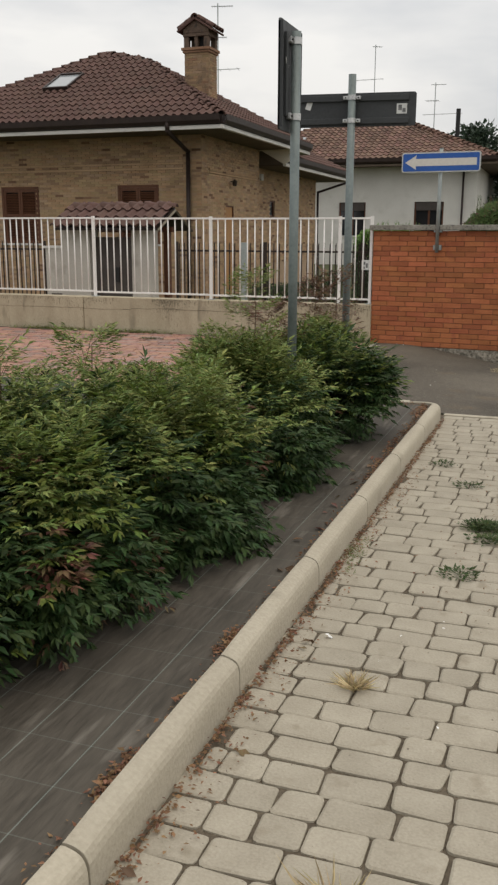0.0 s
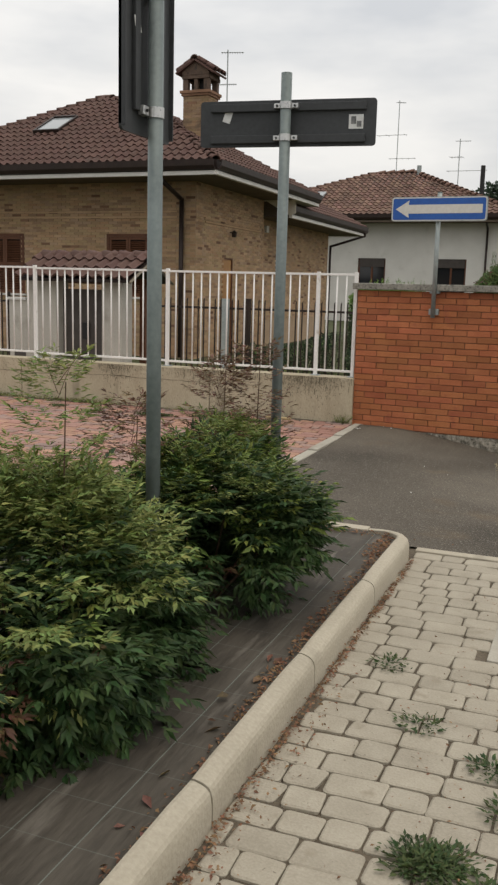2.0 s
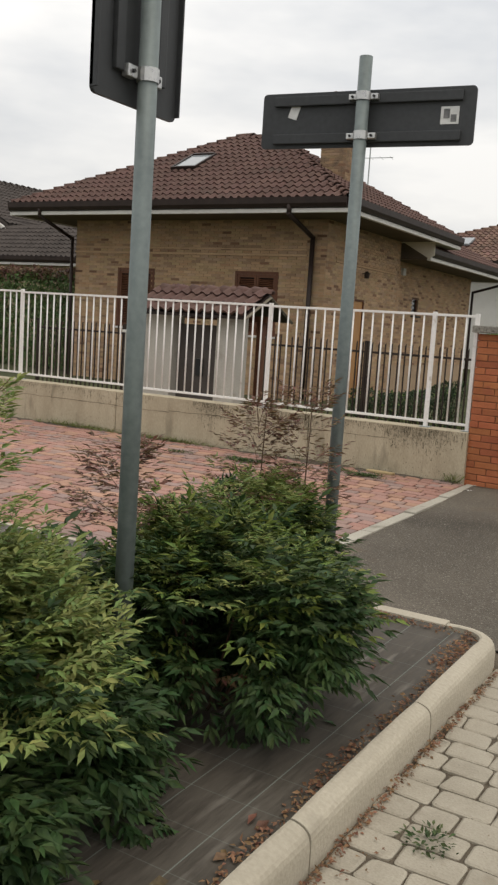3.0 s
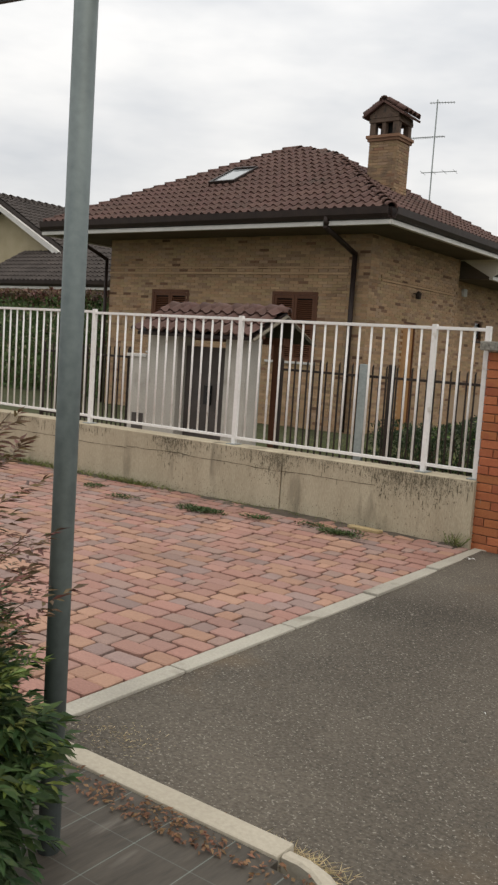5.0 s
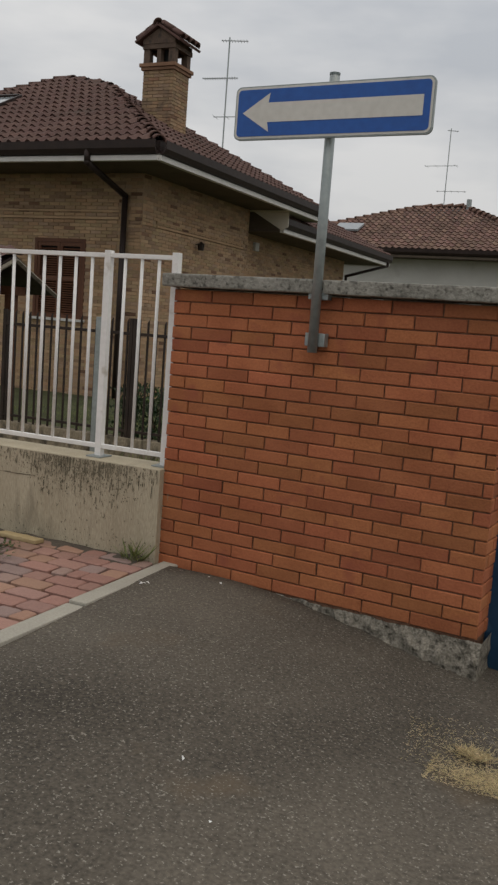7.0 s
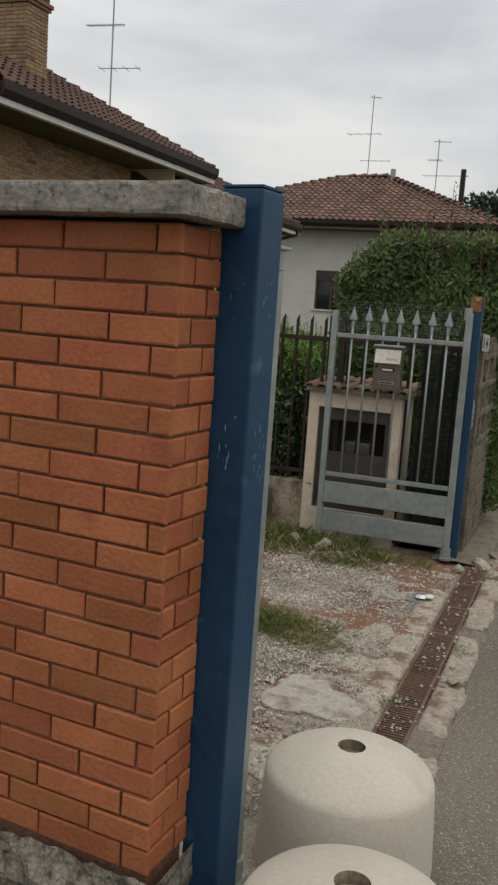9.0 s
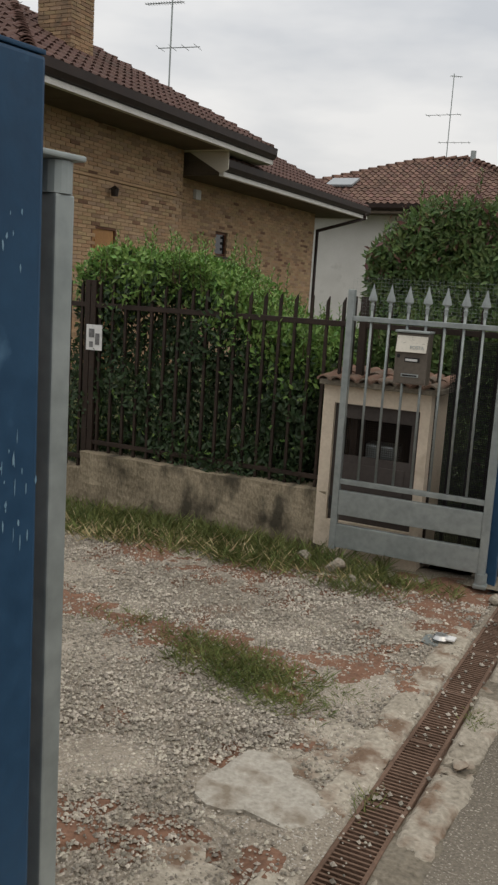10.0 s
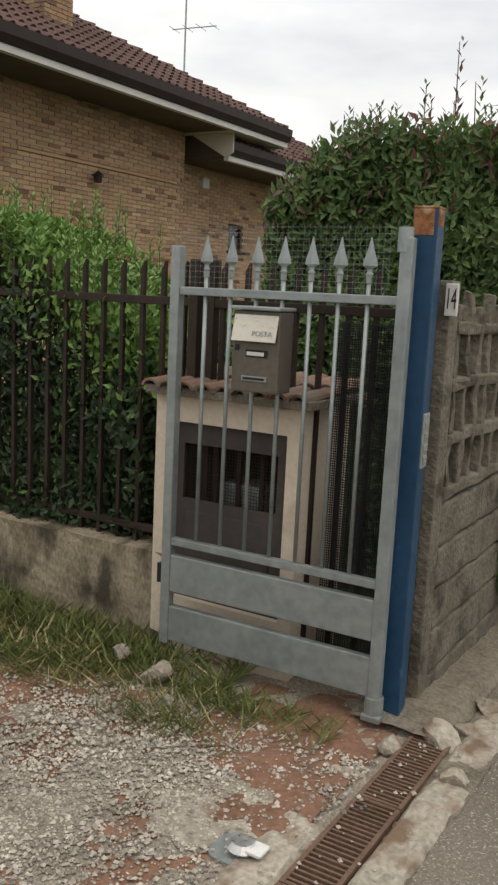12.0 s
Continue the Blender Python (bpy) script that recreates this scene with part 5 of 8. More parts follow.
part("shade", rods(((SX1 + 0.13, 24.57, 2.86), (SX1 + 0.13, 24.57, 2.98), 0.06, 0.075), n=8), M["iron"], wl_)
part("cap", rods(((SX1 + 0.13, 24.57, 2.98), (SX1 + 0.13, 24.57, 3.04), 0.09, 0.01), n=8), M["iron"], wl_)

# roof
EZ, SL = 4.33, 0.53
FLc, FRc, BRc, BLc = (-18.3, 21.2, EZ), (-8.3, 21.2, EZ), (-8.3, 28.9, EZ), (-18.3, 34.0, EZ)
RR, RL = (-12.0, 25.02, 6.36), (-13.8, 25.79, 6.84)
bm = bmesh.new()
vs = [bm.verts.new(p) for p in (FLc, FRc, BRc, BLc, RR, RL)]
for f in ((0, 1, 4, 5), (1, 2, 4), (2, 3, 5, 4), (3, 0, 5)):
    bm.faces.new([vs[k] for k in f])
bmesh.ops.recalc_face_normals(bm, faces=bm.faces)
roof = part("roof", bm, M["gutter"], HOUSE, "brown roof under the tiles")
E2 = 3.88
F2c, B2c, L2c, A2c = (-8.6, 27.3, E2), (-8.6, 36.0, E2), (-16.6, 36.0, E2), (-12.5, 31.7, 5.95)
bm = bmesh.new()
vs = [bm.verts.new(p) for p in (F2c, B2c, L2c, A2c, (-16.6, 27.3, E2))]
for f in ((0, 1, 3), (1, 2, 3), (2, 4, 3), (4, 0, 3)):
    bm.faces.new([vs[k] for k in f])
bmesh.ops.recalc_face_normals(bm, faces=bm.faces)
roof2 = part("rear_roof", bm, M["gutter"], HOUSE, "lower rear roof")

TW, TL = 0.215, 0.34


def tile_verts(w, length):
    """An S-shaped tile: pan and roll; x across, y up the slope, with a front lip."""
    prof = [(-0.5, 0.014), (-0.3, 0.0), (-0.12, 0.004), (0.03, 0.045), (0.19, 0.066), (0.35, 0.05), (0.5, 0.014)]
    v = []
    for y, lift in ((-0.045, 0.044), (length, 0.004)):
        v += [(x * w, y, z * 0.86 + lift) for x, z in prof]
    v += [(x * w, -0.045, z * 0.86 + 0.044) for x, z in prof] + [(x * w, -0.034, z * 0.8 + 0.006) for x, z in prof]
    k = len(prof)
    f = [(i, i + 1, k + i + 1, k + i) for i in range(k - 1)] + [(3 * k + i, 3 * k + i + 1, 2 * k + i + 1, 2 * k + i) for i in range(k - 1)]
    return v, f


def inside(p, poly):
    c, n = False, len(poly)
    for k in range(n):
        (xa, ya), (xb, yb) = poly[k], poly[(k + 1) % n]
        if (ya > p[1]) != (yb > p[1]) and p[0] < (xb - xa) * (p[1] - ya) / (yb - ya) + xa:
            c = not c
    return c


def tiled(corners, eave_a, eave_b, material, piece_mesh, parent, limit, seed, w=TW, length=TL, start=0):
    """Tiles over one roof face, rows rising from the eave a-b."""
    a, b = Vector(eave_a), Vector(eave_b)
    u = (b - a).normalized()
    nrm = None
    for c in corners:
        q = (Vector(c) - a)
        if q.cross(u).length > 0.5:
            nrm = u.cross(q).normalized()
    if nrm.z < 0:
        nrm = -nrm
    up = nrm.cross(u).normalized()
    if up.z < 0:
        up = -up
    base = Matrix((u.to_4d(), up.to_4d(), nrm.to_4d(), (0, 0, 0, 1))).transposed()
    base.col[3] = (*a, 1)
    base[3][0] = base[3][1] = base[3][2] = 0
    poly = [((Vector(c) - a).dot(u), (Vector(c) - a).dot(up)) for c in corners]
    tv, tf = tile_verts(w, length)
    r, j = rng(seed), Joined()
    xs, ys = [p[0] for p in poly], [p[1] for p in poly]
    made, y = 0, 0.0
    flip = u.cross(up).dot(nrm) < 0
    while y < max(ys):
        x = min(xs)
        while x < max(xs):
            if inside((x + w / 2, y + length * 0.4), poly):
                m = base @ Matrix.Translation((x + w / 2 + r.normal(0, 0.003), y + r.normal(0, 0.004), 0.015 + r.normal(0, 0.002)))
                if made < limit and piece_mesh:
                    piece("roof_tile", piece_mesh, parent, world_of(parent).inverted() @ m)
                    made += 1
                else:
                    mm = np.array(m)
                    j.add(np.array(tv) @ mm[:3, :3].T + mm[:3, 3], tf)
            x += w
        y += length
    j.link("roof_tiles", material, parent, "rows of curved roof tiles", smooth=True)


tv, tf = tile_verts(TW, TL)
tile_mesh = mesh_of("roof_tile", tv, tf, M["tile_one"], True)
tiled((FRc, BRc, RR), FRc, BRc, M["tile"], tile_mesh, roof, 150, 1)
tiled((FLc, FRc, RR, RL), FRc, FLc, M["tile"], tile_mesh, roof, 150, 2)
tiled((F2c, B2c, A2c), F2c, B2c, M["tile"], None, roof2, 0, 3)
tiled((BRc, BLc, RL, RR), BRc, BLc, M["tile"], None, roof, 0, 4)


def hip_tiles(a, b, parent, material, size=0.3, rad=0.1):
    a, b = Vector(a), Vector(b)
    n = int((b - a).length / size)
    d = (b - a) / n
    q = d.to_track_quat("Y", "Z").to_matrix().to_4x4()
    for k in range(n):
        bm = bmesh.new()
        half_tile(bm, Matrix.Translation(a + d * k + Vector((0, 0, 0.012))) @ q @ pose(0, 0, 0, -3, 0, 0), d.length * 1.12, rad * 1.18, rad * 0.78, 0.022)
        part("ridge_tile", bm, material, parent, smooth=True)


for a, b in ((FRc, RR), (BRc, RR), (RR, RL), (FLc, RL)):
    hip_tiles(a, b, roof, M["tile_one"])
for a, b in ((tuple(Vector(F2c).lerp(Vector(A2c), 0.12)), A2c), (B2c, A2c)):
    hip_tiles(a, b, roof2, M["tile_one"])


def gutter(a, b, out, z, parent, ends=0.0, board="fascia"):
    """A dark gutter with the white fascia under and behind it; out points away from the wall."""
    a, b, o = Vector(a), Vector(b), Vector(out)
    d = (b - a).normalized()
    bm = bmesh.new()
    prof = [(0.0, 0.03), (0.0, -0.19), (0.05, -0.205), (0.1, -0.185), (0.14, -0.11), (0.15, 0.025), (0.138, 0.025), (0.125, -0.09), (0.06, -0.16), (0.015, -0.14), (0.012, 0.03)]
    ring = [[bm.verts.new(p + o * q + Vector((0, 0, z + h))) for q, h in prof] for p in (Vector((a.x, a.y, 0)) - d * ends, Vector((b.x, b.y, 0)) + d * ends)]
    for k in range(len(prof)):
        j = (k + 1) % len(prof)
        bm.faces.new((ring[0][k], ring[0][j], ring[1][j], ring[1][k]))
    bm.faces.new(ring[0]), bm.faces.new(ring[1][::-1])
    bmesh.ops.recalc_face_normals(bm, faces=bm.faces)
    part("gutter", bm, M["gutter"], parent, "dark brown gutter")
    bm = bmesh.new()
    ring = [[bm.verts.new(p + o * q + Vector((0, 0, z + h))) for q, h in ((-0.05, 0.0), (-0.05, -0.3), (0.05, -0.3), (0.05, -0.215), (-0.01, -0.21), (-0.01, 0.0))] for p in (Vector((a.x, a.y, 0)), Vector((b.x, b.y, 0)))]
    for k in range(6):
        bm.faces.new((ring[0][k], ring[0][(k + 1) % 6], ring[1][(k + 1) % 6], ring[1][k]))
    bm.faces.new(ring[0]), bm.faces.new(ring[1][::-1])
    bmesh.ops.recalc_face_normals(bm, faces=bm.faces)
    part("fascia", bm, M[board], parent, "off-white fascia board" if board == "fascia" else "dark brown fascia board")


gutter(FLc, FRc, (0, -1, 0), EZ, roof)
gutter((-8.3, 21.2, 0), (-8.3, 28.9, 0), (1, 0, 0), EZ, roof)
gutter((-8.35, 28.9, 0), (-9.7, 28.9, 0), (0, 1, 0), EZ, roof)
gutter((-18.3, 21.25, 0), (-18.3, 33, 0), (-1, 0, 0), EZ, roof)
gutter((-8.6, 27.3, 0), (-8.6, 36.0, 0), (1, 0, 0), E2, roof2)
gutter((-8.65, 36.0, 0), (-16, 36.0, 0), (0, 1, 0), E2, roof2)
part("soffit", boxes((-18.25, -8.33, 21.24, FY + 0.02, EZ - 0.28, EZ - 0.24), (SX1 - 0.02, -8.33, FY + 0.025, 27.07, EZ - 0.28, EZ - 0.24), (-18.25, LX - 0.005, FY + 0.025, 33, EZ - 0.28, EZ - 0.24)), M["soffit"], roof, "brown boarded soffit, darkened for eave shade")
# end of the eave drawn lighter by colour, as the lit part
part("end_soffit", boxes((-11.0, -8.33, 27.08, 28.85, EZ - 0.28, EZ - 0.24)), M["soffit_lit"], roof, "plastered end soffit, made pale for the light on it")
# added board whose dark colour stands for shade under the eave
part("eave_back", boxes((SX2 - 0.02, -8.62, 27.31, 27.33, E2 - 0.24, EZ - 0.285)), M["soffit"], roof2, "added board closing the rear eave, darkened for shade")
bm = bmesh.new()
prism(bm, [(-9.34, EZ - 0.285), (-8.44, EZ - 0.285), (-8.44, E2 - 0.17), (-8.6, E2 - 0.25)], 0.022, Matrix.Translation((0, 27.27, 0)))
part("eave_end", bm, M["soffit_lit"], roof2, "plastered eave end, made pale for the light on it")
part("soffit", boxes((SX2 - 0.02, -8.63, 27.33, 35.95, E2 - 0.28, E2 - 0.24), (-16, SX2 - 0.025, 34.92, 35.95, E2 - 0.28, E2 - 0.24)), M["soffit"], roof2, "brown boarded soffit, darkened for eave shade")


def downpipe(pts, parent, r=0.045):
    bm = bmesh.new()
    for a, b in zip(pts, pts[1:]):
        rod(bm, a, b, r, n=12)
    for p in pts[1:-1]:
        bmesh.ops.create_uvsphere(bm, u_segments=10, v_segments=8, radius=r * 1.08, matrix=Matrix.Translation(p))
    return part("downpipe", bm, M["gutter"], parent, "dark brown rain pipe", smooth=True)


downpipe([(-9.71, 21.12, EZ - 0.12), (-9.71, 21.13, EZ - 0.33), (-9.7, 22.36, 3.62), (-9.7, 22.36, -0.2)], HOUSE, 0.056)
downpipe([(-17.2, 21.12, EZ - 0.12), (-17.2, 21.13, EZ - 0.33), (-17.14, 22.37, 3.55), (-17.14, 22.37, -0.2)], HOUSE)
downpipe([(-8.52, 35.7, E2 - 0.12), (-8.52, 35.7, E2 - 0.3), (-9.62, 34.95, 3.15), (-9.62, 34.95, -0.2)], HOUSE)

# skylight lying in the front slope
sk = Matrix.Translation((-14.02, 23.55, EZ + SL * 2.35 + 0.13)) @ pose(0, 0, 0, math.degrees(math.atan(SL)), 0, 0)
win = part("skylight", boxes((-0.4, -0.34, -0.55, 0.55, -0.02, 0.07), (0.34, 0.4, -0.55, 0.55, -0.02, 0.07), (-0.34, 0.34, -0.55, -0.49, -0.02, 0.07), (-0.34, 0.34, 0.49, 0.55, -0.02, 0.09), m=sk), M["gutter"], HOUSE, "roof window with a grey frame")
part("pane", boxes((-0.34, 0.34, -0.49, 0.49, 0.03, 0.045), m=sk), M["sky_glass"], win, "pale reflecting pane")

# chimney
ch = part("chimney", boxes((-10.4, -9.72, 23.86, 24.46, 4.9, 6.32)), M["house_mortar"], HOUSE, "square brick chimney shaft")
cj, cb = Joined(), Joined()
lay((-10.41, 23.85, 0), (1, 0, 0), (0, -1, 0), 0.7, 5.0, 6.3, [], cj, cb, 11)
lay((-9.71, 23.85, 0), (0, 1, 0), (1, 0, 0), 0.62, 5.0, 6.3, [], cj, cb, 12)
cj.link("bricks", M["chimney_brick"], ch, "buff chimney bricks")
cb.link("burnt_bricks", M["brick_burnt"], ch)
part("cornice", boxes((-10.45, -9.67, 23.81, 24.51, 6.32, 6.38), (-10.48, -9.64, 23.78, 24.54, 6.381, 6.45), bevel=0.006), M["brick_burnt"], ch, "stepped brick cornice")
for x, y in ((-10.42, 23.84), (-9.84, 23.84), (-10.42, 24.35), (-9.84, 24.35), (-10.11, 23.84)):
    w = 0.14 if x != -10.11 else 0.09
    part("pier", boxes((x, x + w, y, y + 0.14, 6.451, 6.729), bevel=0.004), M["sooty"], ch, "brick pier of the flue opening")
# near-black block for the shade between the piers
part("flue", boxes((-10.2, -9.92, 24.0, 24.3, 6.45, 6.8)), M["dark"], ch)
bm = bmesh.new()
prism(bm, [(-10.43, 6.821), (-9.69, 6.821), (-9.69, 6.9), (-10.06, 7.13), (-10.43, 6.9)], 0.7, Matrix.Translation((0, 23.81, 0)))
part("hood", bm, M["sooty"], ch, "small brick gable")
part("lintel", boxes((-10.44, -9.68, 23.82, 23.94, 6.73, 6.819), (-10.44, -9.68, 24.4, 24.52, 6.73, 6.819), (-10.44, -10.34, 23.941, 24.399, 6.73, 6.819), (-9.78, -9.68, 23.941, 24.399, 6.73, 6.819), bevel=0.004), M["sooty"], ch, "brown brick lintel")
for s_ in (-1, 1):
    pl_m = Matrix.Translation((-10.06 + s_ * 0.25, 24.16, 6.985)) @ pose(0, 0, 0, 0, s_ * math.degrees(math.atan2(0.23, 0.37)), 0)
    part("hood_slope", boxes((-0.3, 0.3, -0.43, 0.43, 0.0, 0.05), bevel=0.01, m=pl_m), M["tile_one"], ch, "dark tiled slope")
for s_ in (-1, 1):
    for k in range(4):
        for j in range(2):
            bm = bmesh.new()
            ang = math.degrees(math.atan2(0.23, 0.37))
            m = Matrix.Translation((-10.06 + s_ * (0.5 - 0.22 * j), 23.86 + 0.2 * k, 6.86 + 0.135 * j + 0.045)) @ pose(0, 0, 0, 0, 0, 90 if s_ > 0 else -90) @ pose(0, 0, 0, ang, 0, 0)
            half_tile(bm, m, 0.3, 0.11, 0.095, 0.03)
            part("hood_tile", bm, M["tile_one"], ch, smooth=True)
hip_tiles((-10.06, 23.72, 7.16), (-10.06, 24.6, 7.16), ch, M["tile_one"], 0.25, 0.1)
fl = Matrix.Translation((-9.5, 24.15, EZ + SL * 1.2 + 0.075)) @ pose(0, 0, 0, 0, math.degrees(math.atan(SL)), 0)
part("flashing", boxes((-0.22, 0.22, -0.33, 0.38, -0.006, 0.006), m=fl), M["sticker"], ch, "pale metal flashing")


def aerial(at, top, label, arms):
    a = thing("tv_aerial", at, label, "aerial", "roof aerials")
    x, y, z = at
    part("mast", rods((at, (x, y, top), 0.02), n=6), M["galv"], a)
    for h, ln, ang, teeth in arms:
        c, s_ = math.cos(radians(ang)), math.sin(radians(ang))
        bm = bmesh.new()
        rod(bm, (x - c * ln * 0.3, y - s_ * ln * 0.3, top - h), (x + c * ln * 0.7, y + s_ * ln * 0.7, top - h + 0.02), 0.012, n=5)
        for k in range(teeth):
            q = -0.25 + 0.9 * k / max(1, teeth - 1)
            e = 0.28 if teeth < 6 else 0.12
            p = (x + c * ln * q, y + s_ * ln * q, top - h + 0.02 * q)
            rod(bm, (p[0] - s_ * e, p[1] + c * e, p[2]), (p[0] + s_ * e, p[1] - c * e, p[2]), 0.007, n=4)
        part("antenna", bm, M["galv"], a)
    return a


aerial((-12.25, 31.0, 5.5), 9.3, "thin roof mast with television aerials on the brick house", [(0.1, 0.75, 20, 9), (1.1, 1.1, 182, 14), (2.15, 1.1, 10, 4)])

# ---- tiled canopy over the garden gate ----
cn = thing("gate_canopy", (-8.75, 16.6, -0.25), "plastered gate canopy with a brown tiled gable roof", "canopy")
part("pier", boxes((-9.95, -9.3, 16.35, 16.75, -0.3, 1.62), bevel=0.01), M["canopy_plaster"], cn, "white plastered pier")
part("pier", boxes((-8.35, -7.95, 16.35, 16.75, -0.3, 1.62), bevel=0.01), M["canopy_plaster"], cn, "white plastered pier")
part("beam", boxes((-9.95, -7.8, 16.4, 16.6, 1.621, 1.7), bevel=0.006), M["shutter"], cn, "dark wooden beam")
part("rear_beam", boxes((-9.95, -7.8, 17.1, 17.3, 1.55, 1.66), bevel=0.006), M["shutter"], cn)
for x in (-9.85, -7.95):
    part("rear_post", boxes((x - 0.06, x + 0.06, 17.14, 17.26, -0.3, 1.55)), M["shutter"], cn)
CE, CR = (-9.9, 16.05, 1.64), (-7.62, 16.05, 1.64)
bm = bmesh.new()
prism(bm, [(16.05, 1.63), (16.85, 2.04), (17.65, 1.63), (17.65, 1.58), (16.85, 1.98), (16.05, 1.58)], 2.28)
bmesh.ops.transform(bm, matrix=Matrix(((0, 1, 0, -9.9), (1, 0, 0, 0), (0, 0, 1, 0), (0, 0, 0, 1))), verts=bm.verts)
bmesh.ops.recalc_face_normals(bm, faces=bm.faces)
crf = part("roof", bm, M["gutter"], cn, "brown gable roof")
tiled((CE, CR, (-7.62, 16.85, 2.05), (-9.9, 16.85, 2.05)), CR, CE, M["tile"], tile_mesh, crf, 60, 8)
hip_tiles((-9.9, 16.85, 2.05), (-7.6, 16.85, 2.05), crf, M["tile_one"], 0.3, 0.09)
for y0, y1 in ((16.02, 16.85), (17.68, 16.85)):
    bm = bmesh.new()
    rod(bm, (-7.6, y0, 1.58), (-7.6, y1, 1.98), 0.03, n=4)
    part("barge_board", bm, M["footing"], crf, "pale barge board")
part("gate_panel", boxes((-9.28, -8.37, 16.55, 16.59, -0.2, 1.45), bevel=0.004), M["hut_door"], cn, "dark grey pedestrian gate")
part("gate_box", boxes((-8.85, -8.72, 16.5, 16.55, 0.55, 0.85), bevel=0.006), M["black"], cn, "dark letterbox")
mw = thing("meter_wall", (-10.15, 16.5, -0.25), "low white plastered wall with a meter panel beside the canopy", "wall")
part("body", boxes((-10.36, -9.96, 16.38, 16.66, -0.3, 1.22), bevel=0.01), M["canopy_plaster"], mw)
part("meter_panel", boxes((-10.25, -10.0, 16.37, 16.378, 0.0, 0.3)), M["hut_door"], mw, "dark meter panel")
part("coping", boxes((-10.4, -9.97, 16.34, 16.7, 1.221, 1.27), bevel=0.006), M["fascia"], mw)
iron_panel(-12.6, -10.42, 0.02, 1.36, 1.18, "dark brown iron fence with slanted bar tops past the canopy", 20)
tagged(part("wall_drive_end", boxes((-13.0, -10.4, 16.4, 16.58, -0.6, 0.02), bevel=0.01), M["low_wall"]), "lower stained drive wall past the canopy", "wall", kind="structure")
gpz = thing("grey_gate_post", (-5.96, 16.42, -0.25), "pale grey square post in the iron fence", "gate post")
part("tube", boxes((-6.02, -5.9, 16.36, 16.43, -0.3, 1.36), bevel=0.006), M["galv"], gpz)

# ---- white house beyond ----
WH = thing("white_house", (-9.0, 46.0, -0.3), "white plastered house with a weathered red hip roof", "house")
WX = (-16.2, -4.2)
A1, A2 = (-10.3, -9.05), (-6.85, -5.55)
for d in ((WX[0], A1[0], 42, 42.3, -0.4, 4.6), (A1[1], A2[0], 42, 42.3, -0.4, 4.6), (A2[1], WX[1], 42, 42.3, -0.4, 4.6), (A1[0], A1[1], 42, 42.3, -0.4, 1.5), (A2[0], A2[1], 42, 42.3, -0.4, 1.5), (A1[0], A1[1], 42, 42.3, 2.97, 4.6), (A2[0], A2[1], 42, 42.3, 2.97, 4.6), (WX[1] - 0.3, WX[1], 42.31, 52, -0.4, 4.6), (WX[0], WX[0] + 0.3, 42.31, 52, -0.4, 4.6)):
    part("wall", boxes(d), M["plaster"], WH, "white plaster wall")
for a, b in (A1, A2):
    w = part("window", boxes((a, a + 0.07, 42.1, 42.18, 1.5, 2.97), (b - 0.07, b, 42.1, 42.18, 1.5, 2.97), ((a + b) / 2 - 0.04, (a + b) / 2 + 0.04, 42.1, 42.18, 1.5, 2.97), (a + 0.07, b - 0.07, 42.1, 42.18, 2.89, 2.97)), M["shutter"], WH, "brown window frame")
    part("pane", boxes((a + 0.07, b - 0.07, 42.14, 42.15, 1.5, 2.89)), M["glass"], w, "dark pane")
    part("window_sill", boxes((a - 0.08, b + 0.08, 41.92, 42.1, 1.43, 1.5)), M["fascia"], w)
    part("roller_box", boxes((a + 0.07, b - 0.07, 42.05, 42.1, 2.6, 2.96)), M["hut_door"], w, "half-lowered dark roller blind")
WE = 4.75
wf, wr, wbk, wbl = (-17.2, 41.0, WE), (-3.3, 41.0, WE), (-3.3, 53.0, WE), (-17.2, 53.0, WE)
rl, rr = (-10.9, 47.0, 7.2), (-9.0, 47.0, 7.25)
bm = bmesh.new()
vs = [bm.verts.new(p) for p in (wf, wr, wbk, wbl, rr, rl)]
for f in ((0, 1, 4, 5), (1, 2, 4), (2, 3, 5, 4), (3, 0, 5)):
    bm.faces.new([vs[k] for k in f])
bmesh.ops.recalc_face_normals(bm, faces=bm.faces)
wroof = part("roof", bm, M["gutter"], WH, "weathered red roof")
tiled((wf, wr, rr, rl), wr, wf, M["tile_red"], None, wroof, 0, 21, 0.26, 0.4)
tiled((wr, wbk, rr), wr, wbk, M["tile_red"], None, wroof, 0, 22, 0.26, 0.4)
tr = surf("red_ridge_tile", (0.12, 0.067, 0.05), (0.19, 0.115, 0.088), rough=0.88, scale=0.8, fine=20, rnd=0.2)
for a, b in ((wr, rr), (rr, rl), (wf, rl)):
    hip_tiles(a, b, wroof, tr, 0.4, 0.13)
gutter(wf, wr, (0, -1, 0), WE, wroof, 0.0, "soffit")
gutter((-3.3, 41, 0), (-3.3, 53, 0), (1, 0, 0), WE, wroof, 0.0, "soffit")
part("soffit", boxes((-17.1, -3.33, 41.04, 41.99, WE - 0.28, WE - 0.24), (WX[1] + 0.005, -3.33, 42.0, 53, WE - 0.28, WE - 0.24)), M["soffit"], wroof, "soffit in the shade-darkened brown")
downpipe([(-4.75, 40.95, WE - 0.1), (-4.75, 41.9, WE - 0.5), (-4.75, 41.9, -0.3)], WH)
part("flue", rods(((-8.7, 46.6, 6.9), (-8.7, 46.6, 7.5), 0.11), n=10), M["galv"], WH, "short grey flue")
part("flue", rods(((-5.3, 43.4, 5.6), (-5.3, 43.4, 7.0), 0.1), n=10), M["black"], WH, "tall black flue")
sk = Matrix.Translation((-12.9, 43.2, WE + 0.45 * 2.2)) @ pose(0, 0, 0, 23.4, 0, 0)
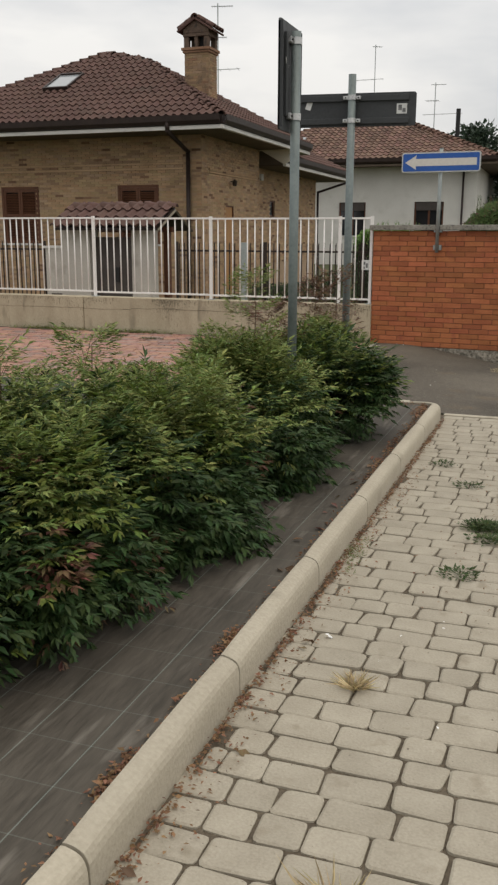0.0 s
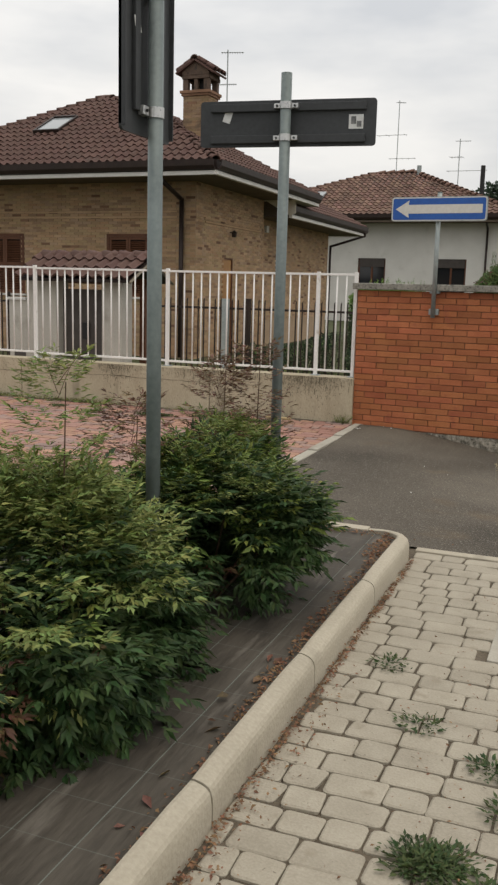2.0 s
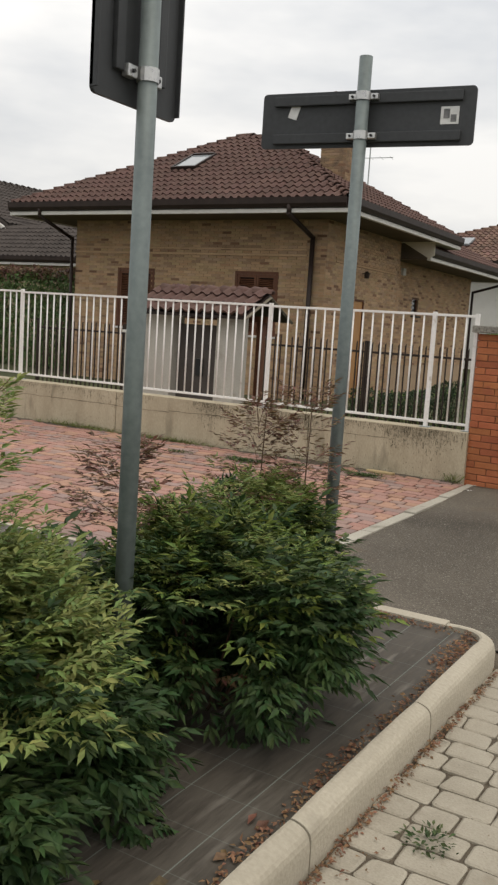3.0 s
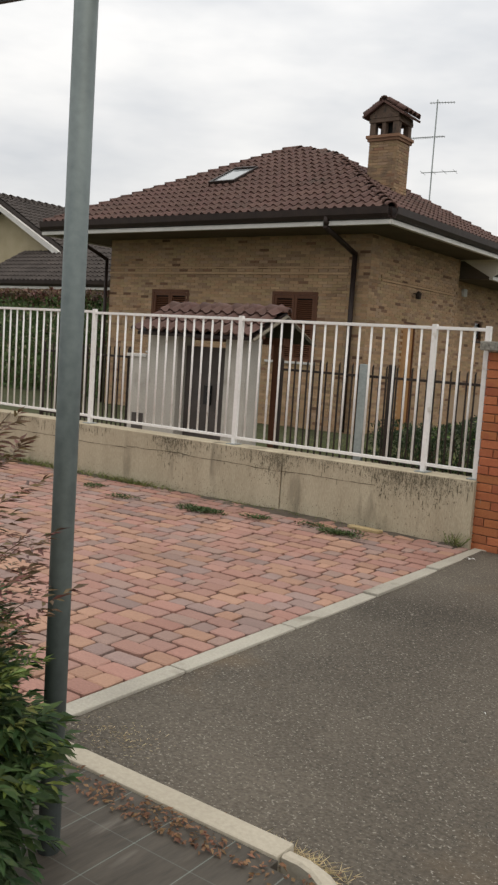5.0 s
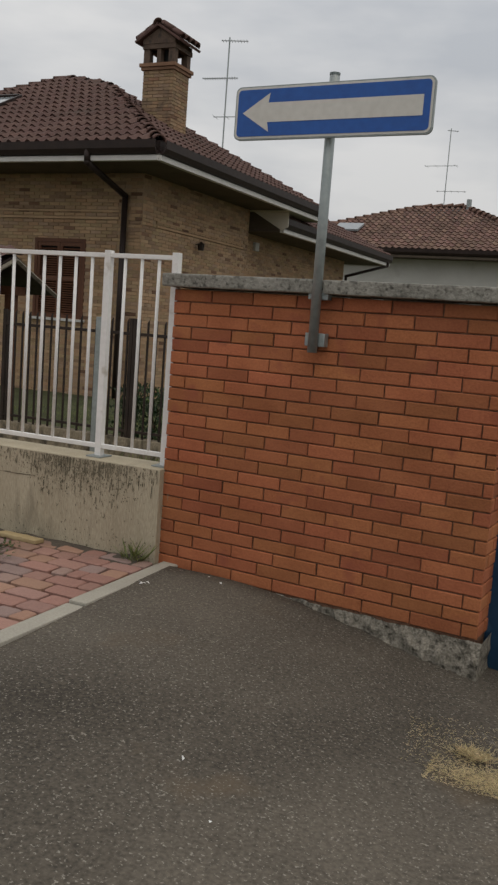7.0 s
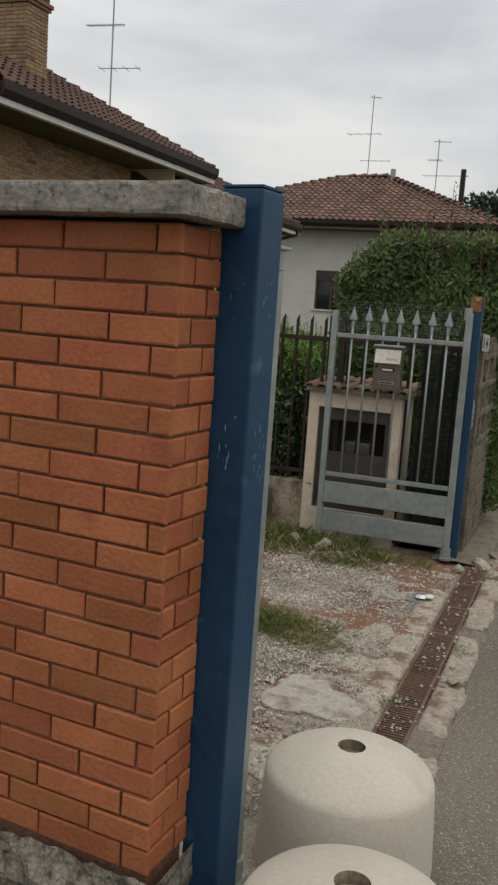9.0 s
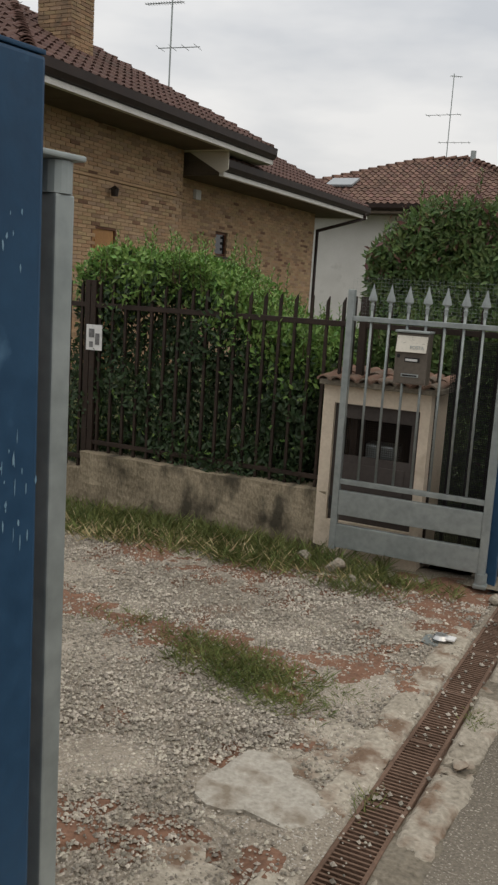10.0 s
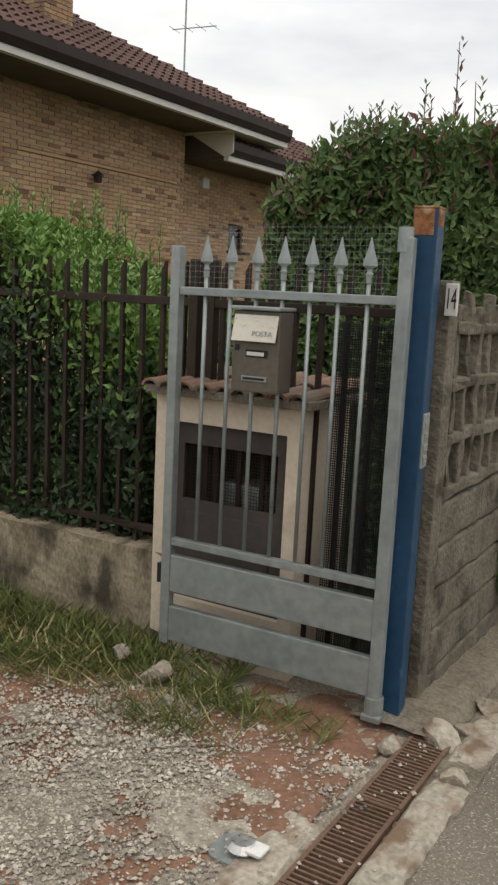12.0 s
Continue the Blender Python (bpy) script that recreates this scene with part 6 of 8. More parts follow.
part("skylight", boxes((-0.55, 0.55, -0.45, 0.45, 0.04, 0.12), m=sk), M["sky_glass"], WH, "pale roof window")
aerial((-9.9, 47.0, 7.2), 10.6, "tall roof mast with aerials on the white house", [(0.1, 0.5, 40, 6), (1.6, 1.5, 175, 4), (2.7, 1.3, 10, 5)])
aerial((-6.6, 45.0, 5.8), 8.4, "short roof mast with aerials on the white house", [(0.1, 0.7, 20, 9), (0.8, 0.6, 170, 5), (1.4, 1.8, 5, 3)])

# ---- house at the far left, with hedge ----
LH = thing("gabled_house", (-33.0, 36.0, -0.3), "buff house with a white-edged gable and brown roof", "house")
part("wall", boxes((-37.3, -29.5, 32, 40, -0.4, 5.0)), M["wall_buff"], LH)
bm = bmesh.new()
prism(bm, [(-38.1, 4.9), (-33.5, 7.3), (-28.9, 4.9), (-28.9, 5.12), (-33.5, 7.52), (-38.1, 5.12)], 9.4, Matrix.Translation((0, 31.3, 0)))
lhr = part("roof", bm, M["tile_grey"], LH, "dark grey-brown tiled roof")
tiled(((-28.9, 31.3, 5.12), (-28.9, 40.7, 5.12), (-33.5, 40.7, 7.52), (-33.5, 31.3, 7.52)), (-28.9, 31.3, 5.12), (-28.9, 40.7, 5.12), M["tile_grey"], None, lhr, 0, 33, 0.25, 0.38)
hip_tiles((-33.5, 31.3, 7.55), (-33.5, 40.7, 7.55), lhr, M["tile_grey"], 0.4, 0.13)
bm = bmesh.new()
prism(bm, [(-38.2, 4.65), (-33.5, 7.1), (-28.8, 4.65), (-28.8, 4.9), (-33.5, 7.32), (-38.2, 4.9)], 0.15, Matrix.Translation((0, 31.1, 0)))
part("barge_board", bm, M["fascia"], LH, "white barge board")
bm = bmesh.new()
prism(bm, [(-37.3, 5.0), (-29.5, 5.0), (-33.5, 7.1)], 0.2, Matrix.Translation((0, 32, 0)))
part("gable", bm, M["wall_buff"], LH)
gr = thing("garage", (-27.0, 31.0, -0.3), "low outbuilding with a dark brown tiled roof", "outbuilding")
part("wall", boxes((-31, -21.5, 29.5, 33, -0.4, 3.5)), M["wall_buff"], gr)
g0, g1 = (-31.6, 28.8, 3.55), (-21.0, 28.8, 3.55)
bm = bmesh.new()
vs = [bm.verts.new(p) for p in (g0, g1, (-21, 31.3, 4.95), (-31.6, 31.3, 4.95), (-31.6, 33.6, 3.55), (-21, 33.6, 3.55))]
for f in ((0, 1, 2, 3), (2, 5, 4, 3), (0, 3, 4), (1, 5, 2)):
    bm.faces.new([vs[k] for k in f])
bmesh.ops.recalc_face_normals(bm, faces=bm.faces)
grr = part("roof", bm, M["gutter"], gr)
tiled((g0, g1, (-21, 31.3, 4.95), (-31.6, 31.3, 4.95)), g1, g0, M["tile_grey"], None, grr, 0, 31, 0.25, 0.38)
gutter(g0, g1, (0, -1, 0), 3.55, grr)

# ---- concrete bollards ----
def bollard(x, y, z, label):
    b = thing("bollard", (x, y, z), label, "bollard", "concrete bollards")
    bm = bmesh.new()
    prof = [(0.255, 0.0), (0.258, 0.04), (0.25, 0.2), (0.244, 0.285), (0.238, 0.3), (0.226, 0.312), (0.18, 0.338), (0.1, 0.362), (0.055, 0.3695), (0.04, 0.371)]
    n = 48
    rings = [[bm.verts.new((r_ * math.cos(2 * math.pi * k / n), r_ * math.sin(2 * math.pi * k / n), h)) for k in range(n)] for r_, h in prof]
    for a, d in zip(rings, rings[1:]):
        for k in range(n):
            bm.faces.new((a[k], a[(k + 1) % n], d[(k + 1) % n], d[k]))
    part("body", bm, M["bollard"], b, local=True, smooth=True)
    bm = bmesh.new()
    ring = [[bm.verts.new((0.04 * math.cos(2 * math.pi * k / 24), 0.04 * math.sin(2 * math.pi * k / 24), h)) for k in range(24)] for h in (0.3708, 0.34)]
    for k in range(24):
        bm.faces.new((ring[0][k], ring[0][(k + 1) % 24], ring[1][(k + 1) % 24], ring[1][k]))
    bm.faces.new(ring[1])
    # hole side and floor take a darker material than the body
    part("lifting_hole", bm, M["low_wall"], b, "lifting hole, darker than the body", local=True)
    return b


bollard(-0.275, 11.95, -0.17, "squat round cast concrete bollard with a domed top")
bollard(-0.445, 12.6, -0.205, "squat round cast concrete bollard beside the gate post")

# ---- drain channel and broken concrete ----
sheet("verge", -0.432, -0.28, 12.2, 40.0, 0.05, lambda x, y: gz(-0.3, y) - 0.012, M["footing"], "strip of broken concrete beside the drain", "verge", 0.03)
sheet("verge_near", -0.95, -0.28, 12.14, 12.37, 0.03, lambda x, y: gz(-0.5, y) - 0.012, M["footing"], "rough ground at the foot of the gate post", "verge", 0.014)
sheet("verge_far", -0.8, -0.4, 16.22, 40.0, 0.04, lambda x, y: -0.222 - 0.07 * smooth((x + 0.5) / 0.09), M["footing"], "rough broken concrete at the foot of the wall", "verge", 0.03)
gm = mesh_of("bar", [(-0.058, -0.005, -0.02), (0.058, -0.005, -0.02), (0.058, 0.005, -0.02), (-0.058, 0.005, -0.02), (-0.058, -0.004, 0.0), (0.058, -0.004, 0.0), (0.058, 0.004, 0.0), (-0.058, 0.004, 0.0)], BOXF, M["grate"])
for k in range(8):
    y0 = 12.35 + k * 0.49
    z = gz(-0.9, y0 + 0.25) + 0.008
    g = thing("drain_grate", (-0.5, y0, z), "rusty slotted iron drain grate along the gate line", "drain", "drain grates")
    for s_ in (-1, 1):
        part("side_rail", boxes((s_ * 0.065 - 0.007, s_ * 0.065 + 0.007, 0, 0.485, -0.05, 0.001), bevel=0.002), M["grate"], g, local=True)
    for e in (0.006, 0.479):
        part("end_rail", boxes((-0.057, 0.057, e - 0.006, e + 0.006, -0.05, 0.001)), M["grate"], g, local=True)
    for j in range(21):
        piece("bar", gm, g, Matrix.Translation((0, 0.027 + j * 0.0216, -0.001)))
# shade below the grates is put into the trough's colour
tagged(part("drain_trough", boxes((-0.57, -0.43, 12.3, 16.28, -0.42, -0.31)), M["dark"]), "drain trough coloured near-black for the shade under the grates", "drain", kind="structure")


def slab(at, r_, th, seed, material, name, label, category, group, sx=1.0, rz=0.0):
    q = rng(seed)
    n = 18
    bm = bmesh.new()
    ring = []
    jag = 1 + q.normal(0, 0.06, n)
    for h, s_ in ((-0.05, 1.04), (th * 0.6, 1.0), (th, 0.9)):
        ring.append([bm.verts.new((sx * r_ * s_ * jag[k] * (0.8 + 0.5 * noise.noise(Vector((seed * 3.1 + math.cos(a) * 1.5, math.sin(a) * 1.5, 0)))) * math.cos(a), r_ * s_ * jag[k] * (0.8 + 0.5 * noise.noise(Vector((seed * 3.1 + math.cos(a) * 1.5, math.sin(a) * 1.5, 0)))) * math.sin(a),
                                  h + (0 if h < 0 else q.normal(0, th * 0.12)))) for k, a in enumerate([2 * math.pi * k / n for k in range(n)])])
    c = bm.verts.new((0, 0, th * (0.95 + 0.2 * q.random())))
    for a, b in zip(ring, ring[1:]):
        for k in range(n):
            bm.faces.new((a[k], a[(k + 1) % n], b[(k + 1) % n], b[k]))
    for k in range(n):
        bm.faces.new((ring[-1][k], ring[-1][(k + 1) % n], c))
    ob = part(name, bm, material)
    ob.matrix_basis = pose(*at, 0, 0, rz)
    return tagged(ob, label, category, group)


def rock(at, size, flat, seed, label, group, rz=0.0):
    """A broken lump: a noisy flattened ball with a few cleaved sides."""
    bm = bmesh.new()
    bmesh.ops.create_icosphere(bm, subdivisions=3, radius=1.0)
    q_ = rng(seed)
    cuts = unit3(q_.normal(0, 1, (11, 3)))
    for v in bm.verts:
        p = np.array(v.co)
        for c in cuts:
            d = p @ c - 0.62
            if d > 0:
                p = p - c * d * 0.97
        p = p * (1 + 0.1 * noise.noise(Vector(p * 2.6) + Vector((seed, 0, 0))) + 0.04 * noise.noise(Vector(p * 8)))
        v.co = Vector((p[0] * size, p[1] * size * 1.2, p[2] * size * flat))
    ob = part("loose_stone", bm, M["rubble"])
    ob.matrix_basis = pose(*at, 0, 0, rz)
    return tagged(ob, label, "stone", group)


def unit3(v):
    return v / np.linalg.norm(v, axis=-1, keepdims=True)


q = rng(77)


def broken_edge(name, x0, x1, y0, y1, top, seed, label):
    """A strip of old concrete: pitted top, ragged sides that drop under the ground beside it."""
    bm = bmesh.new()
    nx, ny = 12, int((y1 - y0) / 0.014)
    g = []
    for j_ in range(ny + 1):
        y = y0 + (y1 - y0) * j_ / ny
        wob = 0.03 * noise.noise(Vector((y * 4.1, seed, 0))) + 0.016 * noise.noise(Vector((y * 15, seed, 3)))
        gap = min(1.0, max(0.0, 2.6 * (noise.noise(Vector((y * 2.7, seed, 8))) + 0.42)))
        row = []
        for i_ in range(nx + 1):
            f = i_ / nx
            side = min(1.0, min(f, 1 - f) * 5)
            x = x0 + (x1 - x0) * f + (wob if seed % 2 else -wob) * (f if seed % 2 else 1 - f)
            lump = 0.014 * noise.noise(Vector((x * 13, y * 9, seed))) + 0.008 * noise.noise(Vector((x * 40, y * 34, seed)))
            row.append(bm.verts.new((x, y, top(x, y) - 0.03 + (0.034 * gap + lump + 0.008) * side ** 0.6)))
        g.append(row)
    for a, b in zip(g, g[1:]):
        for i_ in range(nx):
            bm.faces.new((a[i_], a[i_ + 1], b[i_ + 1], b[i_]))
    return tagged(part(name, bm, M["rubble"]), label, "concrete edge", kind="structure")


broken_edge("concrete_edge_lane", -0.435, -0.275, 12.6, 16.6, lambda x, y: gz(-0.3, y), 3, "broken pale concrete strip between drain and lane")
broken_edge("concrete_edge_drive", -0.74, -0.565, 12.5, 15.9, lambda x, y: gz(-0.9, y) - 0.003, 4, "worn pale concrete strip between gravel and drain")
for k in range(40):
    y = 12.95 + k * 0.088 + q.normal(0, 0.03)
    rock((-0.36 + q.normal(0, 0.035), y, gz(-0.3, y) - 0.006), 0.014 + 0.038 * q.random() ** 2, 0.42, 100 + k, "pale broken concrete lump along the drain", "broken concrete edge", q.random() * 180)
for k in range(9):
    y = 13.1 + 2.7 * q.random()
    x = -0.68 - 0.28 * q.random() ** 1.6
    slab((x, y, gz(-0.9, y) - 0.006), 0.08 + 0.12 * q.random(), 0.007, 200 + k, M["rubble"], "concrete_patch", "pale worn concrete patch among the gravel", "rubble", "concrete patches", 1.0, q.random() * 360)
slab((-0.9, 13.68, -0.236), 0.25, 0.006, 301, M["worn"], "concrete_patch", "large pale worn concrete patch in the drive", "rubble", "concrete patches")
for k, (x, y, r_) in enumerate(((-0.6, 16.12, 0.045), (-0.49, 16.27, 0.075), (-0.42, 16.38, 0.045), (-0.36, 16.05, 0.05), (-0.4, 16.6, 0.06), (-0.33, 17.0, 0.06))):
    rock((x, y, -0.24), r_, 0.8, 320 + k, "loose pale rock at the foot of the gate post", "loose stones", 50 * k)
for k, (x, y, r_) in enumerate(((-1.53, 16.05, 0.065), (-1.76, 16.12, 0.05), (-1.37, 15.9, 0.03))):
    rock((x, y, -0.215), r_, 0.85, 340 + k, "rounded pale stone in the grass by the gate", "loose stones", 40 * k)
gs = thing("gate_stop", (-0.71, 15.34, -0.245), "bright worn metal gate stop set in the drive", "gate stop")
bm = bmesh.new()
prism(bm, rounded(0.17, 0.13, 0.035), 0.018, pose(0, 0, 0, -90, 0, 0))
part("plate", bm, M["galv"], gs, local=True)
part("catch", rods(((0, 0, 0.018), (0, 0, 0.035), 0.045, 0.03), n=16), M["steel"], gs, "polished catch", local=True)
part("tongue", boxes((0.01, 0.07, -0.03, 0.03, 0.018, 0.03), bevel=0.008), M["sticker"], gs, "white worn tongue", local=True)

# ---- precast lattice wall ----
for k in range(9):
    y0 = 16.5 + k * 1.55
    b = thing("precast_wall_bay", (-0.62, y0, -0.3), "mossy precast concrete wall bay with lattice top", "wall", "precast wall bays")
    part("post", boxes((-0.645, -0.595, y0, y0 + 0.1, -0.35, 1.32), bevel=0.008), M["precast"], b)
    for j in range(5):
        bm = boxes((-0.645, -0.595, y0 + 0.1, y0 + 1.55, -0.3 + j * 0.165, -0.143 + j * 0.165), bevel=0.014)
        bmesh.ops.subdivide_edges(bm, edges=[e for e in bm.edges if e.calc_length() > 0.3], cuts=22, use_grid_fill=True)
        for v in bm.verts:
            v.co += 0.006 * noise.noise_vector(v.co * 9) + 0.005 * noise.noise_vector(v.co * 37)
        part("plank", bm, M["precast"], b, "horizontal concrete plank")
    bm = bmesh.new()
    for j in range(11):
        y = y0 + 0.14 + j * 0.138
        box(bm, -0.64, -0.6, y - 0.022, y + 0.022, 0.53, 1.24 + 0.05 * (j % 2), bevel=0.008)
    for j in range(4):
        box(bm, -0.645, -0.595, y0 + 0.1, y0 + 1.55, 0.53 + j * 0.2, 0.575 + j * 0.2, bevel=0.01)
    bmesh.ops.subdivide_edges(bm, edges=[e for e in bm.edges if e.calc_length() > 0.2], cuts=9, use_grid_fill=True)
    for v in bm.verts:
        v.co += 0.013 * noise.noise_vector(v.co * 11) + 0.006 * noise.noise_vector(v.co * 33)
    part("lattice", bm, M["precast"], b, "weathered lattice of concrete ribs")
    b.matrix_basis = pose(-0.65, y0 - 0.07, -0.3)
np_ = thing("house_number", (-0.62, 16.49, 1.2), "white enamel house number plate reading 14", "number plate")
part("plate", boxes((-0.642, -0.598, 16.482, 16.497, 1.2, 1.31), bevel=0.004), M["fascia"], np_)
np_.matrix_basis = pose(-0.618, 16.42, 1.2)
lettering("14", 0.1, M["black"], np_, Matrix.Translation((0, -0.0105, 0.055)) @ pose(0, 0, 0, 90, 0, 0) @ Matrix.Diagonal((0.4, 1, 1, 1)), label="black number 14")
sb = thing("lane_post", (-0.25, 26.0, -0.25), "slim blue-grey post with a pale box beside the lane", "post")
part("pole", rods(((-0.25, 26, -0.3), (-0.25, 26, 2.4), 0.05)), M["blue"], sb)
part("box", boxes((-0.36, -0.16, 25.88, 25.98, 1.05, 1.45), bevel=0.01), M["fascia"], sb, "pale box")


# ---- parked van far along the lane ----
van = thing("parked_van", (1.3, 66.0, -0.25), "white van parked at the far end of the lane", "van")
bm = bmesh.new()
prism(bm, [(-0.9, 0.35), (0.9, 0.35), (0.92, 1.1), (0.8, 1.95), (0.7, 2.02), (-0.7, 2.02), (-0.8, 1.95), (-0.92, 1.1)], 4.2, Matrix.Translation((1.3, 66.0, -0.25)))
part("body", bm, M["fascia"], van, "white painted body")
part("rear_window", boxes((0.65, 1.95, 65.985, 65.998, 0.95, 1.55), bevel=0.005), M["glass"], van, "dark rear window")
part("bumper", boxes((0.42, 2.18, 65.9, 65.99, 0.1, 0.32), bevel=0.03), M["black"], van, "black bumper")
for x in (0.5, 2.1):
    part("tail_light", boxes((x - 0.07, x + 0.07, 65.97, 65.995, 0.55, 1.0), bevel=0.01), M["tile_red"], van, "red tail light")
    for y in (66.7, 69.4):
        part("wheel", rods(((x - 0.1, y, 0.07), (x + 0.1, y, 0.07), 0.32), n=18), M["black"], van, "black tyre")

# ---- plants ----
def leaf_mesh(name, P, D, N, L, W, material, parent, label="", kind="stuff"):
    """Folded two-sided leaves from arrays of base, direction, normal, length and width."""
    D = D / np.linalg.norm(D, axis=1, keepdims=True)
    S = np.cross(D, N)
    S /= np.linalg.norm(S, axis=1, keepdims=True) + 1e-9
    N = np.cross(S, D)
    L, W = np.asarray(L)[:, None], np.asarray(W)[:, None]
    V = np.stack([P, P + D * L * 0.42 - S * W / 2 + N * W * 0.12, P + D * L - N * L * 0.12, P + D * L * 0.42 + S * W / 2 + N * W * 0.12], 1).reshape(-1, 3)
    if parent:
        V = V - np.array(world_of(parent).translation)
    n = len(P)
    me = bpy.data.meshes.new(name)
    me.vertices.add(4 * n), me.loops.add(6 * n), me.polygons.add(2 * n)
    me.vertices.foreach_set("co", V.astype(np.float32).ravel())
    idx = (np.arange(n)[:, None] * 4 + np.array([0, 1, 2, 0, 2, 3])).ravel()
    me.loops.foreach_set("vertex_index", idx.astype(np.int32))
    me.polygons.foreach_set("loop_start", (np.arange(2 * n) * 3).astype(np.int32))
    me.materials.append(material)
    me.update(calc_edges=True)
    ob = new(name, me)
    ob.parent = parent
    return tagged(ob, label, kind=kind)


def unit(v):
    return v / (np.linalg.norm(v, axis=-1, keepdims=True) + 1e-9)


def fronds(P, D, L, r):
    """Pinnate sprays: leaflets in pairs on side twigs along each spray. Returns leaflet arrays."""
    up = np.array((0, 0, 1.0))
    D = unit(D)
    S = unit(np.cross(D, up) + 1e-6)
    out = [[], [], [], []]
    for node, sl in ((0.3, 0.42), (0.52, 0.36), (0.74, 0.27), (0.95, 0.0)):
        base = P + D * (L * node)[:, None] - up * (L * 0.14 * node * node)[:, None]
        for side in (-1, 1) if sl else (0,):
            tw = unit(D * 0.62 + S * side * 0.78 + r.normal(0, 0.09, D.shape)) if side else D
            tl = L * sl if side else L * 0.18
            for f, turn in ((0.45, -0.8), (0.45, 0.8), (0.8, -0.7), (0.8, 0.7), (1.0, 0.0)):
                keep = r.random(len(P)) < 0.9
                n = int(keep.sum())
                sd = unit(np.cross(tw, up) + 1e-6)
                d = unit(tw + sd * turn + r.normal(0, 0.14, tw.shape) - up * 0.22)
                out[0].append((base + tw * (tl * f)[:, None])[keep])
                out[1].append(d[keep])
                out[2].append(unit(up + r.normal(0, 0.35, d.shape))[keep])
                out[3].append((0.036 + 0.03 * r.random(n)))
    return [np.concatenate(o) for o in out]


def nandina(x, y, rx, ry, rz, count, seed, label, young=0.2, tall=()):
    """A shrub of many leafy clumps at the ends of canes, darker below with shade put into the leaf colour, with
    feathery plumes on top.
    """
    count = int(count * 2.35)
    r = rng(seed)
    b = thing("nandina_shrub", (x, y, 0.085), label, "shrub", "shrubs in the bed")
    C, E = np.array((x, y, 0.085 + rz * 0.86)), np.array((rx, ry, rz))
    nc = 46
    vc = unit(r.normal(0, 1, (nc, 3)))
    vc[:, 2] = np.abs(vc[:, 2]) * 1.5 - 0.62
    vc = unit(vc)
    cc = C + vc * E * (0.55 + 0.42 * r.random((nc, 1)))
    size = 0.1 + 0.1 * r.random(nc)
    bm = bmesh.new()
    for k in range(0, nc, 4):
        rod(bm, (x + 0.2 * (cc[k, 0] - x), y + 0.2 * (cc[k, 1] - y), 0.08), cc[k], 0.007, 0.003, n=5)
    tagged(part("cane", bm, M["twig"], b), "thin brown canes", kind="stuff")
    pick = r.integers(0, nc, count)
    u = unit(r.normal(0, 1, (count, 3)) + 0.75 * vc[pick])
    L = 0.16 + 0.12 * r.random(count)
    D = unit(u * 0.7 + vc[pick] * np.array((0.7, 0.7, 0.45)) + np.array((0, 0, 0.12)) + r.normal(0, 0.16, u.shape))
    P = cc[pick] + u * (size[pick] * r.random(count) ** 0.5)[:, None] - D * (L * 0.45)[:, None]
    P[:, 2] = np.maximum(P[:, 2], 0.13)
    # height picks the colour: shade-dark leaves low, green and young ones above
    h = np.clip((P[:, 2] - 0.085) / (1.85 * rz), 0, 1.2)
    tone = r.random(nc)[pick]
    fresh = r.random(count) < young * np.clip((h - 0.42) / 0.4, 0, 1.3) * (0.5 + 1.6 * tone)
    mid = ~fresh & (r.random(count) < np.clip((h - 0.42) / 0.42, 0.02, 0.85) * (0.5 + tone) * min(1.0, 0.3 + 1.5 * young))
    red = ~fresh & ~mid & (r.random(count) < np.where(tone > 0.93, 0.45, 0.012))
    for mask, mt, nm, k in ((~fresh & ~mid & ~red, "nandina", "dark green leaflets, darkened for shade low down", 1.0), (mid, "nandina_mid", "green leaflets", 0.9), (fresh, "nandina_new", "light young leaflets", 0.78), (red, "nandina_red", "reddish leaflets", 0.9)):
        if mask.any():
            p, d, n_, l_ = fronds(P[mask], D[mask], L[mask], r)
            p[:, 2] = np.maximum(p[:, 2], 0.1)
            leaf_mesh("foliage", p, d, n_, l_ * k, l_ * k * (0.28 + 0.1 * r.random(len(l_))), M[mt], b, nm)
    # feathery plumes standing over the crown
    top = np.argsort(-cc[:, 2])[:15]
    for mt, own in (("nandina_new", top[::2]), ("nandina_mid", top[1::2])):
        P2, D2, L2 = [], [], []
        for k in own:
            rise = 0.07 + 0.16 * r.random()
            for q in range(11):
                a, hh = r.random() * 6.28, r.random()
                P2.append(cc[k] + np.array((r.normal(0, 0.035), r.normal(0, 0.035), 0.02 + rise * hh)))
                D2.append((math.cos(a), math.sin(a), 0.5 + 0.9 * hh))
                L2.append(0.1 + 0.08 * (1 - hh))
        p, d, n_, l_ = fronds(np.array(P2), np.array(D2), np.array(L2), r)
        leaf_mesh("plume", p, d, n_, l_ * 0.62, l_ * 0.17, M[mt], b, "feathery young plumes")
    for k, (tx, ty, tz) in enumerate(tall):
        bm = bmesh.new()
        rod(bm, (tx, ty, 0.1), (tx + 0.02, ty + 0.02, tz), 0.006, 0.002, n=5)
        m = 34
        hh = r.random(m)
        a = r.random(m) * 6.28
        P2 = np.stack([np.full(m, tx), np.full(m, ty), 0.68 + (tz - 0.68) * hh], 1)
        D2 = np.stack([np.cos(a), np.sin(a), 0.5 + 0.6 * hh], 1)
        for c, e in zip(P2[::3], D2[::3]):
            rod(bm, c, c + 0.16 * e / np.linalg.norm(e), 0.0016, 0.001, n=4)
        part("shoot_stem", bm, M["twig"], b, "thin reddish cane")
        p, d, n_, l_ = fronds(P2, D2, 0.17 + 0.1 * (1 - hh), r)
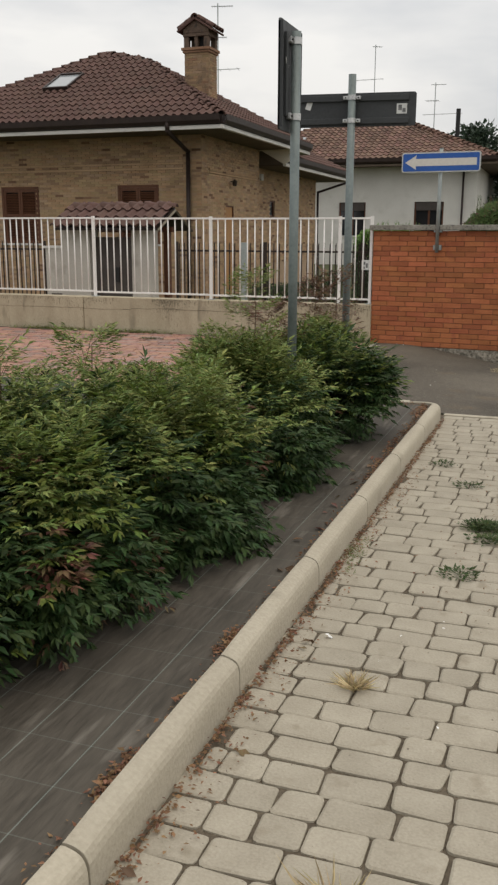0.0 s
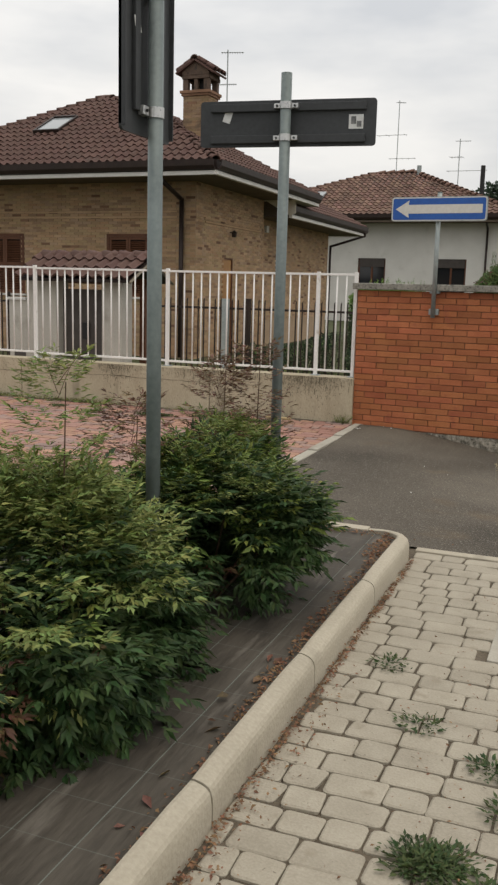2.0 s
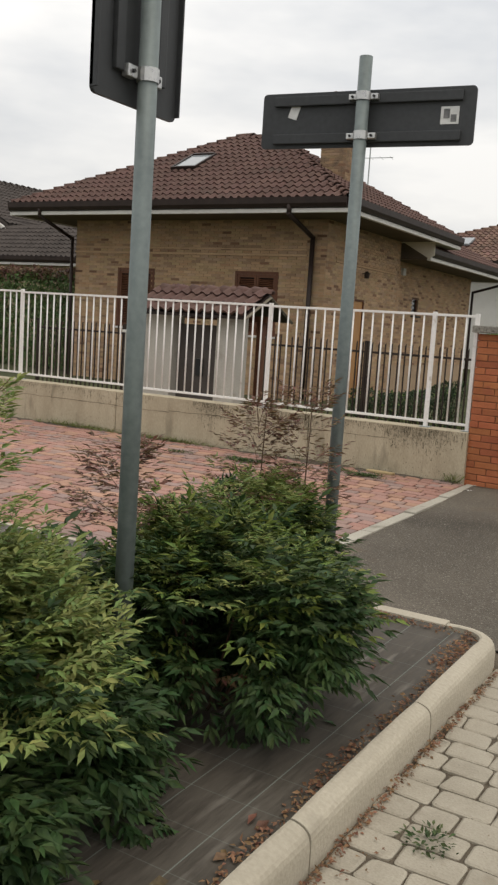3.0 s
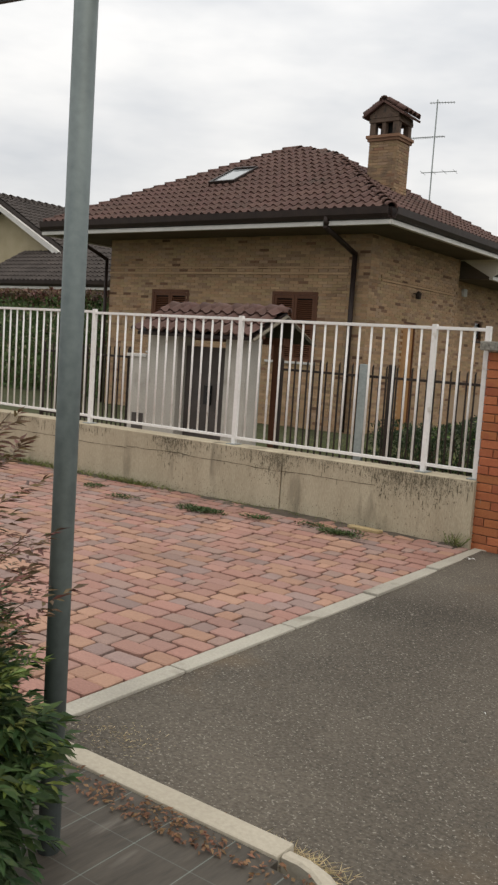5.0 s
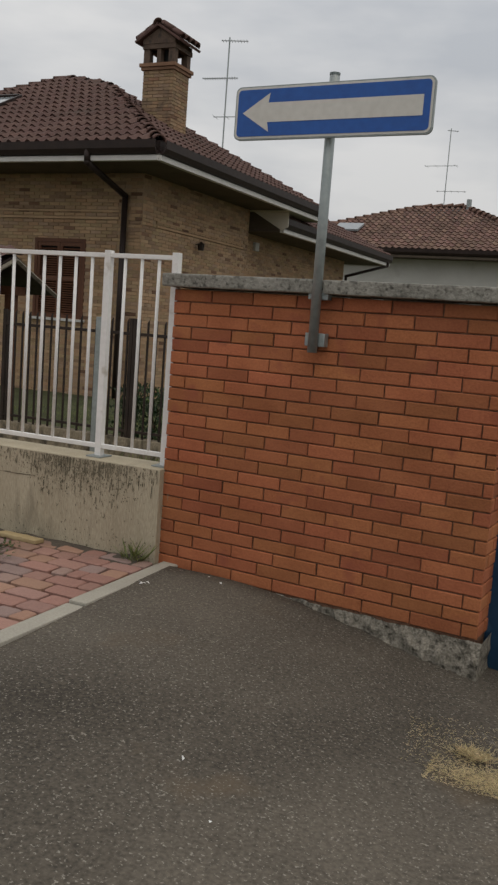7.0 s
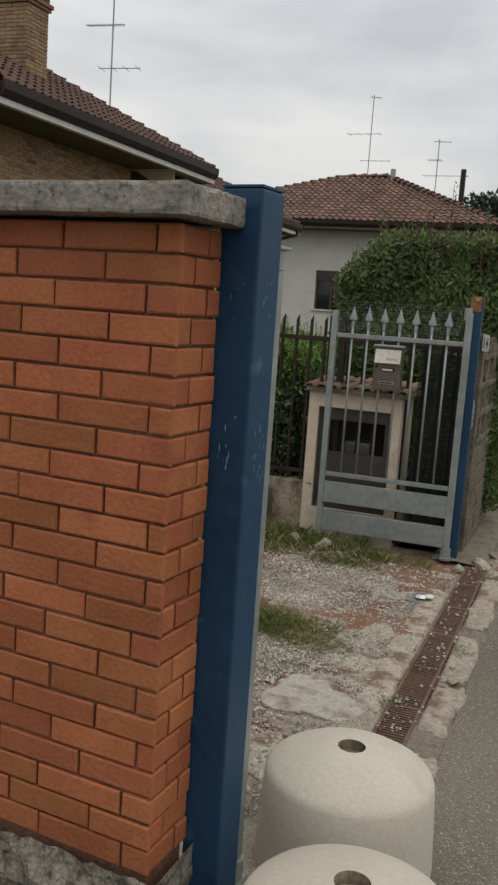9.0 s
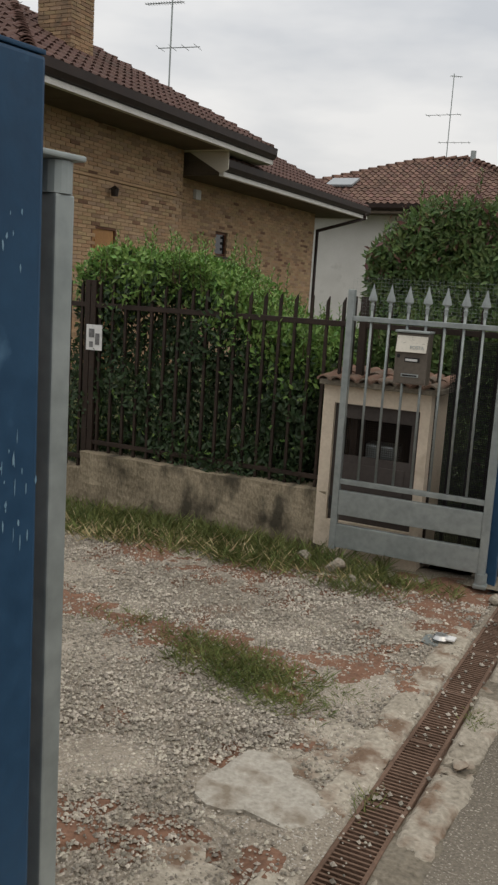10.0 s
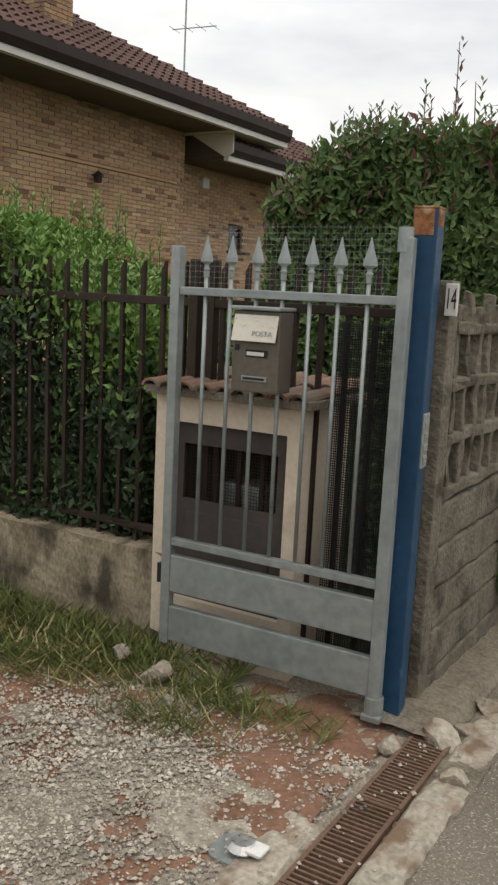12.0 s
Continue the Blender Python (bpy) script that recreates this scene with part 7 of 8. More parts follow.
        leaf_mesh("young_shoot", p, d, n_, l_ * 0.7, l_ * 0.2, M["nandina_new" if k % 2 == 0 and seed < 5 else "nandina_red"], b, "feathery young shoot")
    return b


nandina(-2.12, 1.95, 0.4, 0.5, 0.37, 300, 1, "dense nandina shrub with dark green and reddish leaflets", 0.1)
nandina(-1.96, 2.68, 0.42, 0.56, 0.38, 420, 2, "dense nandina shrub with dark green feathery foliage", 0.4, [(-2.1, 2.9, 1.0), (-2.2, 2.5, 0.98)])
nandina(-1.82, 3.65, 0.42, 0.64, 0.375, 480, 3, "dense nandina shrub with green feathery foliage", 0.7, [(-2.15, 3.7, 0.98)])
nandina(-1.86, 4.95, 0.45, 0.62, 0.355, 560, 4, "nandina shrub with bright young shoots beside a sign post", 0.85, [(-1.8, 5.05, 1.2)])
nandina(-1.7, 6.1, 0.42, 0.46, 0.37, 330, 5, "nandina shrub with dark foliage between the sign posts", 0.1, [(-2.0, 5.95, 0.95)])
nandina(-1.88, 6.68, 0.29, 0.38, 0.35, 280, 6, "dark nandina shrub at the foot of a sign post", 0.1, [(-1.9, 6.75, 1.12), (-1.78, 6.95, 1.16)])
nandina(-2.55, 3.2, 0.36, 0.7, 0.42, 200, 7, "thin nandina shrub behind the row", 0.25)


def hedge(name, x0, x1, y0, y1, z0, top, count, size, width, seed, mats, label, category="hedge", young=0.2, sprigs=0):
    """A clipped but uneven hedge: leaves through a thick outer shell."""
    r = rng(seed)
    h = thing(name, ((x0 + x1) / 2, (y0 + y1) / 2, z0), label, category)
    P = np.stack([x0 + (x1 - x0) * r.random(count), y0 + (y1 - y0) * r.random(count), r.random(count)], 1)
    pick = r.random(count)
    d = 0.32 * r.random(count) ** 1.4
    front, side, roof_ = pick < 0.52, (pick >= 0.52) & (pick < 0.66), pick >= 0.66
    P[side, 0] = (x1 - d)[side]
    tops = np.array([top(a, b) + 0.1 * noise.noise(Vector((a * 2.2, b * 2.2, seed))) + 0.05 * noise.noise(Vector((a * 7, b * 7, seed))) for a, b in P[:, :2]])
    P[:, 2] = z0 + (tops - z0) * P[:, 2]
    bulge = np.array([0.12 * noise.noise(Vector((a * 2.5, c * 2.5, seed + 4))) for a, c in P[:, [0, 2]]])
    P[front, 1] = (y0 + d + bulge)[front]
    P[side, 0] += bulge[side]
    P[roof_, 2] = (tops - d)[roof_]
    N = np.zeros((count, 3))
    N[front, 1], N[side, 0], N[roof_, 2] = -1, 1, 1
    N = unit(N + r.normal(0, 0.45, N.shape) + np.array((0, 0, 0.3)))
    D = unit(np.cross(N, r.normal(0, 1, N.shape)) + np.array((0, 0, 0.55)) + N * 0.35)
    L = size * (0.65 + 0.6 * r.random(count))
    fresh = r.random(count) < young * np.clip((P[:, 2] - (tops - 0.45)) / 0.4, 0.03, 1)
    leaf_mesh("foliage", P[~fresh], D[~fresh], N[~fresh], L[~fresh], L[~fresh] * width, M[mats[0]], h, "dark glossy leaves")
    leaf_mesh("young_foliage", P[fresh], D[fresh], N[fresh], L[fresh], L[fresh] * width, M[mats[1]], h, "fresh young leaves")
    bm = bmesh.new()
    for k in range(int(26 * (x1 - x0))):
        a, b = x0 + 0.25 + (x1 - x0 - 0.5) * r.random(), y0 + 0.3 + min(0.8, y1 - y0 - 0.5) * r.random()
        rod(bm, (a, b, z0), (a + r.normal(0, 0.12), b + r.normal(0, 0.1), z0 + (top(a, b) - z0) * 0.85), 0.012, 0.004, n=5)
    tagged(part("stem", bm, M["twig"], h), "brown woody stems", kind="stuff")
    if sprigs:
        bm, P2, D2, N2, L2 = bmesh.new(), [], [], [], []
        for k in range(sprigs):
            a, b = x0 + 0.08 + (x1 - x0 - 0.12) * r.random(), y0 + min(1.6, y1 - y0) * r.random() ** 1.4
            z, rise = top(a, b) - 0.08, 0.1 + 0.2 * r.random() ** 1.5
            lean = r.normal(0, 0.12, 2)
            tip = np.array((a + lean[0] * rise, b + lean[1] * rise, z + rise))
            rod(bm, (a, b, z - 0.08), tip, 0.003, 0.0012, n=4)
            m = int(7 + rise * 42)
            for q in range(m):
                f, g = q / (m - 1), q * 2.4
                P2.append(np.array((a, b, z)) + (tip - np.array((a, b, z))) * f)
                D2.append((math.cos(g), math.sin(g), 0.45 + 1.2 * f))
                N2.append((-math.cos(g), -math.sin(g), 0.9))
                L2.append(size * (1.1 - 0.45 * f))
        tagged(part("sprig_stem", bm, M["twig"], h), kind="stuff")
        P2, D2, N2, L2 = (np.array(v) for v in (P2, D2, N2, L2))
        pale = np.repeat(r.random(len(P2) // 5 + 1) < young, 5)[:len(P2)]
        for mask, mt in ((~pale, mats[0]), (pale, mats[1])):
            if mask.any():
                leaf_mesh("sprig", P2[mask], D2[mask], unit(N2[mask]), L2[mask], L2[mask] * width * 0.85, M[mt], h, "upright leafy sprigs")
    return h


# young leaves on top; below, the leaf colour itself holds the shade
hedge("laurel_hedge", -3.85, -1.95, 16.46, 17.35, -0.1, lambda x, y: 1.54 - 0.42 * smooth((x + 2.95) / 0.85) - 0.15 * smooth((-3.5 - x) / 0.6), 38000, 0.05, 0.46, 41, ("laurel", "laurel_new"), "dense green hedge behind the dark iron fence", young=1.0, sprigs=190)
hedge("low_shrub", -6.0, -4.2, 16.7, 17.5, -0.2, lambda x, y: 0.55 + 0.25 * smooth((x + 5.2) / 1.0), 5000, 0.055, 0.42, 42, ("laurel", "laurel_new"), "loose low shrubs behind the iron fence", "shrub", 0.08)
h2 = hedge("photinia_hedge", -2.0, -0.53, 17.45, 27.0, -0.1, lambda x, y: 1.93 + 0.1 * smooth((y - 17.5) / 2) - 0.42 * smooth((-1.55 - x) / 0.6), 76000, 0.062, 0.38, 43, ("photinia", "photinia_new"), "tall dark photinia hedge with reddish upright shoots", young=0.16, sprigs=260)
r = rng(9)
for k, (x, y, z) in enumerate(((-1.15, 17.86, 2.5), (-1.3, 17.8, 2.3), (-1.0, 17.75, 2.28), (-1.55, 17.8, 2.2), (-1.75, 17.9, 2.22), (-0.85, 17.8, 2.3), (-1.42, 18.2, 2.32), (-0.95, 18.4, 2.42), (-1.85, 18.5, 2.25), (-1.2, 18.0, 2.26))):
    bm = bmesh.new()
    rod(bm, (x, y, 1.7), (x + r.normal(0, 0.02), y, z), 0.006, 0.002, n=5)
    part("shoot_stem", bm, M["twig"], h2)
    m = 15
    hh = np.linspace(0, 1, m)
    a = np.arange(m) * 2.4
    P = np.stack([np.full(m, x), np.full(m, y), 1.9 + (z - 1.9) * (0.15 + 0.85 * hh)], 1)
    D = np.stack([np.cos(a), np.sin(a), 0.9 + 0.8 * hh], 1)
    leaf_mesh("shoot", P, D, unit(np.stack([-np.cos(a), -np.sin(a), np.full(m, 0.8)], 1)), 0.075 - 0.03 * hh, 0.024 - 0.008 * hh, M["photinia_new" if k % 3 == 0 else "photinia"], h2, "upright young shoot")
hedge("clipped_hedge", -26.0, -17.9, 23.5, 25.0, -0.2, lambda x, y: 2.75, 34000, 0.12, 0.55, 44, ("photinia", "photinia_new"), "dark clipped hedge with reddish top", young=1.0)


def tree(x, y, height, rad, seed, cone, label, count=9000, size=0.24):
    r = rng(seed)
    t = thing("tree", (x, y, -0.3), label, "tree", "trees beyond the lane")
    bm = bmesh.new()
    rod(bm, (x, y, -0.4), (x, y, height * 0.8), 0.22, 0.06, n=10)
    cl = []
    for k in range(46):
        h = 0.22 + 0.76 * r.random()
        w = rad * ((1.12 - h) if cone else math.sin(math.pi * min(0.97, 0.12 + 0.85 * h)) ** 0.7)
        a = r.random() * 6.28
        p = np.array((x + w * (0.35 + 0.6 * r.random()) * math.cos(a), y + w * (0.35 + 0.6 * r.random()) * math.sin(a), height * h))
        rod(bm, (x, y, height * h * 0.85), p, 0.04, 0.01, n=5)
        cl.append(np.r_[p, rad * (0.2 + 0.16 * r.random())])
    part("trunk", bm, M["bark"], t, "grey-brown trunk and limbs")
    cl = np.array(cl)
    pick = r.integers(0, len(cl), count)
    v = unit(r.normal(0, 1, (count, 3)))
    P = cl[pick, :3] + v * (cl[pick, 3] * (0.5 + 0.6 * r.random(count)))[:, None] * np.array((1, 1, 0.75))
    L = size * (0.6 + 0.7 * r.random(count))
    leaf_mesh("crown", P, unit(v + r.normal(0, 0.6, v.shape)), unit(v + r.normal(0, 0.5, v.shape)), L, L * 0.5, M["conifer"], t, "dark green leaves in clumps")
    return t


tree(-5.6, 52.0, 7.0, 2.4, 61, False, "dark green broad tree behind the white house")
tree(-2.0, 49.0, 7.5, 3.7, 62, True, "dark blue-green conifer beside the lane", 34000, 0.17)
tree(-0.6, 54.0, 6.6, 2.4, 63, False, "dark green tree far along the lane")
tree(2.4, 62.0, 7.0, 3.0, 64, False, "dark green tree at the end of the lane")
tree(-24.5, 44.0, 7.6, 2.2, 65, False, "tree top behind the gabled house")


FAR = Matrix.Translation((-0.1, 4.0, 1.45)) @ Matrix.Scale(1.32, 4) @ Matrix.Translation((0.1, -4.0, -1.45))
for ob in [o for o in scene.collection.all_objects if o.parent is None and o.name.split(".")[0] in ("tree", "tv_aerial", "white_house") and o.matrix_basis.translation.y > 40 and o.matrix_basis.translation.x > -20]:
    ob.matrix_basis = FAR @ ob.matrix_basis


def blades(name, spots, material, label, category, seed, parent=None):
    """Grass: spots of (x, y, z, spread x, spread y, count, height, lean)."""
    r = rng(seed)
    P, D, L, W = [], [], [], []
    for x, y, z, sx, sy, n, h, lean in spots:
        p = np.stack([x + sx * np.clip(r.normal(0, 0.5, n), -1, 1), y + sy * np.clip(r.normal(0, 0.5, n), -1, 1), np.full(n, z)], 1)
        a = r.random(n) * 6.28
        P.append(p)
        D.append(np.stack([np.cos(a) * lean, np.sin(a) * lean, 0.35 + 0.65 * r.random(n)], 1))
        L.append(h * (0.45 + 0.75 * r.random(n)))
        W.append(np.full(n, 0.0018 if name == "straw_heap" else 0.0024 if h < 0.25 else 0.0034))
    P, D, L, W = (np.concatenate(q_) for q_ in (P, D, L, W))
    N = unit(np.cross(D, r.normal(0, 1, D.shape)))
    ob = leaf_mesh(name, P, D, N, L, W, material, parent, label)
    return tagged(ob, label, category, kind="stuff")


blades("grass", [(-2.5, 16.18, -0.25, 1.2, 0.16, 3400, 0.15, 0.7), (-3.2, 15.95, -0.25, 0.7, 0.25, 2200, 0.14, 0.8), (-2.1, 15.95, -0.25, 0.5, 0.2, 1300, 0.12, 0.8), (-1.25, 16.05, -0.25, 0.45, 0.12, 800, 0.1, 0.8), (-1.3, 15.8, -0.25, 0.25, 0.12, 260, 0.1, 0.7),
                 (-1.36, 14.5, -0.25, 0.34, 0.17, 1300, 0.085, 0.9), (-1.15, 14.36, -0.25, 0.26, 0.15, 800, 0.06, 1.2), (-1.6, 14.62, -0.25, 0.25, 0.1, 500, 0.08, 0.8), (-2.0, 14.7, -0.25, 0.3, 0.12, 260, 0.06, 0.8), (-0.95, 14.55, -0.25, 0.16, 0.12, 160, 0.045, 1.1), (-0.56, 13.8, -0.25, 0.04, 0.1, 60, 0.06, 0.7), (-0.38, 14.6, -0.25, 0.05, 0.1, 80, 0.05, 0.8),
                 (-4.6, 15.9, -0.25, 0.9, 0.3, 900, 0.22, 0.5), (-5.2, 17.3, -0.22, 2.2, 0.6, 4000, 0.09, 0.6), (-6.0, 19.5, -0.22, 3.5, 1.6, 6000, 0.09, 0.6), (-4.0, 18.2, -0.22, 1.5, 0.6, 1500, 0.3, 0.35)],
       M["grass"], "rough green grass along the drive and in the garden", "grass", 71)
blades("dry_grass", [(-2.3, 16.0, -0.25, 1.0, 0.22, 420, 0.15, 0.9), (-1.4, 15.95, -0.25, 0.5, 0.15, 60, 0.1, 0.8), (-3.1, 15.8, -0.25, 0.6, 0.2, 260, 0.14, 0.9)], M["straw"], "dry yellow grass stalks by the drive wall", "grass", 72)
blades("straw_tuft", [(-0.61, 2.73, 0.0, 0.025, 0.025, 130, 0.08, 1.2), (-0.42, 1.72, 0.0, 0.08, 0.04, 60, 0.11, 1.6)], M["straw"], "dry straw tuft between pavers", "weed", 73)
blades("straw_heap", [(-1.28, 7.75, 0.012, 0.16, 0.035, 320, 0.045, 1.8), (-2.2, 7.95, 0.02, 0.2, 0.12, 160, 0.02, 2.6), (-0.6, 11.12, -0.11, 0.07, 0.05, 420, 0.05, 1.6), (-0.48, 10.95, -0.105, 0.24, 0.1, 5200, 0.016, 2.6), (-0.7, 11.15, -0.1, 0.42, 0.22, 1500, 0.013, 2.6)], M["straw"], "pale dry straw scattered on the asphalt", "straw", 74)
blades("grass_tuft", [(-0.9, 4.0, 0.0, 0.05, 0.25, 160, 0.04, 1.2), (-2.65, 12.0, 0.06, 0.08, 0.05, 36, 0.15, 0.6), (-6.1, 12.0, 0.062, 0.6, 0.05, 420, 0.09, 0.8), (-7.5, 12.0, 0.062, 0.7, 0.05, 420, 0.1, 0.8), (-8.2, 11.2, 0.045, 0.5, 0.2, 260, 0.04, 1.0), (-4.3, 12.03, 0.062, 0.9, 0.03, 200, 0.05, 0.9)],
       M["grass"], "thin grass at the foot of the wall", "weed", 76)


def rosettes(name, spots, label, seed):
    """Low creeping weeds: flat sprays of small broad leaves round several hearts."""
    r = rng(seed)
    P, D, L = [], [], []
    for x, y, z, sx, sy, n in spots:
        hearts = max(2, n // 60)
        hx, hy = x + sx * r.normal(0, 0.4, hearts), y + sy * r.normal(0, 0.4, hearts)
        k = r.integers(0, hearts, n)
        a = r.random(n) * 6.283
        q_ = 0.085 * r.random(n) ** 0.8
        P.append(np.stack([hx[k] + q_ * np.cos(a), hy[k] + q_ * np.sin(a), z + 0.005 + 0.014 * r.random(n) * (1 - q_ / 0.1)], 1))
        D.append(np.stack([np.cos(a), np.sin(a), 0.15 + 0.5 * r.random(n)], 1) + r.normal(0, 0.4, (n, 3)) * np.array((1, 1, 0.3)))
        L.append(0.014 + 0.018 * r.random(n))
    P, D, L = np.concatenate(P), np.concatenate(D), np.concatenate(L)
    N = unit(np.array((0, 0, 1.0)) + r.normal(0, 0.4, P.shape))
    return tagged(leaf_mesh(name, P, D, N, L, L * 0.42, M["weed"], None, label), label, "weed", kind="stuff")


rosettes("weed", [(-0.35, 4.62, 0.0, 0.1, 0.07, 900), (-0.28, 4.42, 0.0, 0.1, 0.05, 260), (-0.2, 4.55, 0.0, 0.06, 0.03, 160), (0.14, 5.0, 0.0, 0.14, 0.1, 700), (0.1, 5.35, 0.0, 0.12, 0.08, 500), (-0.17, 4.95, 0.0, 0.06, 0.05, 140), (-0.24, 5.2, 0.0, 0.12, 0.03, 160), (-0.12, 5.45, 0.0, 0.1, 0.03, 120), (-0.4, 3.88, 0.0, 0.04, 0.03, 140),
                  (0.05, 5.75, 0.0, 0.1, 0.04, 160), (-0.5, 5.4, 0.0, 0.15, 0.03, 90), (-0.72, 5.9, 0.0, 0.06, 0.05, 90), (0.12, 3.3, 0.0, 0.05, 0.03, 60),
                  (-4.75, 11.5, 0.056, 0.24, 0.09, 1200), (-3.45, 11.68, 0.06, 0.24, 0.09, 800), (-4.15, 11.65, 0.06, 0.16, 0.05, 300), (-5.6, 11.4, 0.055, 0.2, 0.06, 260), (-3.75, 11.78, 0.06, 0.14, 0.04, 200), (-6.2, 11.6, 0.055, 0.3, 0.08, 260)],
         "low dark green weeds spreading over paving joints", 75)


def litter(name, spots, material, label, seed, size=0.018):
    r = rng(seed)
    P, L = [], []
    for x, y, z, sx, sy, n, s_ in spots:
        P.append(np.stack([x + sx * r.normal(0, 0.45, n), y + sy * (r.random(n) * 2 - 1), z + 0.004 + 0.012 * r.random(n)], 1))
        L.append(size * s_ * (0.5 + 0.9 * r.random(n)))
    P, L = np.concatenate(P), np.concatenate(L)
    D = unit(r.normal(0, 1, P.shape) * np.array((1, 1, 0.18)))
    N = unit(np.array((0, 0, 1.0)) + r.normal(0, 0.45, P.shape))
    return tagged(leaf_mesh(name, P, D, N, L, L * 0.5, material, None, label), label, "leaf litter", kind="stuff")


litter("leaf_litter", [(-0.93, 4.0, 0.0, 0.022, 3.4, 2000, 0.95), (-0.87, 3.2, 0.0, 0.07, 2.6, 600, 0.8), (-1.06, 3.0, 0.085, 0.03, 2.0, 420, 1.0), (-1.08, 6.2, 0.085, 0.035, 1.2, 700, 1.1), (-1.07, 1.9, 0.085, 0.03, 0.12, 160, 1.1), (-1.07, 2.75, 0.085, 0.03, 0.1, 130, 1.1), (-1.6, 7.53, 0.085, 0.6, 0.05, 380, 1.15), (-1.12, 7.3, 0.085, 0.06, 0.25, 260, 1.0), (-0.05, 6.78, 0.0, 0.3, 0.14, 2600, 0.6), (-1.7, 7.74, 0.02, 0.5, 0.03, 200, 0.9), (-0.3, 5.0, 0.0, 0.4, 1.6, 300, 0.7)],
       M["litter"], "dry reddish-brown leaf litter along the kerb", 81)
litter("fallen_leaf", [(-1.12, 4.6, 0.087, 0.06, 1.6, 16, 3.2), (-0.86, 2.4, 0.0, 0.03, 0.8, 5, 3.0), (-1.3, 6.0, 0.087, 0.15, 1.0, 7, 2.6)], M["nandina_red"], "orange-brown fallen leaves on the ground cloth", 82)
litter("paper_scrap", [(-0.79, 3.1, 0.0, 0.02, 0.06, 3, 1.5), (-0.5, 2.9, 0.0, 0.3, 0.5, 5, 0.8), (-2.37, 11.67, 0.066, 0.015, 0.02, 4, 2.0), (-1.5, 9.6, -0.03, 0.5, 1.2, 5, 1.2), (-6.9, 11.9, 0.04, 0.1, 0.05, 3, 2.5), (-2.1, 11.95, 0.06, 0.2, 0.03, 3, 1.2)], M["paper"], "small white litter scraps on the paving", 83)

# gravel
r = rng(91)
OCT = np.array([(1, 0, 0), (-1, 0, 0), (0, 1, 0), (0, -1, 0), (0, 0, 1), (0, 0, -1)], float)
OCF = [(0, 2, 4), (2, 1, 4), (1, 3, 4), (3, 0, 4), (2, 0, 5), (1, 2, 5), (3, 1, 5), (0, 3, 5)]
gj = Joined()
for k in range(105000):
    x, y = -0.6 - 3.8 * r.random() ** 1.3, 12.7 + 3.3 * r.random()
    clear = noise.noise(Vector((x * 1.3, y * 1.3, 7.0)))
    if clear > 0.38 and r.random() < 0.4 or (x > -0.95 and r.random() < 0.6):
        continue
    if ((x + 0.9) / 0.24) ** 2 + ((y - 13.68) / 0.2) ** 2 < 1 + 0.5 * noise.noise(Vector((x * 9, y * 9, 1.0))) and r.random() < 0.72:
        continue
    s_ = 0.004 + 0.0072 * r.random() ** 3
    base = max(gz(x, y), soil_z(x, y))
    if base > gz(x, y) + 0.003 and r.random() < 0.72:
        continue
    v = OCT * (s_ * (0.65 + 0.7 * r.random((6, 1)))) * np.array((1, 0.85, 0.75))
    a = r.random() * 6.28
    rot = np.array(((math.cos(a), -math.sin(a), 0), (math.sin(a), math.cos(a), 0), (0, 0, 1)))
    gj.add(v @ rot.T + np.array((x, y, base + s_ * 0.3)), OCF)
gj.link("gravel", M["stone"], None, "loose pale grey gravel on the drive", category="gravel")
gj = Joined()
for k in range(260):
    x, y = -0.5 + r.normal(0, 0.07), 12.6 + 3.6 * r.random()
    s_ = 0.004 + 0.008 * r.random() ** 2
    gj.add(OCT * (s_ * (0.7 + 0.6 * r.random((6, 1)))) + np.array((x, y, gz(-0.9, y) + 0.012)), OCF)
gj.link("grit", M["stone"], None, "pale grit lying on the drain grate", category="gravel")

# ---- paving pieces ----
def sett(w, h, seed, top=0.0, c=0.021):
    """A tumbled paver with rounded, slightly uneven corners."""
    q_ = rng(seed)
    pts = []
    for sx, sy, a0 in ((1, -1, -90), (1, 1, 0), (-1, 1, 90), (-1, -1, 180)):
        cc = c * (0.7 + 0.6 * q_.random())
        ox, oy = q_.normal(0, 0.0028, 2)
        for a in (0, 45, 90):
            pts.append((sx * (w / 2 - cc) + cc * math.cos(radians(a0 + a)) + ox, sy * (h / 2 - cc) + cc * math.sin(radians(a0 + a)) + oy))
    k_ = len(pts)
    v = [(*p, top - 0.04) for p in pts] + [(*p, top - 0.0045) for p in pts] + [(p[0] * (1 - 0.014 / w), p[1] * (1 - 0.014 / h), top) for p in pts]
    f = []
    for a in (0, k_):
        f += [(a + k, a + (k + 1) % k_, a + k_ + (k + 1) % k_, a + k_ + k) for k in range(k_)]
    return v, f + [tuple(range(2 * k_, 3 * k_))]


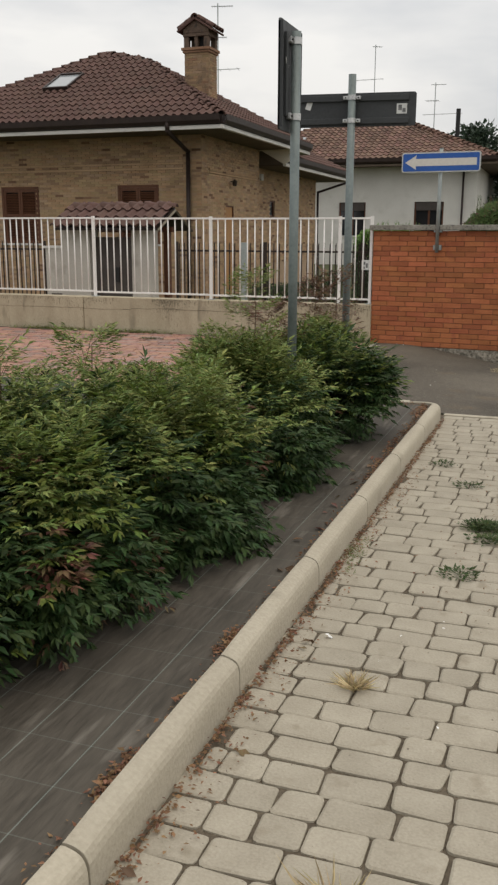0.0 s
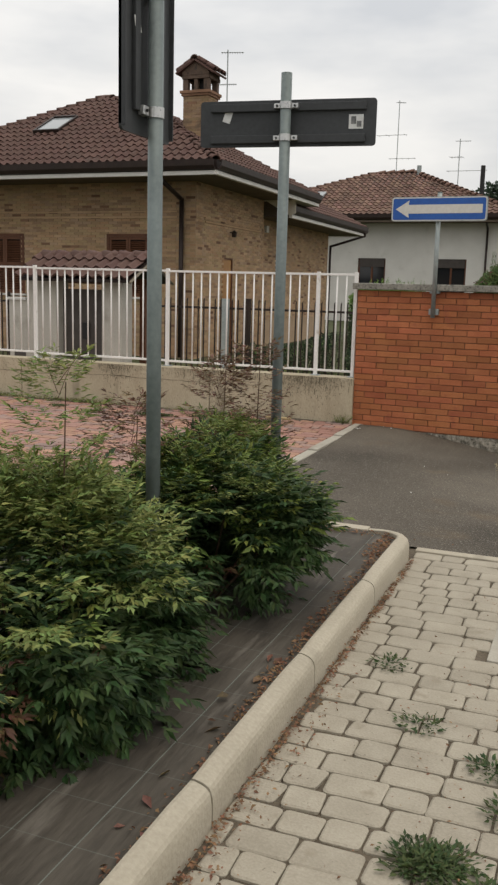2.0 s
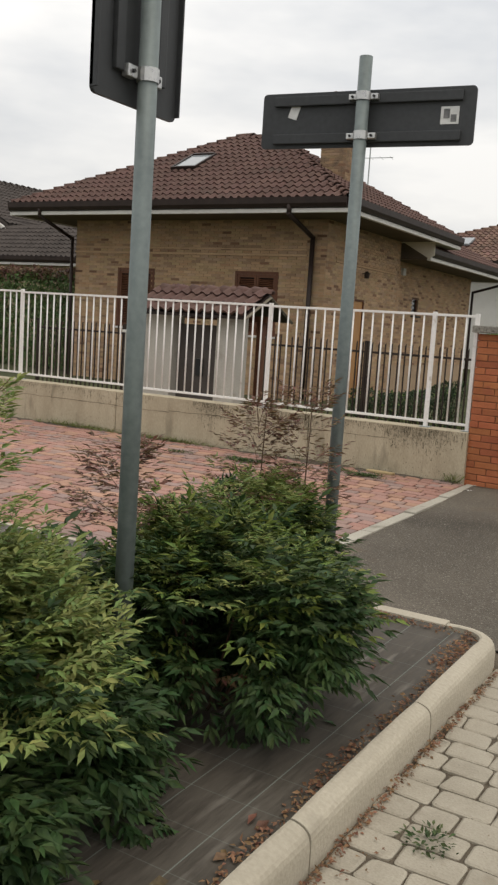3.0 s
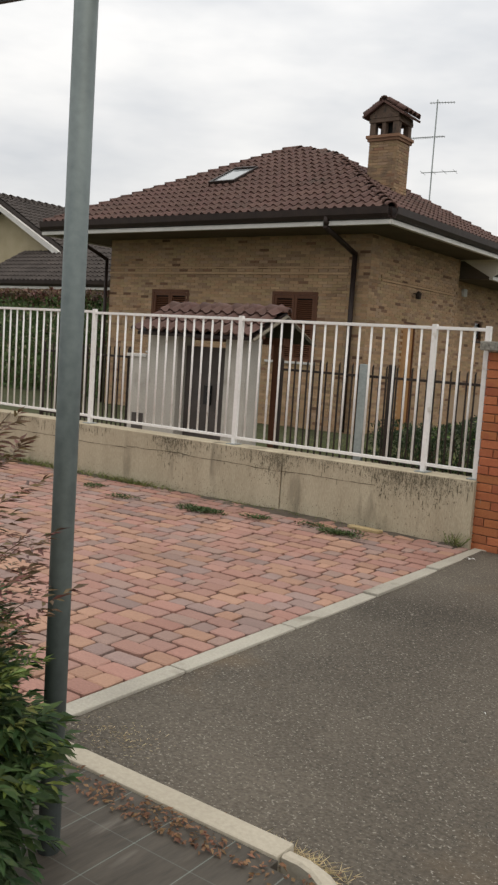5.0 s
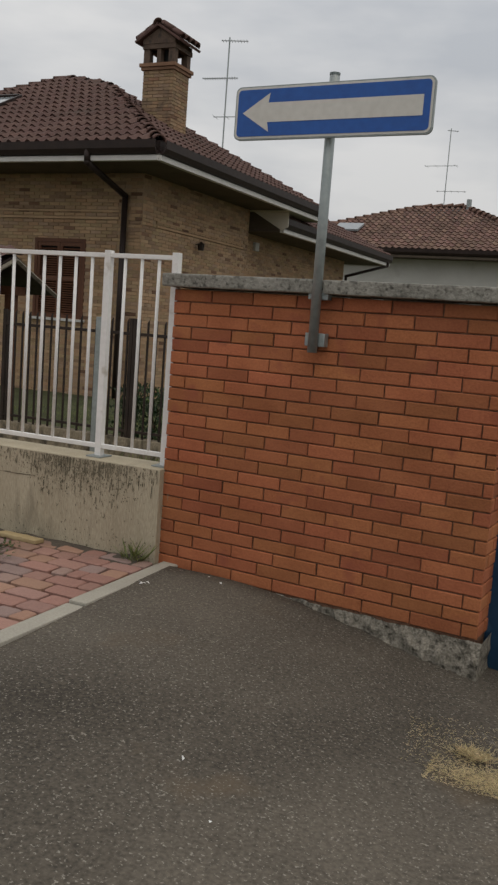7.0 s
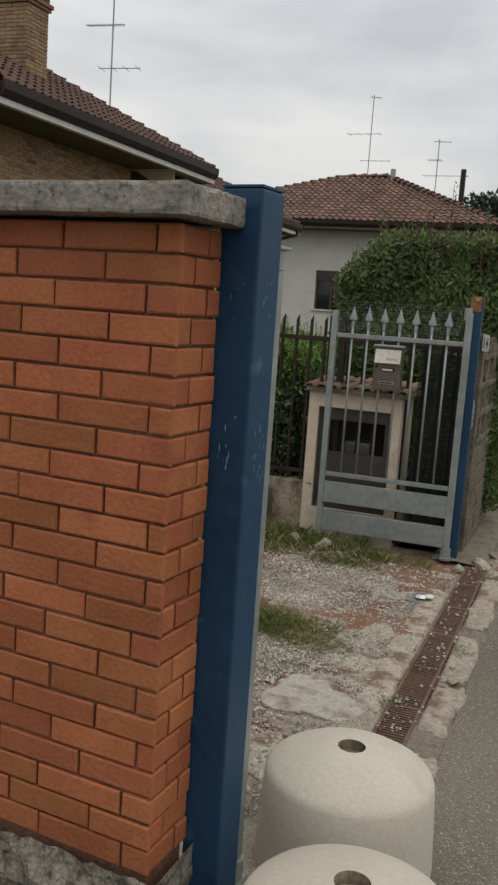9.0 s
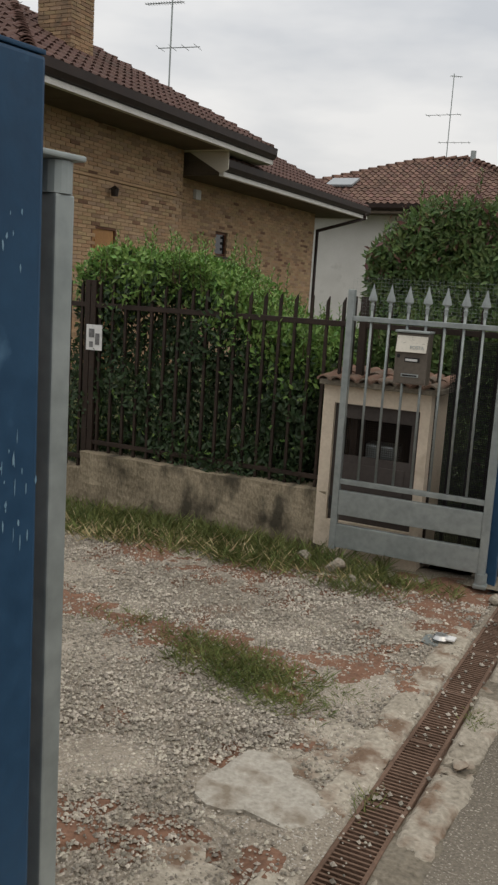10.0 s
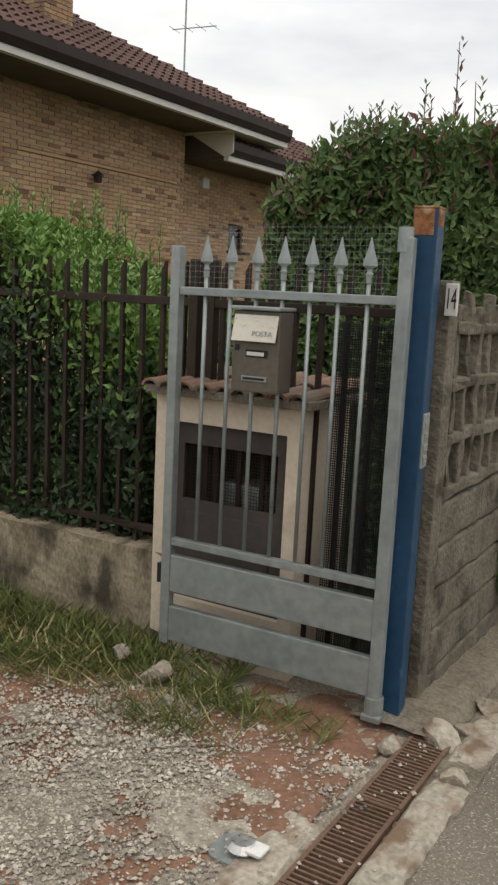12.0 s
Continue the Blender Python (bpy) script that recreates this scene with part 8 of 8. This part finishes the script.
RH = 0.124
kinds = [(w, [sett(w - 0.007, RH - 0.007, 10 * k + j, 0.0, 0.0165) for j in range(4)]) for k, w in enumerate((0.198, 0.132, 0.165, 0.095, 0.065))]
shared = [(w, [mesh_of("paver", v, f, M["paver"]) for v, f in vs]) for w, vs in kinds]
r, pj, made = rng(5), Joined(), 0
for row in range(86):
    y = -3.018 + row * RH
    if y > 7.56:
        break
    x = -0.945 - 0.12 * r.random()
    while x < 2.85:
        k = r.choice(3, p=(0.46, 0.4, 0.14))
        w = kinds[k][0]
        xc = x + w / 2
        x += w
        if xc - w / 2 < -0.955:
            room = xc + w / 2 + 0.95
            if room < 0.05:
                continue
            k = 4 if room < 0.08 else 3 if room < 0.115 else 1 if room < 0.14 else 2
            w = kinds[k][0]
            xc = x - w / 2
        if -0.37 < xc < 0.1 and 6.08 < y < 6.58:
            continue
        j = int(r.integers(4))
        tilt = Matrix.Translation((xc, y + r.normal(0, 0.002), max(-0.003, r.normal(0, 0.0017)))) @ pose(0, 0, 0, r.normal(0, 0.6), r.normal(0, 0.6), r.normal(0, 1.0) + (180 if r.random() < 0.5 else 0))
        if made < 300 and 1.3 < y < 4.4 and xc < 0.35:
            piece("paver", shared[k][1][j], pavement, tilt)
            made += 1
        else:
            m = np.array(tilt)
            v, f = kinds[k][1][j]
            pj.add(np.array(v) @ m[:3, :3].T + m[:3, 3], f)
pj.link("pavers", M["paver_far"], pavement, "grey-beige tumbled concrete pavers")
mh = thing("drain_cover", (-0.135, 6.33, 0.0), "rusty iron drain grate in a concrete frame", "drain")
part("frame", boxes((-0.36, -0.31, 6.1, 6.56, -0.05, 0.004), (0.04, 0.09, 6.1, 6.56, -0.05, 0.004), (-0.31, 0.04, 6.1, 6.15, -0.05, 0.004), (-0.31, 0.04, 6.5, 6.56, -0.05, 0.004), bevel=0.004), M["edging"], mh, "pale concrete frame")
part("grate_rim", boxes((-0.31, -0.295, 6.15, 6.5, -0.04, 0.002), (0.025, 0.04, 6.15, 6.5, -0.04, 0.002), (-0.295, 0.025, 6.15, 6.165, -0.04, 0.002), (-0.295, 0.025, 6.485, 6.5, -0.04, 0.002)), M["grate"], mh)
for k in range(9):
    part("bar", boxes((-0.29 + k * 0.036, -0.272 + k * 0.036, 6.165, 6.485, -0.03, 0.0)), M["grate"], mh)

# red blocks: rows of mixed lengths
RD = 0.124
rkinds = [(w, [sett(w - 0.011, RD - 0.011, 500 + 10 * k + j, 0.0, 0.017) for j in range(3)]) for k, w in enumerate((0.205, 0.168, 0.132, 0.095))]
rshared = [[mesh_of("paving_block", v, f, M["red_paver"]) for v, f in vs] for w, vs in rkinds]
r, rj, made = rng(6), Joined(), 0
for row in range(36):
    y = 7.785 + row * RD
    if y > 12.04:
        break
    z0 = 0.034 + 0.03 * smooth((y - 10.6) / 1.5)
    x = -2.536
    k = (2, 0, 3, 1)[row % 4]
    while x > -13.8:
        w = rkinds[k][0]
        j = int(r.integers(3))
        m = Matrix.Translation((x - w / 2, y + r.normal(0, 0.0015), z0 + r.normal(0, 0.0018))) @ pose(0, 0, 0, r.normal(0, 0.5), r.normal(0, 0.4), r.normal(0, 0.7) + (180 if r.random() < 0.5 else 0))
        if made < 290 and x > -4.7 and y < 11.5:
            piece("paving_block", rshared[k][j], forecourt, m)
            made += 1
        else:
            mm = np.array(m)
            v, f = rkinds[k][1][j]
            rj.add(np.array(v) @ mm[:3, :3].T + mm[:3, 3], f)
        x -= w
        k = int(r.choice(4, p=(0.42, 0.2, 0.26, 0.12)))
rj.link("paving_blocks", M["red_far"], forecourt, "weathered red and mauve concrete paving blocks")

# ---- bricks of the orange wall ----
def face_brick(w, h, d, seed):
    q_ = rng(seed)
    c = 0.004
    v = []
    for y, k in ((0.0, 0.0), (-d, 0.0), (-d - 0.003, c)):
        v += [(a * (w / 2 - k) + q_.normal(0, 0.0008), y, b * (h / 2 - k) + q_.normal(0, 0.0008)) for a, b in ((-1, -1), (1, -1), (1, 1), (-1, 1))]
    f = []
    for a in (0, 4):
        f += [(a + k, a + (k + 1) % 4, a + 4 + (k + 1) % 4, a + 4 + k) for k in range(4)]
    return v, f + [(8, 9, 10, 11)]


cache = {}
r = rng(8)
rows = 23
for row in range(rows):
    z = BZ + (row + 0.5) * BH
    spans = []
    a = (0.0, -0.11, -0.02, -0.14, 0.0, -0.125)[row % 6] + r.normal(0, 0.008) - 0.01
    while a < BL - 0.02:
        a0, a1 = max(0.0, a), min(BL, a + 0.25)
        if a1 - a0 > 0.03:
            spans.append((a0, a1))
        a += 0.25
    for a0, a1 in spans:
        w = round(a1 - a0 - (0.007 if a1 < BL else 0.0), 3)
        key = (w, int(r.integers(3)))
        if key not in cache:
            cache[key] = mesh_of("brick", *face_brick(w, BH - 0.0068, 0.008, 40 + len(cache)), M["brick"])
        piece("brick", cache[key], BW, Matrix.Translation(((a0 + a1 - (0.007 if a1 < BL else 0.0)) / 2, 0.012 + r.normal(0, 0.0015), z)))
    for a0, a1 in (((0.0, 0.07), (0.07, BT)) if row % 2 else ((0.0, 0.13), (0.13, BT))):
        w = round(a1 - a0 - 0.008, 3)
        key = (w, int(r.integers(3)))
        if key not in cache:
            cache[key] = mesh_of("brick", *face_brick(w, BH - 0.0068, 0.008, 40 + len(cache)), M["brick"])
        piece("brick", cache[key], BW, Matrix.Translation((BL - 0.012 + r.normal(0, 0.0015), (a0 + a1) / 2 + 0.002, z)) @ pose(0, 0, 0, 0, 0, 90))
